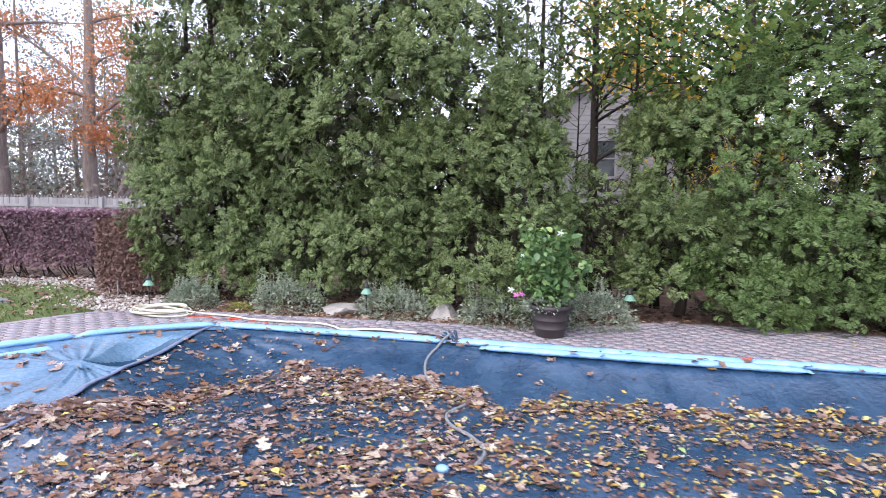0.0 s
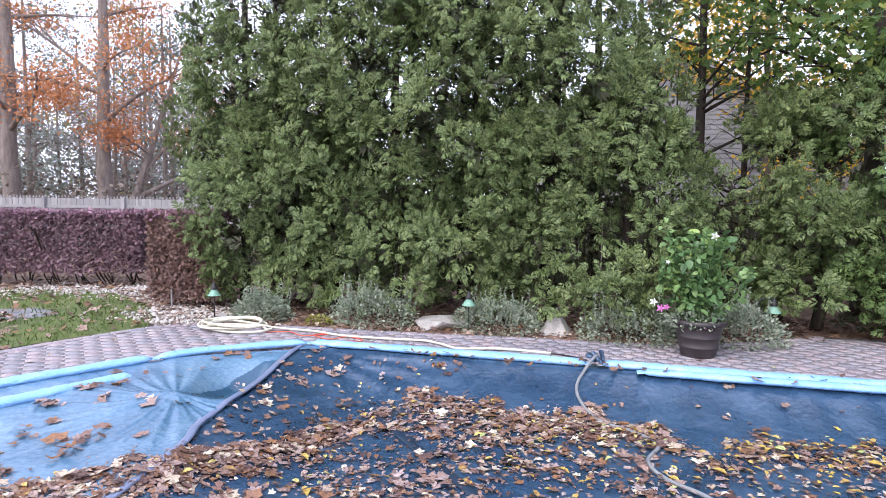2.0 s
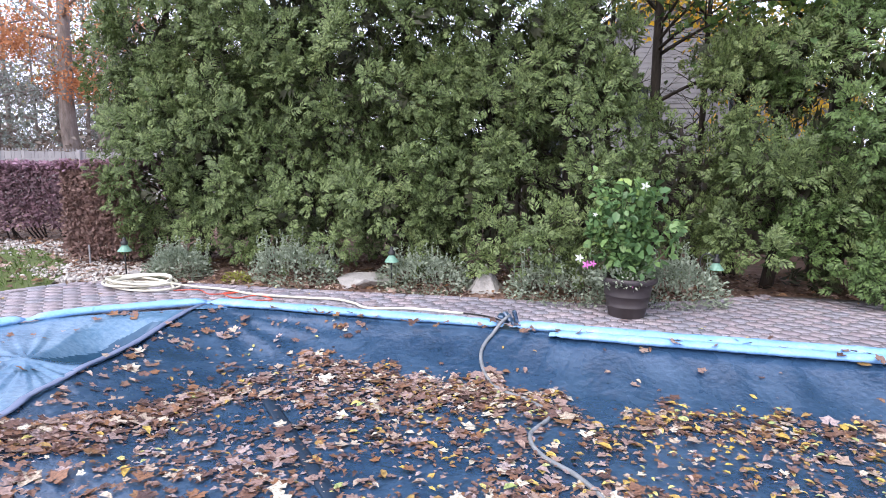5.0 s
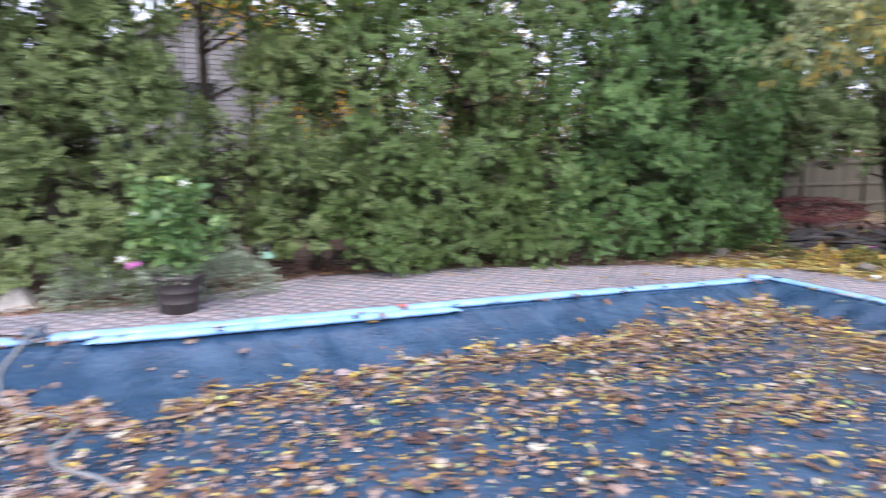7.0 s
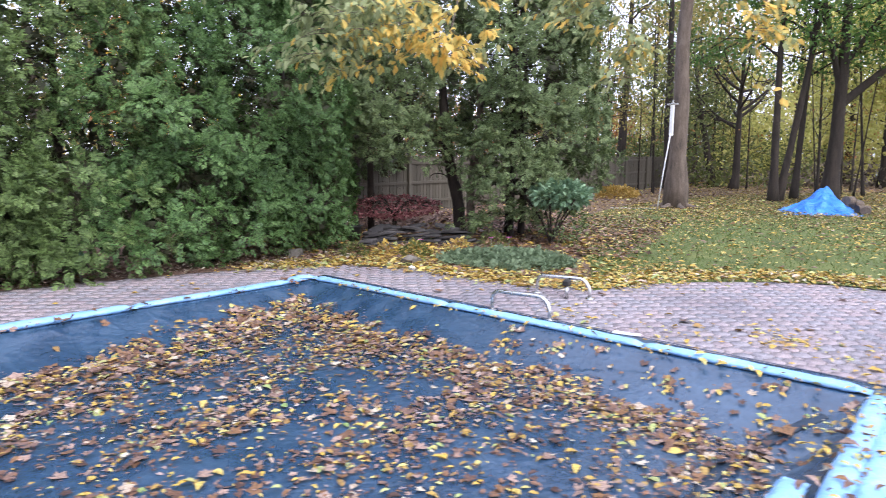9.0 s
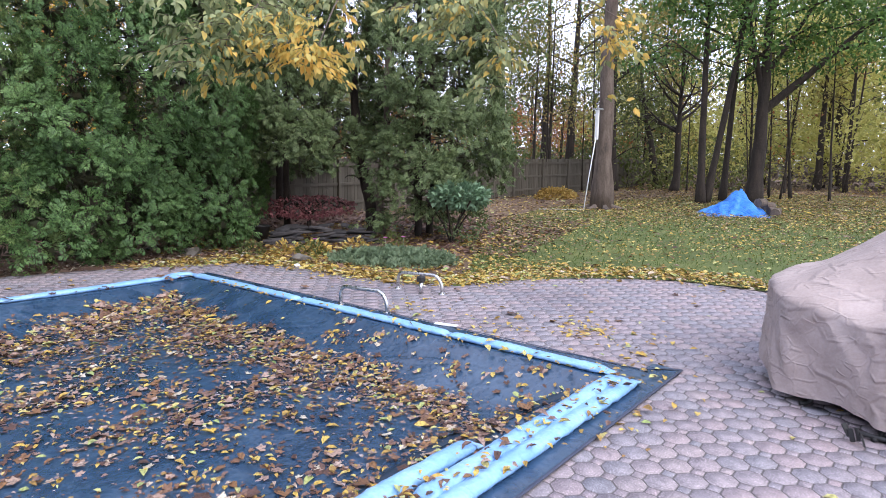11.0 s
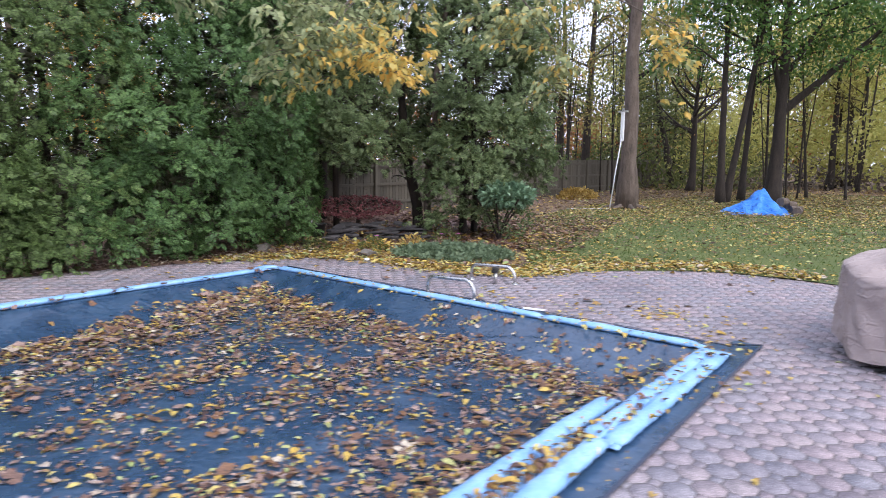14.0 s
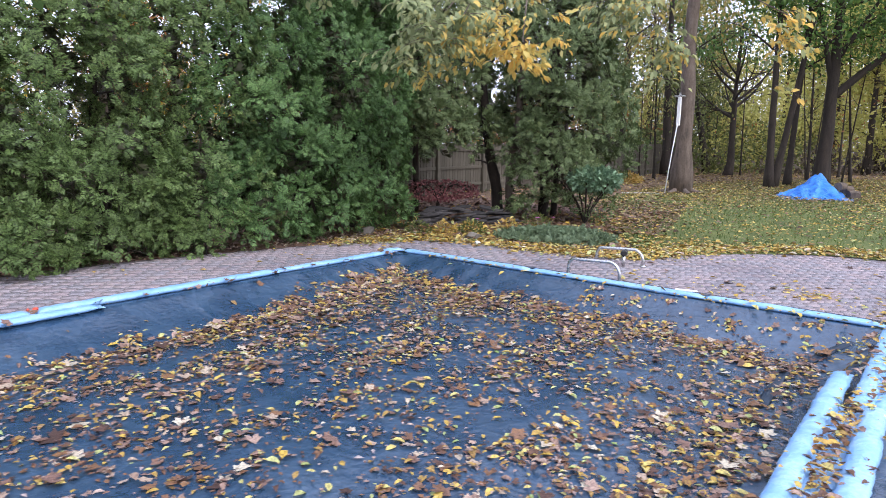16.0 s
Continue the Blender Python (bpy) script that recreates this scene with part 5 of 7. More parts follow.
def boulder(name, label, x, y, size, seed, material, cuts=14, turn=0.0, z=-0.05, category="rock", group=""):
    """A rock: a sphere cut by random planes, with roughened faces."""
    rng = np.random.default_rng(seed)
    bm = bmesh.new()
    bmesh.ops.create_icosphere(bm, subdivisions=4, radius=1.0)
    for _ in range(cuts):
        nrm = Vector(rng.normal(0, 1, 3)).normalized()
        lim = rng.uniform(0.35, 0.72)
        for v in bm.verts:
            dd = v.co.dot(nrm)
            if dd > lim:
                v.co -= nrm * (dd - lim)
    for v in bm.verts:
        v.co += v.co.normalized() * 0.04 * noise.noise(v.co * 3 + Vector((seed, 0, 0)))
        v.co = Vector((v.co.x * size[0], v.co.y * size[1], v.co.z * size[2] + size[2] * 0.6))
    o = part(name, bm, material)
    o.matrix_world = pose(x, y, z, 0, 0, turn)
    return tagged(o, label, category, group)


boulder("flat_rock", "flat grey rock lying on the mulch", -3.62, 8.12, (0.5, 0.26, 0.17), 4, M_ROCK, turn=8)
def wedge_rock(x, y, turn):
    """A broken wedge of stone: a slanting ridge over a rough base."""
    bm = bmesh.new()
    bmesh.ops.create_icosphere(bm, subdivisions=4, radius=1.0)
    for nrm, lim in (((-0.75, -0.1, 0.62), 0.42), ((0.82, -0.2, 0.5), 0.4), ((0.1, -0.85, 0.5), 0.4), ((0.0, 0.9, 0.4), 0.5), ((0.5, -0.6, 0.62), 0.47), ((0, 0, -1), 0.4), ((-0.3, -0.2, 0.93), 0.74)):
        nv = Vector(nrm).normalized()
        for v in bm.verts:
            dd = v.co.dot(nv)
            if dd > lim:
                v.co -= nv * (dd - lim)
    for v in bm.verts:
        v.co += v.co.normalized() * 0.05 * noise.noise(v.co * 4)
        v.co = Vector((v.co.x * 0.29, v.co.y * 0.24, v.co.z * 0.3 + 0.11))
    o = part("upright_rock", bm, M_ROCK)
    o.matrix_world = pose(x, y, -0.05, 0, 0, turn)
    return tagged(o, "upright pale grey rock standing in the mulch", "rock")


wedge_rock(-2.15, 8.3, 10)
boulder("small_rock", "small brown-grey stone beside the hose", -6.35, 7.85, (0.2, 0.13, 0.09), 12, M_ROCK)

# potted mandevilla
ROUND = OVAL[0] * np.array([1.35, 1, 1]), OVAL[1]
pot = thing("potted_plant", "leafy flowering plant in a dark brown plastic pot", "potted plant", (-0.63, 7.6, 0.0))
Soup().add(*lathe([(0.001, 0.0), (0.145, 0.0), (0.15, 0.01), (0.165, 0.09), (0.172, 0.095), (0.174, 0.105), (0.17, 0.11), (0.184, 0.19), (0.192, 0.195), (0.194, 0.205), (0.19, 0.212), (0.205, 0.315),
                   (0.232, 0.32), (0.24, 0.335), (0.238, 0.36), (0.228, 0.37), (0.21, 0.365), (0.2, 0.33), (0.001, 0.33)], 40)).make("pot", M_POT, pot).scale = (1.14, 1.14, 1.06)
rngp = np.random.default_rng(77)
vines = Soup()
va, vd = [], []
for i in range(16):
    a = rngp.uniform(0, 6.28)
    r = rngp.uniform(0.02, 0.12)
    top = np.array([rngp.normal(0, 0.17), rngp.normal(0, 0.12), rngp.uniform(0.75, 1.32)])
    line = bend([(math.cos(a) * r, math.sin(a) * r, 0.33), (top[0] * 0.7 + rngp.normal(0, 0.05), top[1] * 0.7, 0.33 + (top[2] - 0.33) * 0.55), top], 0.06)
    vines.pipe(line, 0.006, 4, caps=False)
    for p in line[2:]:
        for _ in range(5):
            va.append(p + rngp.normal(0, 0.055, 3))
            vd.append(rngp.normal(0, 1, 3) + np.array([0, 0, 0.1]))
for a, s in ((0.2, 0.42), (2.9, 0.36)):
    line = bend([(0, 0, 0.34), (math.cos(a) * s * 0.6, 0, 0.75), (math.cos(a) * s, 0, 0.95), (math.cos(a) * s * 1.05, 0, 0.6)], 0.05)
    vines.pipe(line, 0.005, 4, caps=False)
    for p in line[4:]:
        for _ in range(4 if a > 1 else 1):
            va.append(p + rngp.normal(0, 0.04, 3))
            vd.append(rngp.normal(0, 1, 3))
vines.make("vine", M_POTLEAF, pot)
scatter("leaves", ROUND, np.array(va), np.array(vd), rngp.uniform(-1, 1, len(va)), 0.1 * rngp.uniform(0.6, 1.2, len(va)), M_POTLEAF, pot)
leaf_ball("trailing_leaves", 500, (-0.06, -0.05, 0.37), (0.3, 0.22, 0.1), M_BUSH, OVAL, 0.045, 78, pot)


def blossom(x, y, z, r, material):
    n = 5
    a = np.arange(n) * 2 * np.pi / n
    d = np.stack([np.cos(a), np.full(n, -0.35), np.sin(a)], 1)
    scatter("blossom", OVAL_FLAT, np.tile([(x, y, z)], (n, 1)), d, np.full(n, 1.57), r, material, pot, "pink blossom" if material is M_PINK else "white blossom")


for x, y, z, r, m in ((-0.4, -0.12, 0.5, 0.05, M_PINK), (-0.34, -0.1, 0.51, 0.04, M_PINK), (-0.47, -0.1, 0.56, 0.05, M_WHITEPETAL), (0.02, -0.24, 0.36, 0.045, M_PINK), (0.1, -0.1, 1.26, 0.05, M_WHITEPETAL), (-0.34, -0.08, 0.98, 0.03, M_WHITEPETAL)):
    blossom(x, y, z, r, m)

# hoses and cords
coil = []
for i in range(7 * 26):
    a = i / 26 * 2 * math.pi
    k = i // 26
    coil.append((-5.92 + (0.44 - 0.02 * k + 0.05 * math.sin(k * 2.3)) * math.cos(a) + 0.05 * math.sin(k * 1.7), 7.33 + (0.2 + 0.012 * k) * math.sin(a) + 0.04 * math.cos(k * 2.9), 0.02 + 0.013 * k + 0.012 * math.sin(a * 2 + k)))
run = bend([coil[-1], (-5.35, 7.42, 0.03), (-4.9, 7.42, 0.02), (-4.5, 7.3, 0.02), (-3.9, 7.3, 0.02), (-3.55, 7.33, 0.02), (-3.3, 7.2, 0.025), (-3.05, 6.95, 0.05), (-2.6, 6.86, 0.1), (-2.1, 6.86, 0.09)], 0.06)
tagged(Soup().pipe(np.concatenate([np.array(coil), run[1:]]), 0.0135, 7).make("garden_hose", M_HOSE), "cream garden hose lying coiled on the paving", "hose")
cord = bend([(-5.45, 7.25, 0.01), (-5.2, 7.35, 0.01), (-4.95, 7.2, 0.01), (-4.7, 7.38, 0.01), (-4.85, 7.28, 0.012), (-4.6, 7.12, 0.01), (-4.45, 7.3, 0.01), (-4.2, 7.15, 0.01), (-4.6, 7.0, 0.01), (-4.3, 6.95, 0.01)], 0.04)
tagged(Soup().pipe(cord, 0.006, 5).make("extension_cord", M_RED), "tangled red extension cord on the paving", "cord")
cable = bend([(-2.95, 7.12, 0.012), (-2.5, 7.2, 0.012), (-2.0, 7.15, 0.012), (-1.75, 7.0, 0.012)], 0.05)
tagged(Soup().pipe(cable, 0.008, 5).make("black_cable", M_IRON), "thin black cable on the paving", "cable")


def lie(points, lift):
    p = bend([(x, y) for x, y in points], 0.05)
    return np.column_stack([p, cover_height(p[:, 0], p[:, 1]) + lift])


vac = lie([(-1.66, 6.72), (-1.8, 6.5), (-1.82, 6.25), (-1.66, 5.9), (-1.4, 5.7), (-1.2, 5.5), (-1.3, 5.15), (-1.22, 4.92), (-1.0, 4.7), (-0.84, 4.45), (-0.86, 4.2)], 0.014)
vac[:4, 2] += np.array([0.1, 0.08, 0.05, 0.02])
tagged(Soup().pipe(vac, 0.015, 8).make("pump_hose", M_GREYHOSE), "grey pump hose running over the rim onto the cover", "hose")
box_bm = bmesh.new()
bmesh.ops.create_icosphere(box_bm, subdivisions=2, radius=0.04, matrix=Matrix.Diagonal((1.2, 1, 0.7, 1)))
fl = tagged(part("pump_float", box_bm, M_TUBE, smooth=True), "small blue pump float on the pool cover", "pump")
fl.location = (-1.05, 4.0, float(cover_height(np.array([-1.05]), np.array([4.0]))[0]) + 0.06)
knot = bmesh.new()
for k in range(5):
    box(knot, (-1.68 + 0.03 * k - 0.05, 6.74 + 0.02 * math.sin(k * 2), 0.11 + 0.015 * math.cos(k * 3)), (0.06, 0.12, 0.03), 30 * k, 0.012, (20 * k, 10))
tagged(part("tie_rag", knot, M_COVER), "dark tarp corner bunched between two water tubes", "rag")
mark = bmesh.new()
box(mark, (1.42, 6.72, 0.09), (0.045, 0.05, 0.028), 20, 0.012)
box(mark, (1.37, 6.76, 0.085), (0.03, 0.03, 0.025), -20, 0.01)
tagged(part("red_valve_cap", mark, M_RED), "red valve cap at the end of a water tube", "cap")


# grab rails of the ladder
def grab_rail(x0, y0, x1, y1):
    t = thing("grab_rail", "stainless steel grab rail set in the paving", "handrail", (x0, y0, 0), "pool ladder rails")
    dx, dy = x1 - x0, y1 - y0
    pts = [(0, 0, -0.02), (0, 0, 0.1)]
    for a in np.linspace(0.2, 1.4, 5):
        pts.append((dx * 0.12 * (1 - math.cos(a)), dy * 0.12 * (1 - math.cos(a)), 0.12 + 0.1 * math.sin(a)))
    for a in np.linspace(1.4, 0.2, 6):
        pts.append((dx * (1 - 0.22 * (1 - math.cos(a))), dy * (1 - 0.22 * (1 - math.cos(a))), 0.06 + 0.17 * math.sin(a)))
    pts += [(dx, dy, 0.08), (dx, dy, -0.02)]
    Soup().pipe(pts, 0.021, 12).make("rail", M_STEEL, t)
    for px, py in ((0, 0), (dx, dy)):
        e = Soup().add(*lathe([(0.045, 0.002), (0.045, 0.012), (0.03, 0.02), (0.022, 0.02)], 20)).make("escutcheon", M_STEEL, t)
        e.location = (px, py, 0)
    return t


grab_rail(6.56, 4.08, 6.62, 3.42)
grab_rail(7.66, 4.22, 7.76, 3.58)
socket = thing("rail_socket", "steel anchor post with a black plastic head", "post", (7.62, 3.8, 0))
Soup().pipe([(0, 0, 0), (0, 0, 0.15)], 0.024, 12).make("post", M_STEEL, socket)
hb = bmesh.new()
box(hb, (0, 0, 0.185), (0.1, 0.08, 0.07), 10, 0.012)
part("head", hb, M_IRON, socket, "black plastic head")
paper = bmesh.new()
box(paper, (6.62, 2.62, 0.02), (0.07, 0.24, 0.012), 12, 0.003)
tagged(part("white_strip", paper, M_WHITEMETAL), "white plastic strip lying beside the tubes", "strip")


# covered patio table
def covered_table(x, y):
    t = thing("covered_table", "patio table and chairs under a creased taupe canvas cover", "covered table", (x, y, 0))
    na, rows_ = 240, 84
    rng = np.random.default_rng(12)
    # diagonal pulls of the cloth across the skirt
    pulls = [(rng.uniform(0, 6.28), rng.uniform(0.1, 0.9), rng.uniform(-1.0, 1.0), rng.uniform(0.009, 0.022)) for _ in range(90)]
    v = []
    for i in range(rows_):
        s = i / (rows_ - 1)
        for j in range(na):
            a = 2 * math.pi * j / na
            corner = 1 + 0.05 * math.cos(6 * a + 0.5) + 0.03 * math.cos(3 * a + 1)
            rim = 0.77 + 0.03 * math.cos(6 * a + 3.4) + 0.02 * math.sin(4 * a) - 0.13 * math.exp(-((math.degrees(a) - 141) / 16)**2)
            if s < 0.55:
                k = s / 0.55
                hem_z = 0.06 + 0.03 * math.sin(5 * a + 1.3) + 0.015 * math.sin(11 * a) + 0.11 * math.exp(-((math.degrees(a) - 106) / 16)**2)
                r, z = 1.42, hem_z + (rim - hem_z) * k
                fold = 0.035 * (1 - k * 0.7) * math.sin(9 * a + 2.5 * math.sin(3 * a) + 1.5 * k) + 0.03 * noise.noise((math.cos(a) * 4, math.sin(a) * 4, z * 3))
                for pa, pk, lean_, dep in pulls:
                    da = (a - pa + math.pi) % (2 * math.pi) - math.pi
                    u = da - lean_ * (k - pk) * 0.5
                    if abs(u) < 0.16 and abs(k - pk) < 0.45:
                        fold += dep * (max(0.0, 1 - abs(u) / 0.045) - 0.6 * max(0.0, 1 - abs(u - 0.06) / 0.07)) * (1 - (abs(k - pk) / 0.45)**2)
            else:
                k = (s - 0.55) / 0.45
                r = 1.42 * (1 - k) + 0.001
                z = rim + 0.05 * min(1.0, k * 16)**0.5 + (1.65 - rim) * k**1.15 - 0.05 * math.sin(math.pi * min(1, k * 2.2)) + 0.055 * math.sin(6 * a + 0.5) * math.sin(math.pi * k)
                fold = 0.0
                z += 0.03 * noise.noise((math.cos(a) * r * 2.5, math.sin(a) * r * 2.5, 7)) - 0.035 * abs(noise.noise((math.cos(a) * r * 2 + 9, math.sin(a) * r * 2, 2)))
            r = r * corner + fold
            v.append((math.cos(a) * r, math.sin(a) * r, z))
    f = [(i * na + j, i * na + (j + 1) % na, (i + 1) * na + (j + 1) % na, (i + 1) * na + j) for i in range(rows_ - 1) for j in range(na)]
    link("canvas_cover", mesh_of("canvas_cover", v, f, M_CANVAS, True), t)
    for a in (103, 128, 152, 178, 200, 225, 262, 300, 345, 30, 65):
        c, s = math.cos(radians(a)), math.sin(radians(a))
        Soup().pipe(bend([(c * 1.2, s * 1.2, 0.35), (c * 1.28, s * 1.28, 0.12), (c * 1.34, s * 1.34, 0.02), (c * 1.4, s * 1.4, 0.015)], 0.05), 0.016, 8).make("chair_leg", M_IRON, t, "black metal chair leg")
    Soup().pipe(bend([(-1.2, 0.75, 0.025), (-1.24, 0.4, 0.025), (-1.27, 0.0, 0.025), (-1.2, -0.5, 0.025)], 0.06), 0.015, 8).make("chair_runner", M_IRON, t, "black metal sled runner of a chair")
    strap = bmesh.new()
    for k in range(4):
        box(strap, (-1.38 + 0.02 * k, 0.7 + 0.03 * k, 0.05 + 0.02 * (k % 2)), (0.03, 0.012, 0.08), 40 * k, 0.004, (15 * k - 20, 20))
    part("tie_strap", strap, M_IRON, t, "black tie strap")
    return t


covered_table(7.5, -1.57)

# ---- stone bed, shrubs and trees beyond the pool's end ----
M_WOODY = foliage("yellowing_wood_leaves", [(0.0, (0.1456, 0.135, 0.038)), (0.4, (0.2688, 0.24, 0.076)), (0.8, (0.448, 0.35, 0.114)), (1.0, (0.5376, 0.36, 0.1235))], patch=0.5, scale=0.25, through_light=0.4)
M_WOODG = foliage("green_wood_leaves", [(0.0, (0.069, 0.0918, 0.03)), (0.5, (0.138, 0.1683, 0.055)), (1.0, (0.276, 0.2652, 0.09))], patch=0.5, scale=0.3, through_light=0.4)
M_WOODO = foliage("orange_brown_wood_leaves", [(0.0, (0.2, 0.07, 0.025)), (0.5, (0.36, 0.15, 0.05)), (1.0, (0.46, 0.26, 0.09))], patch=0.5, scale=0.3, through_light=0.35)
M_OAKLEAF = foliage("russet_oak_leaves", [(0.0, (0.2935, 0.1026, 0.04725)), (0.5, (0.5088, 0.2166, 0.0945)), (1.0, (0.6262, 0.3762, 0.2025))], patch=0.45, scale=0.35, through_light=0.35)
M_MAPLEG = foliage("green_maple_leaves", [(0.0, (0.05, 0.11, 0.03)), (0.6, (0.1, 0.2, 0.05)), (0.93, (0.2, 0.3, 0.07)), (1.0, (0.6, 0.42, 0.06))], patch=0.25, scale=0.6, through_light=0.35)
M_GOLD = foliage("golden_leaves", [(0.0, (0.45, 0.25, 0.03)), (0.5, (0.68, 0.42, 0.04)), (1.0, (0.6, 0.5, 0.1))], patch=0.4, scale=0.4, through_light=0.45)
M_SCRUB = foliage("bare_brown_scrub", [(0.0, (0.08, 0.062, 0.05)), (0.5, (0.155, 0.125, 0.105)), (1.0, (0.25, 0.21, 0.18))], patch=0.3)
# needle green paled to grey, with the distance haze mixed into the colour
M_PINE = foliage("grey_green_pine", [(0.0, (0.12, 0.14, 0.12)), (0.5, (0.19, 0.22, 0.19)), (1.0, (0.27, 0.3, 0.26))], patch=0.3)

M_BROWNROCK = surface("brown_grey_rock", [(0.09, 0.08, 0.07), (0.17, 0.155, 0.135), (0.26, 0.24, 0.21)], scale=6, fine=50, rough=0.9, bump=0.7, depth=0.02)
fall = thing("rock_waterfall", "stacked dark slate slabs of a small garden waterfall", "rock waterfall", (9.75, 8.0, 0.0))
rw = np.random.default_rng(21)


def slab(w, d, h, seed):
    """An irregular flat stone with broken edges."""
    r = np.random.default_rng(seed)
    n = 9
    a = np.linspace(0, 2 * np.pi, n, endpoint=False) + r.normal(0, 0.12, n)
    k = r.uniform(0.78, 1.08, n)
    bm = bmesh.new()
    low = [bm.verts.new((math.cos(q) * w * s * 0.97, math.sin(q) * d * s * 0.97, 0)) for q, s in zip(a, k)]
    mid = [bm.verts.new((math.cos(q) * w * s, math.sin(q) * d * s, h * r.uniform(0.5, 0.8))) for q, s in zip(a, k)]
    top = [bm.verts.new((math.cos(q) * w * s * 0.93, math.sin(q) * d * s * 0.93, h * r.uniform(0.9, 1.1))) for q, s in zip(a, k)]
    for i in range(n):
        j = (i + 1) % n
        bm.faces.new((low[i], low[j], mid[j], mid[i]))
        bm.faces.new((mid[i], mid[j], top[j], top[i]))
    bm.faces.new(top)
    bm.faces.new(low[::-1])
    return bm


for layer in range(7):
    many = 10 - layer
    for k in range(many):
        u = -1 + 2 * (k + rw.uniform(0.2, 0.8)) / many
        if layer in (1, 2, 3) and abs(u + 0.1) < 0.2:
            continue
        s = part("slate", slab(rw.uniform(0.15, 0.34), rw.uniform(0.13, 0.22), rw.uniform(0.028, 0.055), 400 + layer * 12 + k), M_SLATE, fall)
        ex = 1.15 - 0.06 * layer
        s.matrix_local = pose(u * ex * 0.72 + rw.normal(0, 0.05) + 0.03 * layer, -u * ex * 0.62 + 0.42 * (1 - u * u) + 0.05 * layer, 0.046 * layer, rw.normal(0, 7), rw.normal(0, 7), rw.uniform(-80, 30))
for x, y in ((8.15, 6.72), (7.35, 8.55)):
    boulder("garden_rock", "rough brown-grey rock at the edge of the paving", x, y, (0.26, 0.2, 0.17), int(x * 10), M_BROWNROCK)
boulder("white_stone", "small white stone on the paving's edge", 7.82, 6.42, (0.09, 0.07, 0.06), 3, M_WHITEMETAL, z=-0.02)

cover_patch = thing("ground_cover", "low blue-green creeping juniper beside the paving", "ground cover", (9.2, 5.75, -0.02))
rgc = np.random.default_rng(31)
n = 3000
px, py = rgc.normal(0, 0.62, n), rgc.normal(0, 0.48, n)
ok = (px / 1.15)**2 + (py / 0.95)**2 < 1
px, py = px[ok], py[ok]
hz = 0.17 * np.clip(1 - (px / 1.5)**2 - (py / 1.1)**2, 0.1, 1) * (1 + 0.5 * lumps(np.stack([px, py, px * 0], 1), 3.0, 2.0))
qx, qy = px * 0.72 + py * 0.25, py * 0.95 - px * 0.42
scatter("foliage", SPRAYS[0], np.stack([qx, qy, hz * rgc.uniform(0.3, 1, len(qx))], 1), rgc.normal(0, 0.7, (len(qx), 3)) + np.array([0, 0, 0.7]), rgc.uniform(0, 6, len(qx)), rgc.uniform(0.07, 0.14, len(qx)), M_GROUNDCOVER, cover_patch)
for i, (x, y, s, m, nn, lab) in enumerate(((8.05, 7.95, 0.22, M_WOODG, 260, "small yellow-green perennial in the leafy bed"), (8.7, 7.2, 0.24, M_WOODG, 260, "small green perennial with a pink flower in the bed"),
                                           (9.0, 7.4, 0.2, M_LEAF_YELLOW, 90, "yellow hosta leaves wilting before the stones"), (9.5, 6.95, 0.22, M_LEAF_YELLOW, 90, "yellow hosta leaves wilting before the stones"),
                                           (10.3, 6.8, 0.28, M_WOODG, 260, "small green perennial at the bed's edge"), (8.6, 7.75, 0.2, M_LEAF_YELLOW, 80, "yellow hosta leaves wilting before the stones"))):
    t = thing("perennial", lab, "plant", (x, y, -0.02), "perennials in the stone bed")
    leaf_ball("foliage", nn, (0, 0, s * 0.4), (s, s, s * 0.7), m, OVAL, 0.1 if m is M_LEAF_YELLOW else 0.06, 500 + i, t)
for x, y in ((9.72, 6.42), (10.0, 6.25), (8.72, 7.1)):
    t = thing("pink_flower", "pink flower on a thin stem in the bed", "flower", (x, y, -0.02), "pink flowers in the stone bed")
    Soup().pipe([(0, 0, 0), (0.01, 0, 0.15), (0, 0, 0.3)], 0.004, 4).make("stem", M_BUSH, t)
    a = np.arange(7) * 0.9
    scatter("petals", OVAL_FLAT, np.tile([(0, 0, 0.3)], (7, 1)), np.stack([np.cos(a), np.sin(a), np.full(7, 0.25)], 1), np.zeros(7), 0.05, M_PINK, t)

red = thing("red_maple", "low spreading dark red maple before the fence", "shrub", (10.75, 9.75, 0.0))
for a in np.linspace(0, 6.28, 9, endpoint=False):
    Soup().pipe(bend([(0, 0, 0), (0.02, 0, 0.35), (math.cos(a) * 0.5, math.sin(a) * 0.4, 0.72), (math.cos(a) * 0.95, math.sin(a) * 0.8, 0.6)], 0.1), 0.02, 5, caps=False).make("stem", M_BARK_DARK, red)
leaf_ball("crown", 2200, (0, 0, 0.58), (1.2, 1.0, 0.25), M_REDLEAF, LOBED, 0.046, 42, red, up=-0.4)

rh = thing("rhododendron", "rounded rhododendron with blue-green leaves beside the lawn", "shrub", (11.45, 6.3, 0.0))
for a in np.linspace(0, 6.28, 7, endpoint=False):
    Soup().pipe(bend([(0, 0, 0), (math.cos(a) * 0.2, math.sin(a) * 0.2, 0.45), (math.cos(a) * 0.55, math.sin(a) * 0.55, 0.9)], 0.1), 0.018, 5, caps=False).make("stem", M_BARK_DARK, rh)
leaf_ball("crown", 1700, (0.1, -0.1, 0.95), (0.66, 0.52, 0.24), M_RHODO, OVAL, 0.11, 43, rh, up=0.1)
leaf_ball("low_leaves", 420, (0.25, -0.1, 0.45), (0.6, 0.45, 0.4), M_YEW, OVAL, 0.08, 44, rh)

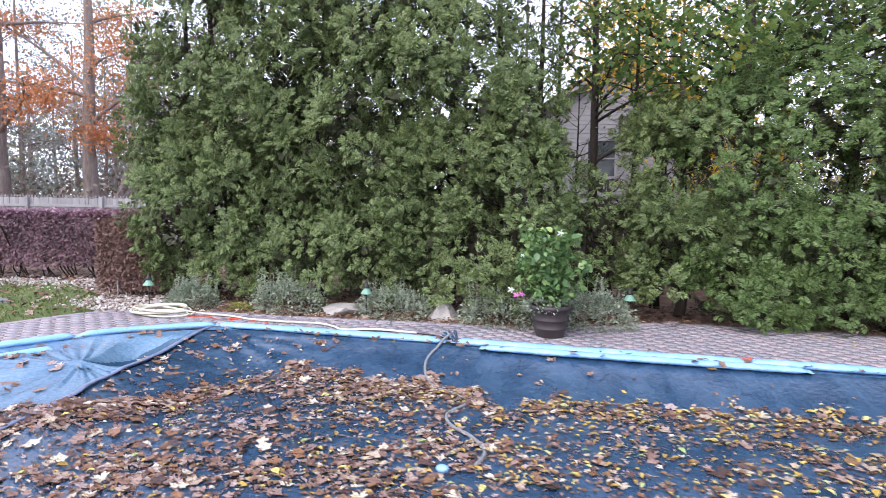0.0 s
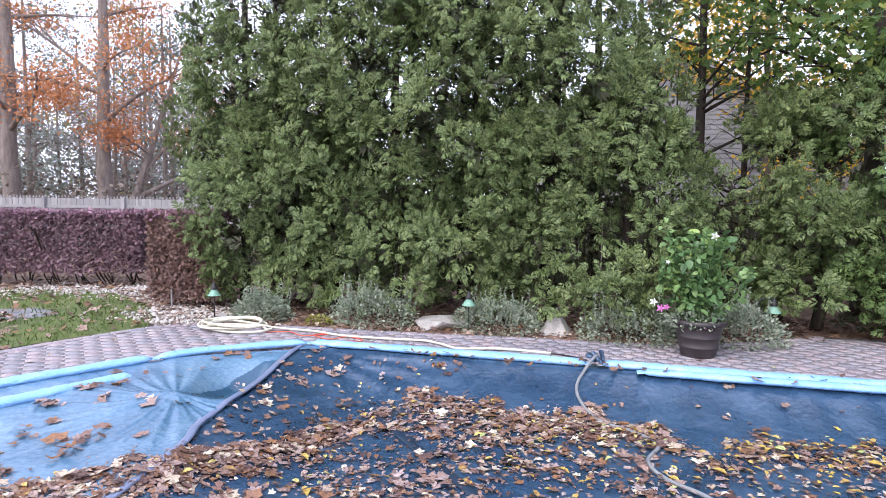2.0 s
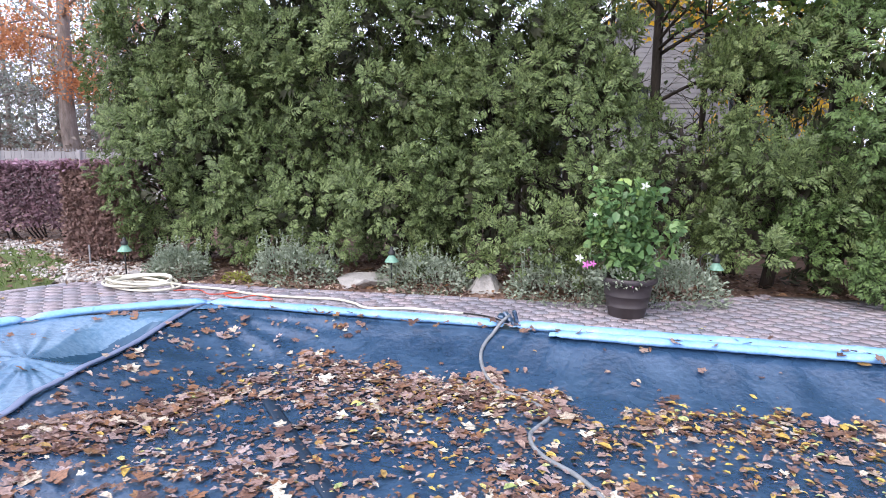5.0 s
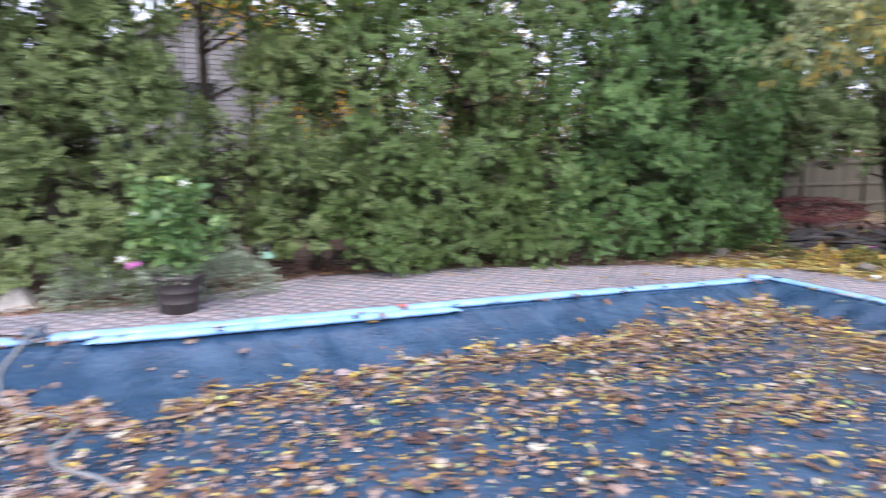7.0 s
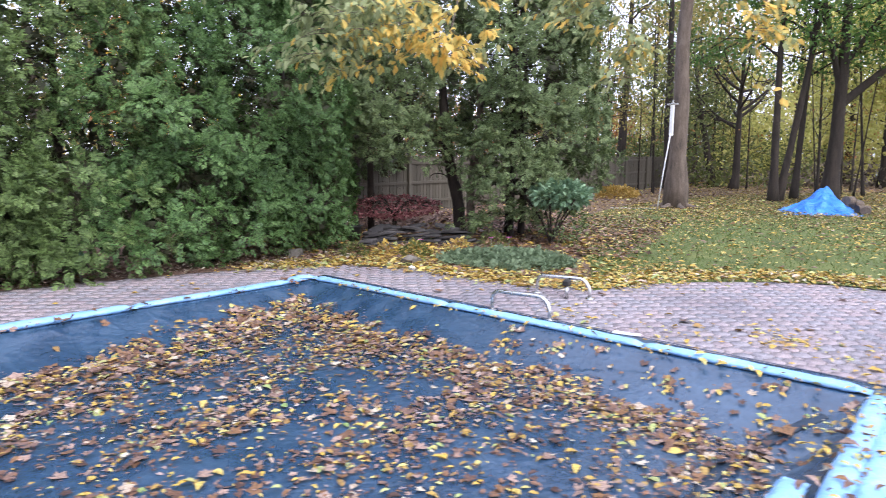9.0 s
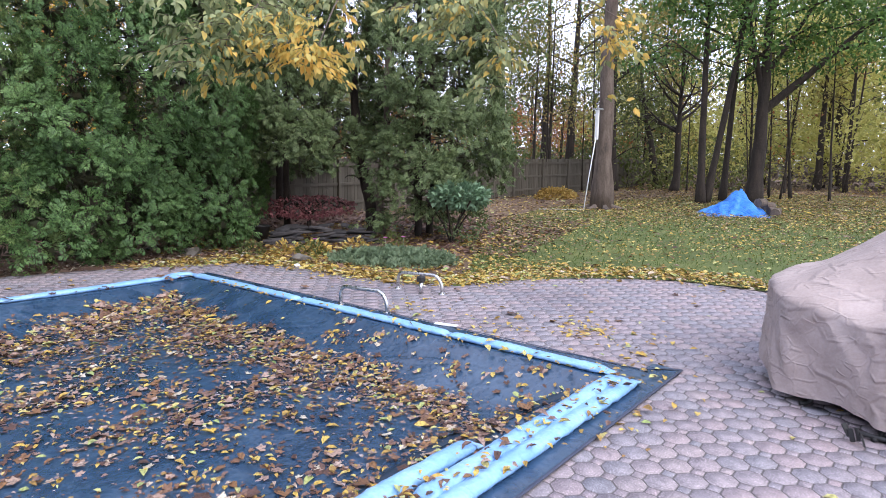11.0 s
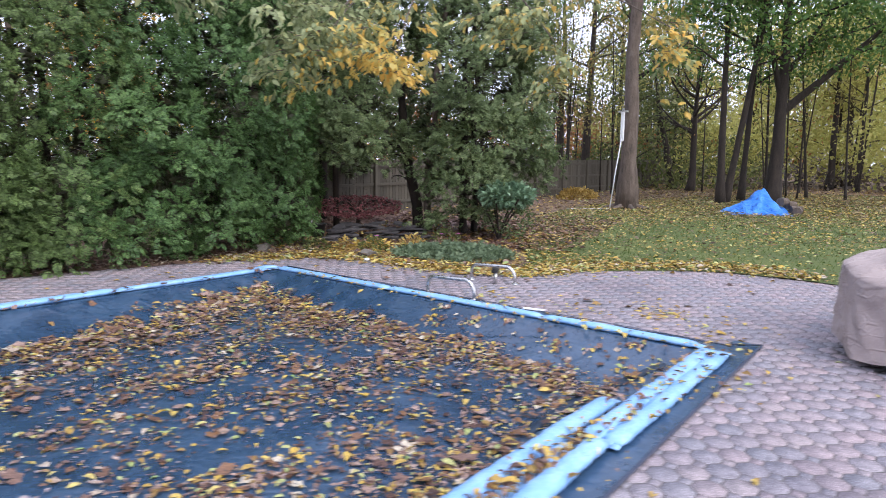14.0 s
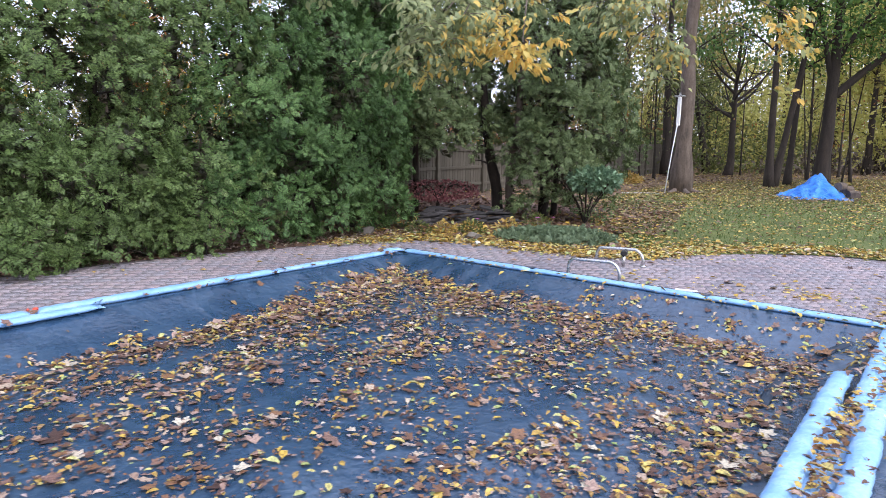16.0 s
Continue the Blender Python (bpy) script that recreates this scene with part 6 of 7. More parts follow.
bin_ = thing("black_bucket", "black plastic bucket with a wire handle among the stones", "bucket", (9.2, 9.3, 0.0))
Soup().add(*lathe([(0.001, 0.0), (0.13, 0.0), (0.17, 0.3), (0.185, 0.31), (0.17, 0.32), (0.155, 0.29), (0.12, 0.03)], 24)).make("body", M_IRON, bin_)
a = np.linspace(0, np.pi, 12)
Soup().pipe(np.stack([0.17 * np.cos(a), np.full(12, 0.0), 0.3 + 0.16 * np.sin(a)], 1), 0.005, 5).make("handle", M_STEEL, bin_)


# the loose evergreen with bare lower trunks
def loose_evergreen(x, y, height, radius, seed, material, skirt, density, label, stems=3):
    rng = np.random.default_rng(seed)
    t = thing("evergreen_tree", label, "evergreen tree", (x, y, rise(x, y)))
    for k in range(stems):
        a = rng.uniform(0, 6.28)
        b = np.array([math.cos(a), math.sin(a), 0]) * 0.25 * (k > 0)
        line = bend([b, b * 1.6 + np.array([rng.normal(0, 0.1), rng.normal(0, 0.1), height * 0.3]), b * 2.2 + np.array([0, 0, height * 0.85])], 0.3)
        Soup().pipe(line, np.linspace(0.07, 0.02, len(line)), 8, wobble=0.06, seed=seed + k).make("trunk", M_BARK_DARK, t)
    dead = Soup()
    for k in range(60):
        a, z = rng.uniform(0, 6.28), rng.uniform(0.3, height * 0.6)
        r = radius * rng.uniform(0.4, 0.9)
        dead.pipe([(0, 0, z), (math.cos(a) * r * 0.5, math.sin(a) * r * 0.5, z + rng.normal(0, 0.15)), (math.cos(a) * r, math.sin(a) * r, z - 0.1 + rng.normal(0, 0.2))], (0.02, 0.012, 0.004), 4, caps=False)
    tagged(dead.make("dead_twig", M_BARK_DARK, t), kind="stuff")
    tiers = [(rng.uniform(0, 6.28), rng.uniform(skirt, height * 0.96), rng.uniform(0.55, 1.0)) for _ in range(int(26 * height / 3))]
    n = int(density * height * radius)
    pick = rng.integers(0, len(tiers), n)
    ta = np.array(tiers)
    a, z, s = ta[pick, 0], ta[pick, 1], ta[pick, 2]
    rr = radius * s * np.clip(1.25 - 0.85 * z / height, 0.15, 1)
    u = rng.uniform(0.25, 1.0, n)**0.6
    at = np.stack([np.cos(a) * rr * u, np.sin(a) * rr * u, z - 0.25 * u], 1) + rng.normal(0, 0.2, (n, 3)) * np.array([1, 1, 0.6])
    d = np.stack([np.cos(a), np.sin(a), np.full(n, -0.15)], 1) + rng.normal(0, 0.5, (n, 3))
    scatter("crown", SPRAYS[1], at, d, rng.normal(0, 0.6, n), rng.uniform(0.11, 0.22, n), material, t)
    return t


lean = thing("leaning_trunk", "dark leaning evergreen trunk with bare twigs over the bed", "tree trunk", (11.5, 8.75, 0.0))
Soup().pipe(bend([(0.12, -0.1, -0.05), (0.1, -0.08, 0.6), (-0.04, 0.02, 1.4), (-0.12, 0.1, 2.2), (-0.05, 0.3, 3.4)], 0.15), np.linspace(0.14, 0.08, 24)[:len(bend([(0.12, -0.1, -0.05), (0.1, -0.08, 0.6), (-0.04, 0.02, 1.4), (-0.12, 0.1, 2.2), (-0.05, 0.3, 3.4)], 0.15))], 9, wobble=0.08, seed=5).make("trunk", M_BARK_DARK, lean)
rl = np.random.default_rng(52)
for k in range(14):
    z, a, n_ = rl.uniform(1.0, 2.4), rl.uniform(0, 6.28), rl.uniform(0.5, 1.2)
    Soup().pipe(limb_line((-0.1, 0.1, z), a, 0.3, n_, rl, bendy=0.35, droop=0.9), np.linspace(0.02, 0.005, 7), 5, caps=False).make("bare_twig", M_BARK_DARK, lean)
arborvitae(12.15, 7.45, 7.8, 1.5, 61, M_YEW, density=880, fan=0.16, taper=0.3, skirt=0.75, thin_from=5.5, label="tall dark evergreen with bare twigs below beside the lawn")
loose_evergreen(12.0, 7.6, 6.5, 1.5, 65, M_YEW, 0.6, 360, "loose dark evergreen with bare lower branches beside the lawn", 3)
arborvitae(10.6, 10.3, 7.6, 2.05, 62, M_YEW, density=1050, fan=0.17, taper=0.25, skirt=1.6, thin_from=5.5, label="tall dark evergreen arching over the stone bed")
arborvitae(12.6, 14.0, 7.6, 1.7, 66, M_YEW, density=420, fan=0.2, taper=0.25, skirt=1.0, thin_from=5.5, label="tall dark evergreen behind the board fence")
loose_evergreen(13.4, 14.4, 8.5, 2.0, 63, M_YEW, 1.5, 90, "dark evergreen behind the wooden fence", 1)
loose_evergreen(9.6, 12.0, 7.5, 1.6, 64, M_YEW, 1.2, 240, "dark evergreen at the end of the hedge", 2)
arborvitae(11.6, 13.7, 8.2, 1.7, 67, M_YEW, density=330, taper=0.2, skirt=1.6, thin_from=6.0, label="tall dark evergreen behind the board fence")
arborvitae(15.2, 14.2, 7.5, 1.5, 68, M_YEW, density=340, taper=0.3, skirt=1.6, thin_from=5.0, label="tall dark evergreen behind the board fence")
post = thing("cut_trunk", "dark bare trunk standing before the fence", "tree trunk", (11.9, 12.3, 0.0))
Soup().pipe(bend([(0, 0, -0.05), (0.03, 0, 0.8), (0.05, 0.02, 1.9), (0.02, 0, 3.2)], 0.2), 0.11, 9, wobble=0.06, seed=3).make("trunk", M_BARK_DARK, post)


M_CHERRY_TURNED = foliage("orange_yellow_cherry_leaves", [(0.0, (0.5, 0.47, 0.17)), (0.5, (0.7, 0.53, 0.15)), (1.0, (0.77, 0.46, 0.1))], patch=0.3, through_light=0.4)


# turning cherry with long drooping branches
def cherry():
    rng = np.random.default_rng(71)
    t = thing("cherry_tree", "cherry tree with drooping branches of yellowing leaves", "tree", (11.5, 8.2, 0.0))
    trunk = bend([(0, 0, -0.05), (-0.15, -0.05, 1.0), (-0.1, -0.2, 2.2), (-0.3, -0.4, 3.4), (-0.2, -0.6, 4.9), (0, -0.7, 6.4)], 0.2)
    Soup().pipe(trunk, np.linspace(0.09, 0.04, len(trunk)), 9, wobble=0.05, seed=1).make("trunk", M_BARK, t)
    ends = [((-4.75, -2.2, 3.2), 620, (1.05, 0.75, 0.4)), ((-4.4, -1.7, 3.7), 520, (1.05, 0.75, 0.36)), ((-4.05, -2.75, 2.98), 240, (0.6, 0.45, 0.24)), ((-4.9, -1.6, 2.85), 160, (0.7, 0.4, 0.25)), ((-2.3, -3.5, 3.75), 300, (0.55, 0.45, 0.35)),
            ((-1.75, -4.0, 3.2), 190, (0.3, 0.3, 0.5)), ((-1.2, -5.6, 3.3), 170, (0.26, 0.26, 0.6)), ((-6.1, -0.8, 3.85), 130, (0.6, 0.4, 0.2)), ((-1.8, -4.4, 4.3), 220, (0.9, 0.7, 0.3)), ((-3.0, -1.6, 4.2), 200, (0.9, 0.7, 0.3))]
    at, d = [], []
    for (ex, ey, ez), n, sp in ends:
        k = np.array(trunk[-7])
        e = np.array([ex, ey, ez])
        m1 = k + (e - k) * 0.4 + np.array([0, 0, 0.9])
        m2 = k + (e - k) * 0.8 + np.array([0, 0, 0.55])
        line = bend([k, m1, m2, e + np.array([0, 0, sp[2] * 0.5])], 0.25)
        br = Soup().pipe(line, np.linspace(0.035, 0.008, len(line)), 6, caps=False)
        for i in range(n // 7):
            b = e + rng.normal(0, 0.5, 3) * np.array(sp)
            heading = rng.uniform(0, 6.28)
            tw = limb_line(b, heading, -0.1, rng.uniform(0.2, 0.45), rng, steps=4, droop=0.7)
            br.pipe(tw, np.linspace(0.005, 0.002, len(tw)), 4, caps=False)
            for j in range(9):
                at.append(tw[rng.integers(0, len(tw))] + rng.normal(0, 0.025, 3))
                d.append(np.array([math.cos(heading), math.sin(heading), -1.0]) + rng.normal(0, 0.45, 3))
        br.make("branch", M_BARK, t)
    at, d = np.array(at), np.array(d)
    # the outer, lower sprays have turned first
    turned = (at - np.array([-4.5, -2.0, 3.25])) @ np.array([0.5, -0.62, -0.9]) + rng.normal(0, 0.3, len(at)) > 0.26
    turned &= at[:, 0] < -3.6
    turned |= (at[:, 0] >= -3.6) & (rng.uniform(size=len(at)) < 0.22)
    turned |= (at[:, 1] < -5.0) & (rng.uniform(size=len(at)) < 0.6)
    for k, (pick, m, lab) in enumerate(((turned, M_CHERRY_TURNED, "orange-yellow leaves"), (~turned, M_CHERRY, "dull green leaves"))):
        scatter("leaves", OVAL, at[pick], d[pick], rng.uniform(-1, 1, pick.sum()), rng.uniform(0.085, 0.15, pick.sum()), m, t, lab)


cherry()


# board fence behind the bed
def board_fence(name, x0, y0, x1, y1, height, pitch, material, label, rails, post_every, pointed=False, z0=0.0, posts_front=True, spread=0.0):
    length = math.hypot(x1 - x0, y1 - y0)
    t = thing(name, label, "fence", (x0, y0, z0), turn=math.degrees(math.atan2(y1 - y0, x1 - x0)))
    w = pitch * 0.94

    def plank(top):
        bm = bmesh.new()
        box(bm, (0, 0, height / 2), (w, 0.02, height), 0, 0.003)
        if top:
            for v in bm.verts:
                if v.co.z > height * 0.9 and abs(v.co.x) > w * 0.3:
                    v.co.z -= 0.05
                    v.co.x *= 0.999
                elif v.co.z > height * 0.9:
                    v.co.z += 0.0
            tip = bmesh.ops.create_cube(bm, size=1.0, matrix=pose(0, 0, height) @ Matrix.Diagonal((w * 0.5, 0.018, 0.06, 1)))["verts"]
            for v in tip:
                if v.co.z > height:
                    v.co.x *= 0.3
        me = bpy.data.meshes.new("board")
        bm.to_mesh(me)
        bm.free()
        me.materials.append(material)
        return me
    me = plank(pointed)
    rb = np.random.default_rng(abs(int(x0 * 10)) + 7)
    for i in range(int(length / pitch)):
        o = link("board", me, t)
        o.location = (pitch * (i + 0.5), 0, rb.normal(0, 0.008) + 0.011 * max(0, x0 + pitch * i - 9.5) * (spread > 0))
        o.rotation_euler = (0, rb.normal(0, 0.004), 0)
    side = -0.03 if posts_front else 0.03
    slope = math.atan2(0.011 * length, length) if spread else 0.0
    for h in rails:
        bm = bmesh.new()
        box(bm, (length / 2, side, h + math.sin(slope) * length / 2), (length, 0.035, 0.085), 0, 0.004, (0, -math.degrees(slope)))
        part("rail", bm, material, t)
    pm = bmesh.new()
    box(pm, (0, side * 2.1, height / 2 - 0.02), (0.1, 0.1, height + 0.02), 0, 0.008)
    pme = bpy.data.meshes.new("fence_post")
    pm.to_mesh(pme)
    pm.free()
    pme.materials.append(material)
    for i in range(int(length / post_every) + 1):
        o = link("fence_post", pme, t)
        o.location = (i * post_every, 0, 0.011 * max(0, x0 + i * post_every - 9.5) * (spread > 0))
    return t


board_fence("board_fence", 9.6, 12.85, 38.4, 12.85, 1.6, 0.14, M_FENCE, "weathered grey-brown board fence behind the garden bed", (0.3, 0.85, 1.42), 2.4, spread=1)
# unseen stretch, added to close the hedge's back and darken its gaps
board_fence("board_fence", -7.2, 12.85, 9.6, 12.85, 1.6, 0.14, M_FENCE, "weathered board fence, unseen, added to darken the gaps behind the evergreen hedge", (0.3, 0.85, 1.42), 2.4)
board_fence("picket_fence", -25.0, 14.6, -9.0, 17.8, 1.62, 0.1, M_FENCE_PALE, "silver-grey picket fence behind the clipped hedge", (0.4, 1.32), 2.44, pointed=True, z0=-0.05)

# ---- clipped hedges by the small lawn ----
def clipped_hedge(label, corners, height, depth, material, seed, n, leaf=0.055, low=0.25):
    """A boxy clipped hedge along a line."""
    rng = np.random.default_rng(seed)
    (xa, ya), (xb, yb_) = corners
    length = math.hypot(xb - xa, yb_ - ya)
    t = thing("clipped_hedge", label, "hedge", (xa, ya, -0.03), turn=math.degrees(math.atan2(yb_ - ya, xb - xa)))
    twigs = Soup()
    for k in range(int(length / 0.5) + 1):
        for _ in range(5):
            s = min(length, k * 0.5 + rng.uniform(0, 0.3))
            twigs.pipe(bend([(s, depth / 2, 0), (s + rng.normal(0, 0.12), depth / 2 + rng.normal(0, 0.12), low + 0.15), (s + rng.normal(0, 0.3), depth / 2 + rng.normal(0, 0.25), height * 0.8)], 0.2), 0.014, 4, caps=False)
    tagged(twigs.make("stem_thicket", M_BARK_DARK, t), kind="stuff")
    u, v_, w = rng.uniform(0, length, n), rng.uniform(0, depth, n), low + (height - low) * rng.uniform(0, 1, n)**0.8
    face = rng.integers(0, 10, n)
    v_ = np.where(face < 6, np.abs(rng.normal(0, 0.06, n)), v_)
    w = np.where((face >= 6) & (face < 9), height - np.abs(rng.normal(0, 0.05, n)), w)
    u = np.where(face == 9, np.where(rng.uniform(size=n) < 0.5, np.abs(rng.normal(0, 0.05, n)), length - np.abs(rng.normal(0, 0.05, n))), u)
    bumpy = lumps(np.stack([u, v_, w], 1), 1.6, seed)
    at = np.stack([u, v_ - 0.06 * bumpy, w + 0.05 * bumpy * (w > height * 0.8)], 1)
    top = (face >= 6) & (face < 9) | (w > height - 0.1)
    # young picks the top leaves painted paler to stand for sky light
    young = top & (rng.uniform(size=n) < 0.6)
    heading, size = rng.normal(0, 1, (n, 3)), leaf * rng.uniform(0.6, 1.3, n)
    normal = np.where(top[:, None], (0, -0.2, 1.0), np.array((0, -0.8, 0.35))) + rng.normal(0, 0.45, (n, 3))
    for q, m, lab in ((~young, material, ""), (young, M_SKYLIT, "pinkish leaves along the clipped top, coloured paler as if lit by the sky")):
        scatter("foliage", KITE, at[q], heading[q], np.zeros(q.sum()), size[q], m, t, lab, normal=normal[q])
    return t


clipped_hedge("dark purple clipped barberry hedge with bare stems below", ((-16.5, 7.7), (-9.6, 10.1)), 1.33, 0.9, M_PURPLE, 81, 42000, leaf=0.078)
clipped_hedge("bronze-brown clipped hedge end beside the evergreens", ((-7.97, 8.36), (-7.0, 8.58)), 1.4, 1.0, M_BRONZE, 82, 14000, leaf=0.07, low=0.12)
[]
rp = np.random.default_rng(91)
cubev = np.array([(a, b, c) for a in (-1, 1) for b in (-1, 1) for c in (-1, 1)], float)
cubef = np.array([(0, 1, 3, 2), (4, 6, 7, 5), (0, 4, 5, 1), (2, 3, 7, 6), (0, 2, 6, 4), (1, 5, 7, 3)])
cubev *= np.where(np.abs(cubev).sum(1, keepdims=True) > 0, 0.5, 1) * np.array([1, 0.8, 0.55])
n = 2600
a = rp.uniform(0, 1, n)
x = np.concatenate([rp.normal(-7.1, 0.4, n // 2), rp.uniform(-11.5, -8.2, n - n // 2)])
y = np.concatenate([rp.normal(8.05, 0.3, n // 2), 9.15 + 0.55 * (x[n // 2:] + 11.5) * 0.33 + rp.normal(0, 0.35, n - n // 2)])
k = ~inside(DECK, x, y)
tagged(scatter("marble_chips", (cubev, cubef), np.stack([x[k], y[k], rp.uniform(-0.03, 0.01, k.sum())], 1), rp.normal(0, 1, (k.sum(), 3)), rp.uniform(0, 6, k.sum()), rp.uniform(0.025, 0.055, k.sum()), M_PEBBLE),
       "white marble chips under the clipped hedge", "gravel", kind="stuff")
stepb = slab(0.75, 0.5, 0.04, 55)
so = tagged(part("slate_slab", stepb, surface("weathered_grey_slab", [(0.11, 0.11, 0.125), (0.16, 0.16, 0.175), (0.22, 0.22, 0.235)], scale=4)), "dark grey slab lying in the small lawn", "paving slab")
so.matrix_world = pose(-9.35, 7.3, -0.03, 0, 0, 15)
clip = bmesh.new()
box(clip, (-7.62, 8.4, 0.12), (0.025, 0.02, 0.28), 0, 0.006)
tagged(part("marker_post", clip, M_FENCE_PALE), "small grey post beside the clipped hedge", "post")

# ---- house seen through the gap in the hedge ----
M_SIDING = surface("pale_grey_siding", [(0.15, 0.148, 0.16), (0.2, 0.197, 0.21), (0.25, 0.247, 0.26)], scale=1.5, fine=60, rough=0.7, bump=0.1, depth=0.004)
M_ROOF = surface("grey_shingle", [(0.12, 0.11, 0.11), (0.2, 0.19, 0.19), (0.28, 0.27, 0.27)], scale=6, fine=60, rough=0.9)
M_GLASS = surface("dark_window_glass", [(0.02, 0.025, 0.03), (0.05, 0.06, 0.07)], rough=0.08, bump=0.0, spec=0.8)
house = thing("house", "pale grey clapboard house with a gable roof behind the trees", "house", (0.4, 19.0, -0.03))
wall = bmesh.new()
W, EAVE, APEX = 4.6, 2.9, 5.75
prof = [(-W, 0), (W, 0), (W, EAVE), (0.1, APEX), (-W, EAVE)]
front = [wall.verts.new((x, 0.05, z)) for x, z in prof]
back_ = [wall.verts.new((x, 8.0, z)) for x, z in prof]
wall.faces.new(front)
wall.faces.new(back_[::-1])
for i in range(5):
    wall.faces.new((front[i], front[(i + 1) % 5], back_[(i + 1) % 5], back_[i]))
part("wall", wall, M_SIDING, house)
for k in range(44):
    z = 0.13 * k
    if z + 0.13 > APEX:
        break
    half = W if z < EAVE else W * (APEX - z - 0.1) / (APEX - EAVE)
    if half < 0.1:
        break
    bm = bmesh.new()
    box(bm, (0.0, 0.03, z + 0.065), (2 * half, 0.018, 0.128), 0, 0.0, (-6, 0))
    part("clapboard", bm, M_SIDING, house)
for s in (-1, 1):
    bm = bmesh.new()
    ln = math.hypot(W + 0.3, APEX - EAVE)
    ang = math.degrees(math.atan2(APEX - EAVE, W))
    box(bm, (s * W / 2, 4.0, (APEX + EAVE) / 2 + 0.08), (ln + 0.2, 8.6, 0.12), 0, 0.01, (0, s * ang))
    part("roof", bm, M_ROOF, house)
    bm = bmesh.new()
    box(bm, (s * W / 2, -0.28, (APEX + EAVE) / 2 + 0.02), (ln + 0.2, 0.04, 0.2), 0, 0.01, (0, s * ang))
    part("barge_board", bm, M_SIDING, house)
for x, z in ((-0.55, 2.9), (2.2, 3.2), (-2.6, 1.6), (2.6, 1.6)):
    fr = bmesh.new()
    for dx, dz, sx, sz in ((0, 0.55, 0.9, 0.08), (0, -0.55, 0.9, 0.08), (-0.42, 0, 0.08, 1.1), (0.42, 0, 0.08, 1.1), (0, 0, 0.8, 0.05)):
        box(fr, (x + dx, -0.01, z + dz), (sx, 0.07, sz), 0, 0.006)
    wf = part("window", fr, M_SIDING, house)
    pb = bmesh.new()
    box(pb, (x, 0.005, z), (0.78, 0.012, 1.04))
    part("pane", pb, M_GLASS, wf)

# ---- trees behind the hedge ----
for i, (x, y, h, g) in enumerate([(-3.83, 10.9, 7.5, 0.09), (-1.15, 10.9, 7.0, 0.08), (-0.85, 11.1, 7.0, 0.055), (-0.22, 10.8, 8.0, 0.1), (0.42, 11.0, 6.5, 0.06), (-5.6, 11.2, 8.0, 0.09), (-2.6, 11.4, 7.0, 0.06)]):
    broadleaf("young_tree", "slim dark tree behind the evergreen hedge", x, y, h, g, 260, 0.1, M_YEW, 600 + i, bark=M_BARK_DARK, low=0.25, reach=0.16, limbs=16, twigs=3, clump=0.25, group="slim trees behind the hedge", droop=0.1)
M_MAPLED = foliage("dark_green_maple_leaves", [(0.0, (0.045, 0.0936, 0.028)), (0.5, (0.09, 0.156, 0.04)), (0.85, (0.18, 0.234, 0.056)), (1.0, (0.4125, 0.3276, 0.048))], patch=0.25, scale=0.6, through_light=0.42)
for i, (x, y, h) in enumerate(((0.45, 11.2, 4.6), (-0.55, 11.4, 4.2), (1.0, 11.6, 4.4))):
    broadleaf("bare_shrub", "leafless dark twiggy shrub behind the hedge", x, y, h, 0.035, 0, 0.1, M_YEW, 630 + i, bark=M_BARK_DARK, low=0.15, reach=0.3, limbs=22, twigs=4, droop=-0.2, category="shrub", group="leafless shrubs behind the hedge")
broadleaf("maple_tree", "green maple with a few yellow leaves above the hedge", 2.1, 10.8, 7.5, 0.17, 6000, 0.095, M_MAPLED, 620, bark=M_BARK_DARK, low=0.5, reach=0.28, limbs=9, twigs=4, clump=0.45, template=LOBED,
          fixed=((0.5, 3.1, 0.4, 2.2), (0.6, 2.9, 0.5, 2.4), (0.45, -2.4, 0.25, 2.0), (0.47, -1.9, 0.25, 1.9), (0.5, -1.5, 0.35, 2.0), (0.5, -0.9, 0.3, 2.2), (0.52, -2.8, 0.4, 2.2)), droop=0.1)
for i, (x, y, h, m, n) in enumerate([(1.6, 14.5, 7.0, M_GOLD, 3600), (3.6, 15.0, 7.5, M_WOODY, 1700), (0.4, 26.0, 9.0, M_GOLD, 1800), (6.0, 16.0, 8.0, M_WOODY, 1600), (8.4, 15.5, 8.0, M_GOLD, 1500), (-3.0, 24.0, 11.0, M_WOODG, 1500)]):
    broadleaf("autumn_tree", "golden and green autumn tree behind the hedge" if m is not M_WOODG else "green autumn tree behind the hedge", x, y, h, 0.12, n, 0.14, m, 640 + i, low=0.25, reach=0.25, limbs=12, clump=0.55, group="autumn trees behind the hedge")

# ---- oaks and woods beyond the picket fence ----
M_OAKBARK = surface("pale_grey_oak_bark", [(0.09, 0.075, 0.068), (0.19, 0.155, 0.14), (0.28, 0.24, 0.22)], scale=9, fine=60, rough=0.9, bump=0.9, depth=0.03, stretch=(1, 1, 0.25))
broadleaf("oak_tree", "tall oak with russet leaves behind the picket fence", -23.6, 20.1, 15, 0.38, 4600, 0.15, M_OAKLEAF, 660, bunch=0.3, bark=M_OAKBARK, low=0.34, reach=0.2, limbs=6, twigs=4, clump=0.5, fixed=((0.3, -0.4, 0.5, 4.5), (0.36, -1.2, 0.3, 4.0)))
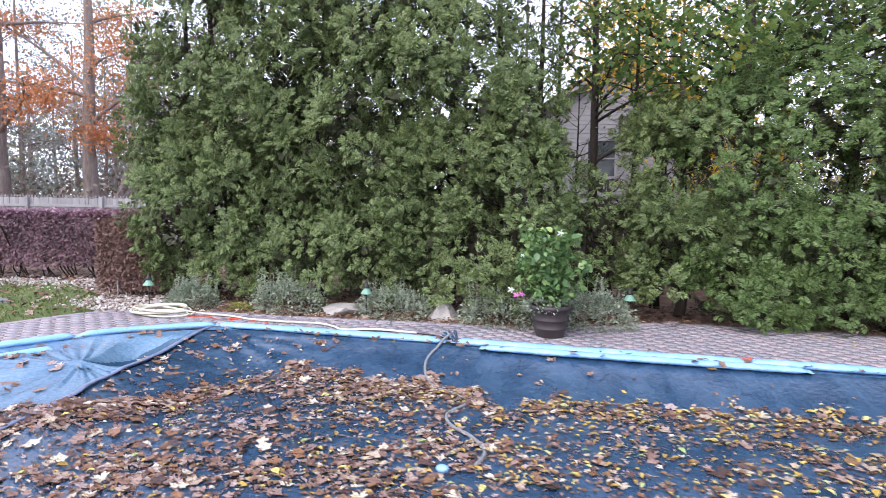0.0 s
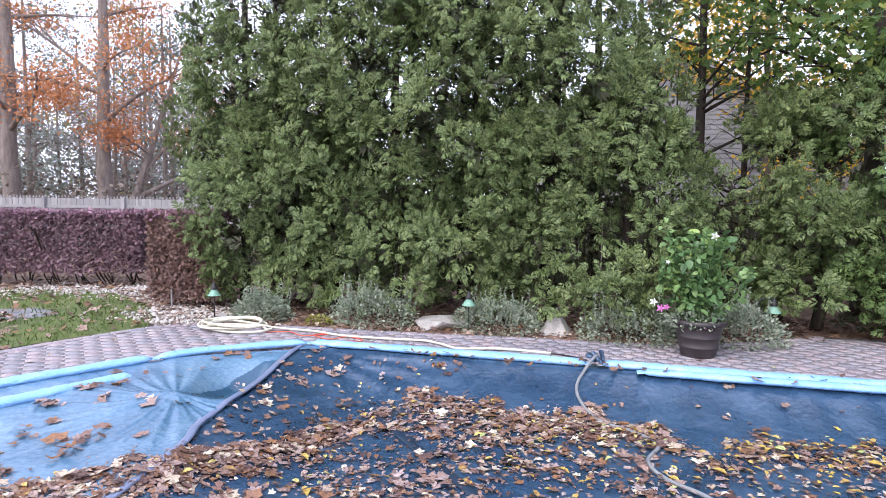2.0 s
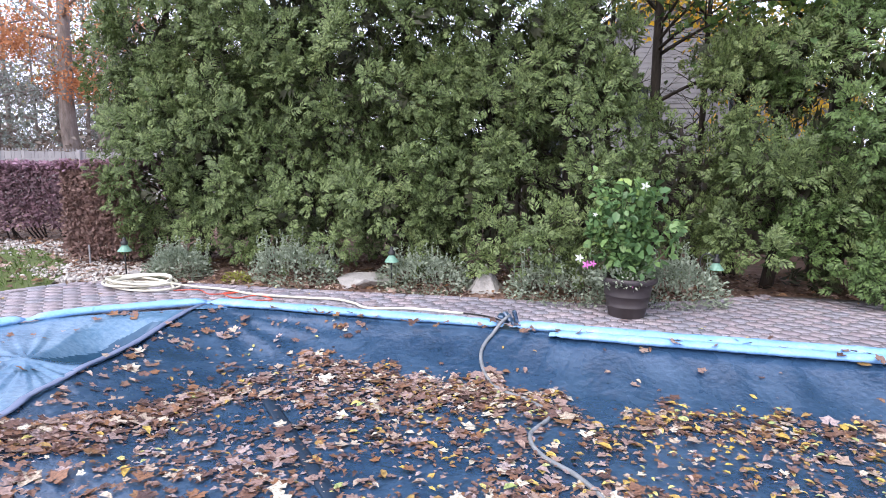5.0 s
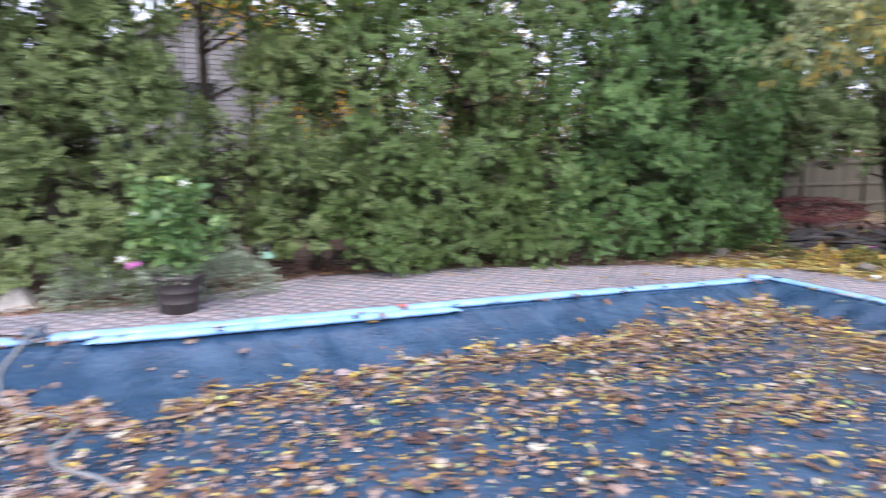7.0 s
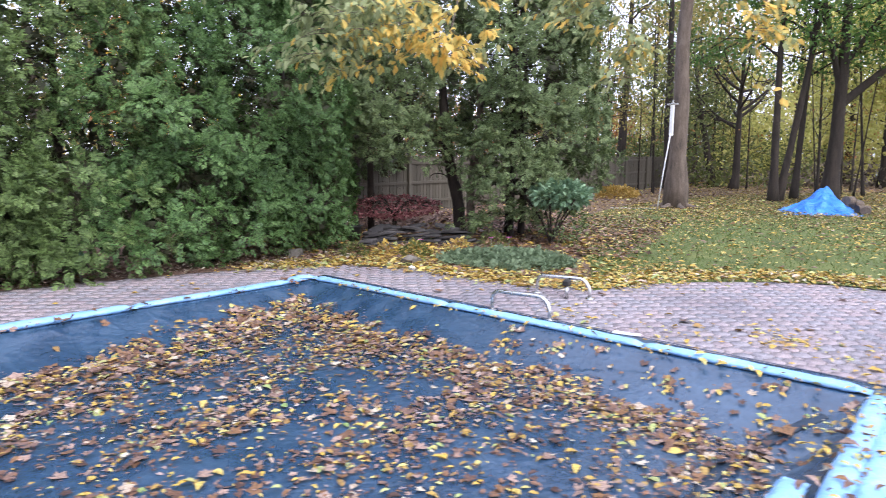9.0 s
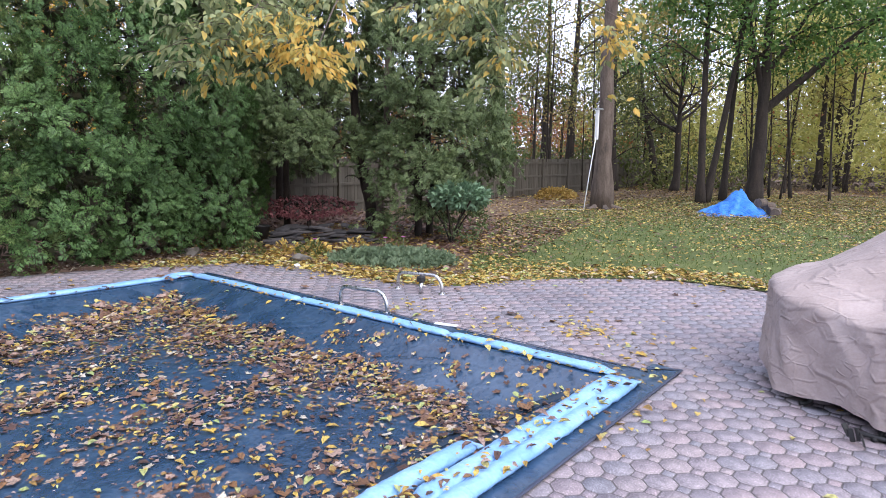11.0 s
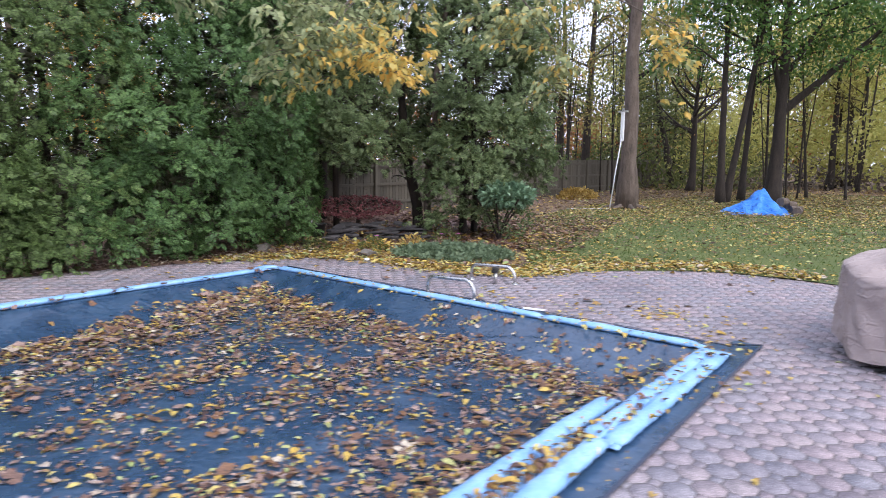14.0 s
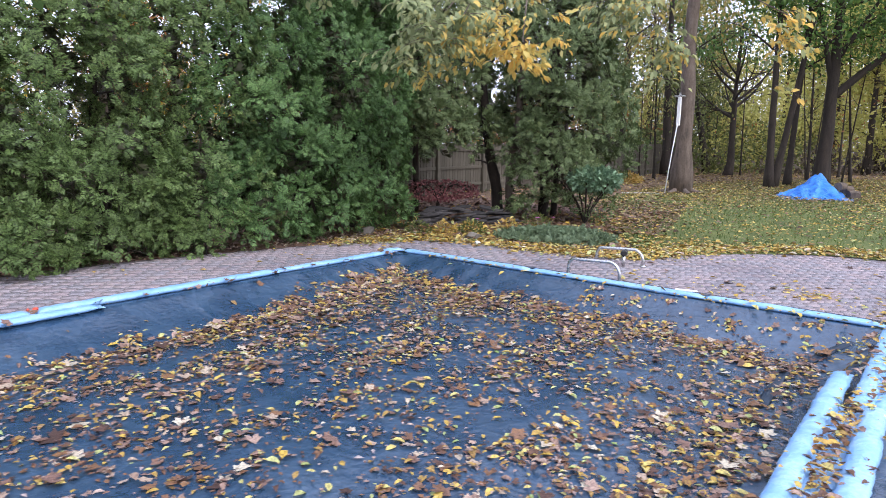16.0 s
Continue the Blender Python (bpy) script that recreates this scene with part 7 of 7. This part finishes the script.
broadleaf("oak_tree", "tall oak with spreading limbs and russet leaves", -20.7, 21.7, 15, 0.34, 3400, 0.15, M_OAKLEAF, 661, bunch=0.3, bark=M_OAKBARK, low=0.45, reach=0.2, limbs=4, twigs=4, clump=0.5,
          fixed=((0.42, 3.6, 0.2, 4.5), (0.44, 3.3, 0.75, 4.2), (0.33, -0.1, 0.6, 4.0)))
broadleaf("oak_tree", "leaning oak with a low grey limb and russet leaves", -20.35, 21.95, 8.5, 0.19, 2200, 0.15, M_OAKLEAF, 662, bunch=0.3, bark=M_OAKBARK, low=0.3, reach=0.22, limbs=4, twigs=4, clump=0.5, lean=(1.9, 1.5),
          fixed=((0.2, 0.74, 0.55, 4.0, 0.8), (0.32, 0.6, 0.95, 3.6, 0.7), (0.4, 3.6, 0.6, 2.2)))
rngw = np.random.default_rng(700)
for i in range(16):
    a = rngw.uniform(-58, -22)
    dist = rngw.uniform(30, 58)
    x, y = math.sin(radians(a)) * dist - 1, math.cos(radians(a)) * dist
    m = [M_PINE, M_WOODY, M_SCRUB, M_SCRUB, M_PINE][i % 5]
    broadleaf("wood_tree", {M_PINE: "hazy grey-green pine in the wood", M_WOODY: "yellowing tree in the wood", M_SCRUB: "nearly bare grey tree in the wood", M_WOODO: "orange-brown tree in the wood"}[m], x, y, rngw.uniform(9, 15), rngw.uniform(0.12, 0.22),
              {M_SCRUB: 500, M_PINE: 2600}.get(m, 1700), 0.18, m, 710 + i, bark=M_OAKBARK, low=0.08 if m is not M_SCRUB else 0.25, reach=0.2, limbs=12, twigs=4, clump=0.7, group="wood behind the picket fence")
# grey of bare twigs, paled further to stand for distance haze
M_HAZE = foliage("haze_paled_twigs", [(0.0, (0.22, 0.2, 0.2)), (0.5, (0.32, 0.29, 0.29)), (1.0, (0.42, 0.38, 0.37))], patch=0.4, scale=0.2)
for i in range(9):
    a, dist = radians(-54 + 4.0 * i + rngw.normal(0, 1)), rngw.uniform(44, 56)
    broadleaf("wood_tree", "bare grey tree in the wood, paled as by distance haze", math.sin(a) * dist, math.cos(a) * dist, rngw.uniform(9, 12), 0.14, 2600, 0.17, M_HAZE, 740 + i, bark=M_OAKBARK, low=0.1, reach=0.22, limbs=14, twigs=4, clump=0.9, group="wood behind the picket fence")
shed = thing("shed", "small cream shed far behind the picket fence", "shed", (-23.5, 36.0, 0.0), turn=10)
sb = bmesh.new()
box(sb, (0, 0, 1.2), (3.4, 3.0, 2.4))
part("wall", sb, surface("cream_paint", [(0.5, 0.44, 0.3), (0.6, 0.54, 0.38)], rough=0.7), shed)
sb = bmesh.new()
box(sb, (0, 0, 2.5), (3.9, 3.5, 0.16), 0, 0.02, (6, 0))
part("roof", sb, M_ROOF, shed)


# ---- trees on and behind the lawn ----
big = broadleaf("tall_tree", "tall grey-barked tree standing on the lawn's edge", 21.3, 7.65, 17, 0.29, 2600, 0.16, M_WOODY, 801, low=0.5, reach=0.22, limbs=14, twigs=4, clump=0.7,
                fixed=((0.42, 2.0, 0.9, 3.0),))
roots = Soup()
for a in np.linspace(0.3, 6.5, 8):
    roots.pipe(bend([(0, 0, 0.55), (math.cos(a) * 0.3, math.sin(a) * 0.3, 0.15), (math.cos(a) * 0.75, math.sin(a) * 0.75, 0.0)], 0.1), 0.1, 6, caps=False)
roots.make("root_flare", M_BARK, big)
pole = thing("net_pole", "white pole with a long box hung on the tree trunk", "pole", (20.85, 7.75, 0.1))
Soup().pipe([(-0.35, 0.15, 0.02), (-0.15, 0.1, 1.2), (0.0, 0.0, 2.4)], 0.018, 8).make("rod", M_WHITEMETAL, pole)
bm = bmesh.new()
box(bm, (0.02, 0, 2.75), (0.08, 0.12, 0.95), 0, 0.02)
part("box_tube", bm, M_WHITEMETAL, pole)
bm = bmesh.new()
box(bm, (0.03, 0, 3.24), (0.12, 0.34, 0.05), 0, 0.01)
box(bm, (0.03, 0, 3.3), (0.06, 0.06, 0.1), 0, 0.01)
part("bracket", bm, M_STEEL, pole)
Soup().pipe([(-0.35, 0.15, 0.03), (-0.9, 0.8, 0.03), (-1.3, 1.25, 0.03)], 0.022, 6).make("lying_rod", M_WHITEMETAL, pole)

TRUNKS = [(26.3, 5.95, 13, 0.15, (-0.5, 0.2)), (26.6, 5.88, 13, 0.14, (1.1, -1.4)), (28.3, 5.7, 12, 0.13, (0.2, -0.3)), (27.7, 4.42, 12.5, 0.27, (0.3, 0.2)), (26.8, 15.8, 15, 0.3, (0, 0)), (28.6, 14.6, 9, 0.09, (0.2, 0)),
          (34.4, 15.6, 14, 0.28, (0.4, 0)), (32.5, 12.2, 14, 0.26, (0, 0.5)), (37.6, 11.6, 8, 0.24, (-0.6, 1.2)), (41.0, 2.9, 10, 0.13, (0, 0)), (38.0, 0.3, 14, 0.3, (0, 0)), (36.5, 18.5, 15, 0.26, (0, 0)), (31, 18.5, 14, 0.2, (0, 0))]
for i, (x, y, h, g, lean) in enumerate(TRUNKS):
    if i == 3:
        maple = broadleaf("forked_tree", "dark tree with a heavy fork and green leaves", x, y, h, g, 11000, 0.19, M_MAPLEG, 820, bark=M_BARK_DARK, low=0.45, reach=0.34, limbs=15, twigs=5, clump=0.75, lean=lean, flat=0.35,
                  fixed=((0.31, -0.9, 0.72, 6.5, 0.85), (0.36, 2.1, 1.3, 4.5, 0.7), (0.42, -0.8, 1.0, 5.0, 0.6)), thick=0.4, droop=-0.1)
        # level sprays of leaves that spread from the limbs
        rngm = np.random.default_rng(822)
        mid = np.stack([rngm.uniform(-3.5, 3.0, 60), rngm.uniform(-6.0, 4.5, 60), rngm.uniform(5.0, 9.5, 60)], 1)
        mid[:, 2] -= 0.12 * np.clip(-mid[:, 1] - 2, 0, 4)
        k = rngm.integers(0, 60, 9000)
        scatter("crown", KITE, mid[k] + rngm.normal(0, 1, (9000, 3)) * np.array([0.75, 0.75, 0.2]), rngm.normal(0, 1, (9000, 3)) + np.array([0, 0, -0.4]), rngm.uniform(-1, 1, 9000), 0.17 * rngm.uniform(0.7, 1.3, 9000), M_MAPLEG, maple)
    else:
        broadleaf("wood_tree", "dark-barked tree at the edge of the wood", x, y, h, g, 2200 if g > 0.15 else 900, 0.19, [M_WOODY, M_MAPLEG, M_WOODG][i % 3], 821 + i, bark=M_BARK_DARK, low=0.42, reach=0.2, limbs=10, twigs=3,
                  clump=0.7, lean=lean, group="trees at the wood's edge")
M_WOODL = foliage("pale_yellow_wood_leaves", [(0.0, (0.333, 0.361, 0.1026)), (0.5, (0.518, 0.5035, 0.1596)), (1.0, (0.6475, 0.57, 0.2052))], patch=0.4, scale=0.25, through_light=0.5)
for i, (x, y, h, n) in enumerate(((24.6, 13.9, 9.0, 2600), (22.5, 14.6, 8.0, 1800), (29.5, 14.2, 9.5, 2200), (27.5, 10.2, 6.5, 900))):
    broadleaf("wood_tree", "thin olive-green tree before the wood", x, y, h, 0.1, n, 0.16, M_WOODG if i != 2 else M_WOODY, 870 + i, bark=M_BARK_DARK, low=0.25, reach=0.2, limbs=14, twigs=4, clump=0.55, group="trees at the wood's edge")
rngw = np.random.default_rng(900)
for i in range(46):
    a = rngw.uniform(22, 96)
    dist = rngw.uniform(40, 72)
    x, y = math.sin(radians(a)) * dist, math.cos(radians(a)) * dist
    k = i % 6
    m = [M_WOODY, M_WOODG, M_SCRUB, M_WOODO if a < 66 else M_WOODY, M_SCRUB, M_WOODG][k]
    if a > 74 and k in (0, 1, 2, 3):
        m = M_WOODL
    broadleaf("wood_tree", {M_WOODL: "pale yellow-green tree in the wood", M_WOODY: "yellowing tree in the wood", M_WOODG: "green tree in the wood", M_WOODO: "orange-brown tree in the wood", M_SCRUB: "nearly bare tree in the wood"}[m], x, y, rngw.uniform(10, 17), rngw.uniform(0.1, 0.26),
              {M_SCRUB: 320}.get(m, 1750), 0.29, m, 910 + i, bark=M_BARK_DARK, low=0.12 if k in (0, 2, 5) else 0.35, reach=0.17, limbs=11, twigs=2, clump=0.75, group="wood behind the lawn")


rngs = np.random.default_rng(930)
for i in range(34):
    a, dist = radians(rngs.uniform(50, 94)), rngs.uniform(29, 44)
    broadleaf("sapling", "thin dark nearly bare sapling at the edge of the wood", math.sin(a) * dist, math.cos(a) * dist, rngs.uniform(5, 12), rngs.uniform(0.03, 0.075), 60, 0.16, [M_WOODY, M_WOODG, M_WOODO][i % 3], 931 + i, bark=M_BARK_DARK, low=0.2,
              reach=0.16, limbs=9, twigs=3, clump=0.35, lean=(rngs.normal(0, 0.5), rngs.normal(0, 0.5)), droop=-0.15, group="saplings at the wood's edge")
broadleaf("twisted_tree", "dark twisted tree with bare crooked limbs", 34.2, 9.6, 8.5, 0.2, 120, 0.18, M_WOODG, 975, bark=M_BARK_DARK, low=0.35, reach=0.3, limbs=12, twigs=4, clump=0.4, thick=0.7, droop=-0.5,
                    fixed=((0.5, -0.9, 0.6, 3.0), (0.55, 2.2, 0.7, 2.6), (0.62, -0.7, 0.2, 2.4)))


def scrub(name, label, a0, a1, d0, d1, top, n, material, seed, size=0.24):
    rng = np.random.default_rng(seed)
    c = 70
    ang, dist = np.radians(rng.uniform(a0, a1, c)), rng.uniform(d0, d1, c)
    cx, cy, cz, cr = np.sin(ang) * dist, np.cos(ang) * dist, rng.uniform(0.2, 1.0, c) * top * 0.6, rng.uniform(0.6, 1.6, c)
    k = rng.integers(0, c, n)
    at = np.stack([cx[k], cy[k], cz[k]], 1) + rng.normal(0, 1, (n, 3)) * cr[k][:, None] * np.array([0.8, 0.8, 0.55])
    at[:, 2] = np.abs(at[:, 2]) + 0.25
    tagged(scatter(name, KITE, at, rng.normal(0, 1, (n, 3)), rng.uniform(-1.5, 1.5, n), size * rng.uniform(0.6, 1.3, n), material), label, "undergrowth", kind="stuff")


scrub("undergrowth", "leafless thicket far behind the picket fence, paled grey as by distance haze", -60, -22, 52, 64, 16.0, 15000, M_HAZE, 955, 0.34)
scrub("undergrowth", "yellow-green foliage of young trees in the wood", 66, 97, 42, 62, 15.0, 17000, M_WOODL, 956, 0.28)
scrub("undergrowth", "green undergrowth at the edge of the wood", 58, 80, 36, 48, 4.0, 9000, M_WOODG, 951)
scrub("undergrowth", "yellow undergrowth in the wood", 74, 97, 38, 56, 7.0, 14000, M_WOODL, 952)
scrub("undergrowth", "orange-brown undergrowth in the wood", 40, 70, 44, 60, 9.0, 11000, M_WOODO, 953)
scrub("undergrowth", "brown leafless scrub on the wood's floor", 30, 97, 38, 55, 1.8, 9000, M_SCRUB, 954, 0.3)
scrub("undergrowth", "brown scrub beyond the picket fence", -58, -24, 28, 45, 2.5, 9000, M_SCRUB, 955, 0.26)
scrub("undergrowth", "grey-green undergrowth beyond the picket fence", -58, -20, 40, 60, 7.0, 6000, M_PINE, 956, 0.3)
scrub("undergrowth", "mixed undergrowth behind the evergreen hedge", -20, 40, 20, 34, 3.0, 3000, M_WOODG, 957, 0.2)

# far wood as one ring of soft hills of leaves
def far_wood():
    rng = np.random.default_rng(960)
    n = 42000
    a = np.radians(rng.uniform(-75, 115, n))
    d = rng.uniform(70, 120, n)
    top = np.where(a > 0, 10.5, 15.0) + 2.5 * np.sin(a * 9) + 1.5 * np.sin(a * 23 + 1)
    z = top * rng.uniform(0, 1, n)**1.3
    at = np.stack([np.sin(a) * d, np.cos(a) * d, z], 1)
    for k, (m, lab) in enumerate(((M_WOODY, "far yellow woodland"), (M_SCRUB, "far leafless woodland"), (M_PINE, "far grey-green woodland"))):
        s = np.arange(k, n, 3)
        tagged(scatter("far_wood", KITE, at[s], rng.normal(0, 1, (len(s), 3)), rng.uniform(-1.5, 1.5, len(s)), rng.uniform(0.6, 1.2, len(s)) * np.where(a[s] < 0, 0.75, 1.0), m), lab, "wood", kind="stuff")


far_wood()

# yellow leaf pile, blue tarp with logs, wire fence
M_MOUND = foliage("pale_gold_shrub_leaves", [(0.0, (0.24, 0.15, 0.04)), (0.5, (0.45, 0.3, 0.08)), (1.0, (0.55, 0.44, 0.16))], patch=0.3)
pile = thing("leaf_mound", "rounded shrub of golden leaves beside the fence", "shrub", (25.0, 11.35, 0.1))
leaf_ball("foliage", 1500, (0, 0, 0.08), (1.0, 0.75, 0.4), M_MOUND, OVAL, 0.13, 971, pile)


def tarp_heap():
    t = thing("tarp_heap", "crumpled bright blue tarp over a heap of logs", "tarp", (22.6, 3.75, 0.1))
    na, nr = 72, 22
    v = []
    for i in range(nr):
        for j in range(na):
            a, s = 2 * math.pi * j / na, i / (nr - 1)
            r = 1.36 * s * (1 + 0.22 * math.cos(a - 2.2) + 0.1 * math.sin(5 * a) * s + 0.05 * math.sin(13 * a) * s)
            x, y = r * math.cos(a), r * math.sin(a) * 0.95
            u, w = 0.63 * x - 0.78 * y, 0.78 * x + 0.63 * y
            ridge = max(0.0, 1 - (0.1 - u) / 1.3)**0.95 if u < 0.1 else 0.72 * math.exp(-((u - 0.1) / 0.2)**2) + 0.28 * math.exp(-((u - 0.1) / 0.7)**2)
            z = 0.78 * ridge * math.exp(-(w * w / 0.5)**0.9)
            z += 0.2 * noise.noise((x * 2.5, y * 2.5, 3)) * (1 - s * 0.4) - 0.13 * abs(noise.noise((x * 3.5, y * 3.5, 1))) + 0.05 * abs(noise.noise((x * 8, y * 8, 4)))
            v.append((x, y, max(0.01 + 0.02 * noise.noise((x * 5, y * 5, 2)), z)))
    f = [(i * na + j, i * na + (j + 1) % na, (i + 1) * na + (j + 1) % na, (i + 1) * na + j) for i in range(nr - 1) for j in range(na)]
    link("tarp", mesh_of("tarp", v, f, M_BLUETARP, False), t)
    for k, (x, y, z, a) in enumerate(((0.05, -0.62, 0.42, 70), (0.3, -0.95, 0.16, 40), (0.0, -1.05, 0.14, 95), (0.5, -0.75, 0.3, 60))):
        bm = bmesh.new()
        bmesh.ops.create_cone(bm, cap_ends=True, segments=14, radius1=0.13, radius2=0.12, depth=0.34, matrix=pose(x, y, z, 90, 0, a))
        part("log", bm, M_BARK, t)
    return t


tarp_heap()
wire = thing("wire_fence", "thin green wire fence at the edge of the wood", "fence", (33.0, 5.0, 0.25), turn=-80)
for i in range(7):
    Soup().pipe([(i * 2.4, 0, -0.1), (i * 2.4, 0, 1.15)], 0.025, 6).make("fence_post", M_IRON, wire)
for k in range(6):
    Soup().pipe([(0, 0, 0.15 + 0.18 * k), (7.2, 0, 0.13 + 0.18 * k), (14.4, 0, 0.15 + 0.18 * k)], 0.004, 4).make("wire", M_IRON, wire)

# ---- paving of octagons and small squares, laid at 45 degrees ----
PITCH = 0.165


def paver_template(sides):
    """Top, bevel and skirt of one paver in quads."""
    if sides == 8:
        h, c = PITCH / 2 - 0.0042, PITCH * 0.5 * math.tan(radians(22.5))
        ring = [(h, -c), (h, c), (c, h), (-c, h), (-h, c), (-h, -c), (-c, -h), (c, -h)]
        tops = [(0, 1, 2, 3), (0, 3, 4, 7), (4, 5, 6, 7)]
    else:
        s = (PITCH / 2 - PITCH * 0.5 * math.tan(radians(22.5))) - 0.007
        ring = [(s, 0), (0, s), (-s, 0), (0, -s)]
        tops = [(0, 1, 2, 3)]
    n = len(ring)
    k = 0.002
    v = [(x * (1 - k / math.hypot(x, y)), y * (1 - k / math.hypot(x, y)), 0) for x, y in ring] + [(x, y, -0.005) for x, y in ring]
    f = tops + [(r * n + n + i, r * n + n + (i + 1) % n, r * n + (i + 1) % n, r * n + i) for r in range(1) for i in range(n)]
    return np.array(v, float), np.array(f)


def paving():
    rng = np.random.default_rng(77)
    m = int(16 / PITCH)
    I, J = np.meshgrid(np.arange(-m, m + 1), np.arange(-m, m + 1))
    c45 = math.sqrt(0.5)
    out = None
    for sides, shift in ((8, 0.0), (4, 0.5)):
        u, w = (I + shift).ravel() * PITCH, (J + shift).ravel() * PITCH
        x, y = 1.0 + (u - w) * c45, 2.0 + (u + w) * c45
        k = inside(DECK, x, y) & ~inside(POOL, x, y)
        x, y = x[k], y[k]
        k = edge_distance(x, y) > 0.1
        x, y = x[k], y[k]
        z = rng.normal(0, 0.0005, len(x))
        near = (x > 3.7) & (x < 6.9) & (y > -1.35) & (y < 0.4) & (sides == 8)
        tv, tf = paver_template(sides)
        rot = np.array([[c45, -c45, 0], [c45, c45, 0], [0, 0, 1]])
        tv = tv @ rot.T
        far_ = ~near
        v = tv[None] + np.stack([x, y, z], 1)[far_][:, None]
        f = (tf[None] + (np.arange(far_.sum()) * len(tv))[:, None, None]).reshape(-1, 4)
        ob = link("pavement", mesh_of("pavement", v.reshape(-1, 3), f, M_PAVER))
        tagged(ob, "grey and pink concrete octagon pavers round the pool" if sides == 8 else "small square concrete pavers between the octagons", "paving", kind="structure")
        if sides == 8:
            me = mesh_of("paver", tv, tf, M_PAVER)
            for a, b, c in list(zip(x[near], y[near], z[near]))[:300]:
                o = link("paver", me, ob)
                o.location = (a, b, c)
            out = ob
    # a course of bricks along the lawn and the mulch
    line = bend([p for p in DECK[1:11]], 0.2)
    bm = bmesh.new()
    box(bm, (0, 0, -0.018), (0.19, 0.1, 0.04), 0, 0.006)
    me = bpy.data.meshes.new("edging_brick")
    bm.to_mesh(me)
    bm.free()
    me.materials.append(M_PAVER)
    s = np.concatenate([[0], np.cumsum(np.linalg.norm(np.diff(line, axis=0), axis=1))])
    for q in np.arange(0.1, s[-1], 0.2):
        a, b = np.interp(q, s, line[:, 0]), np.interp(q, s, line[:, 1])
        a2, b2 = np.interp(q + 0.05, s, line[:, 0]), np.interp(q + 0.05, s, line[:, 1])
        o = link("edging_brick", me, out)
        o.matrix_local = pose(a, b, 0.004, 0, 0, math.degrees(math.atan2(b2 - b, a2 - a)))


paving()
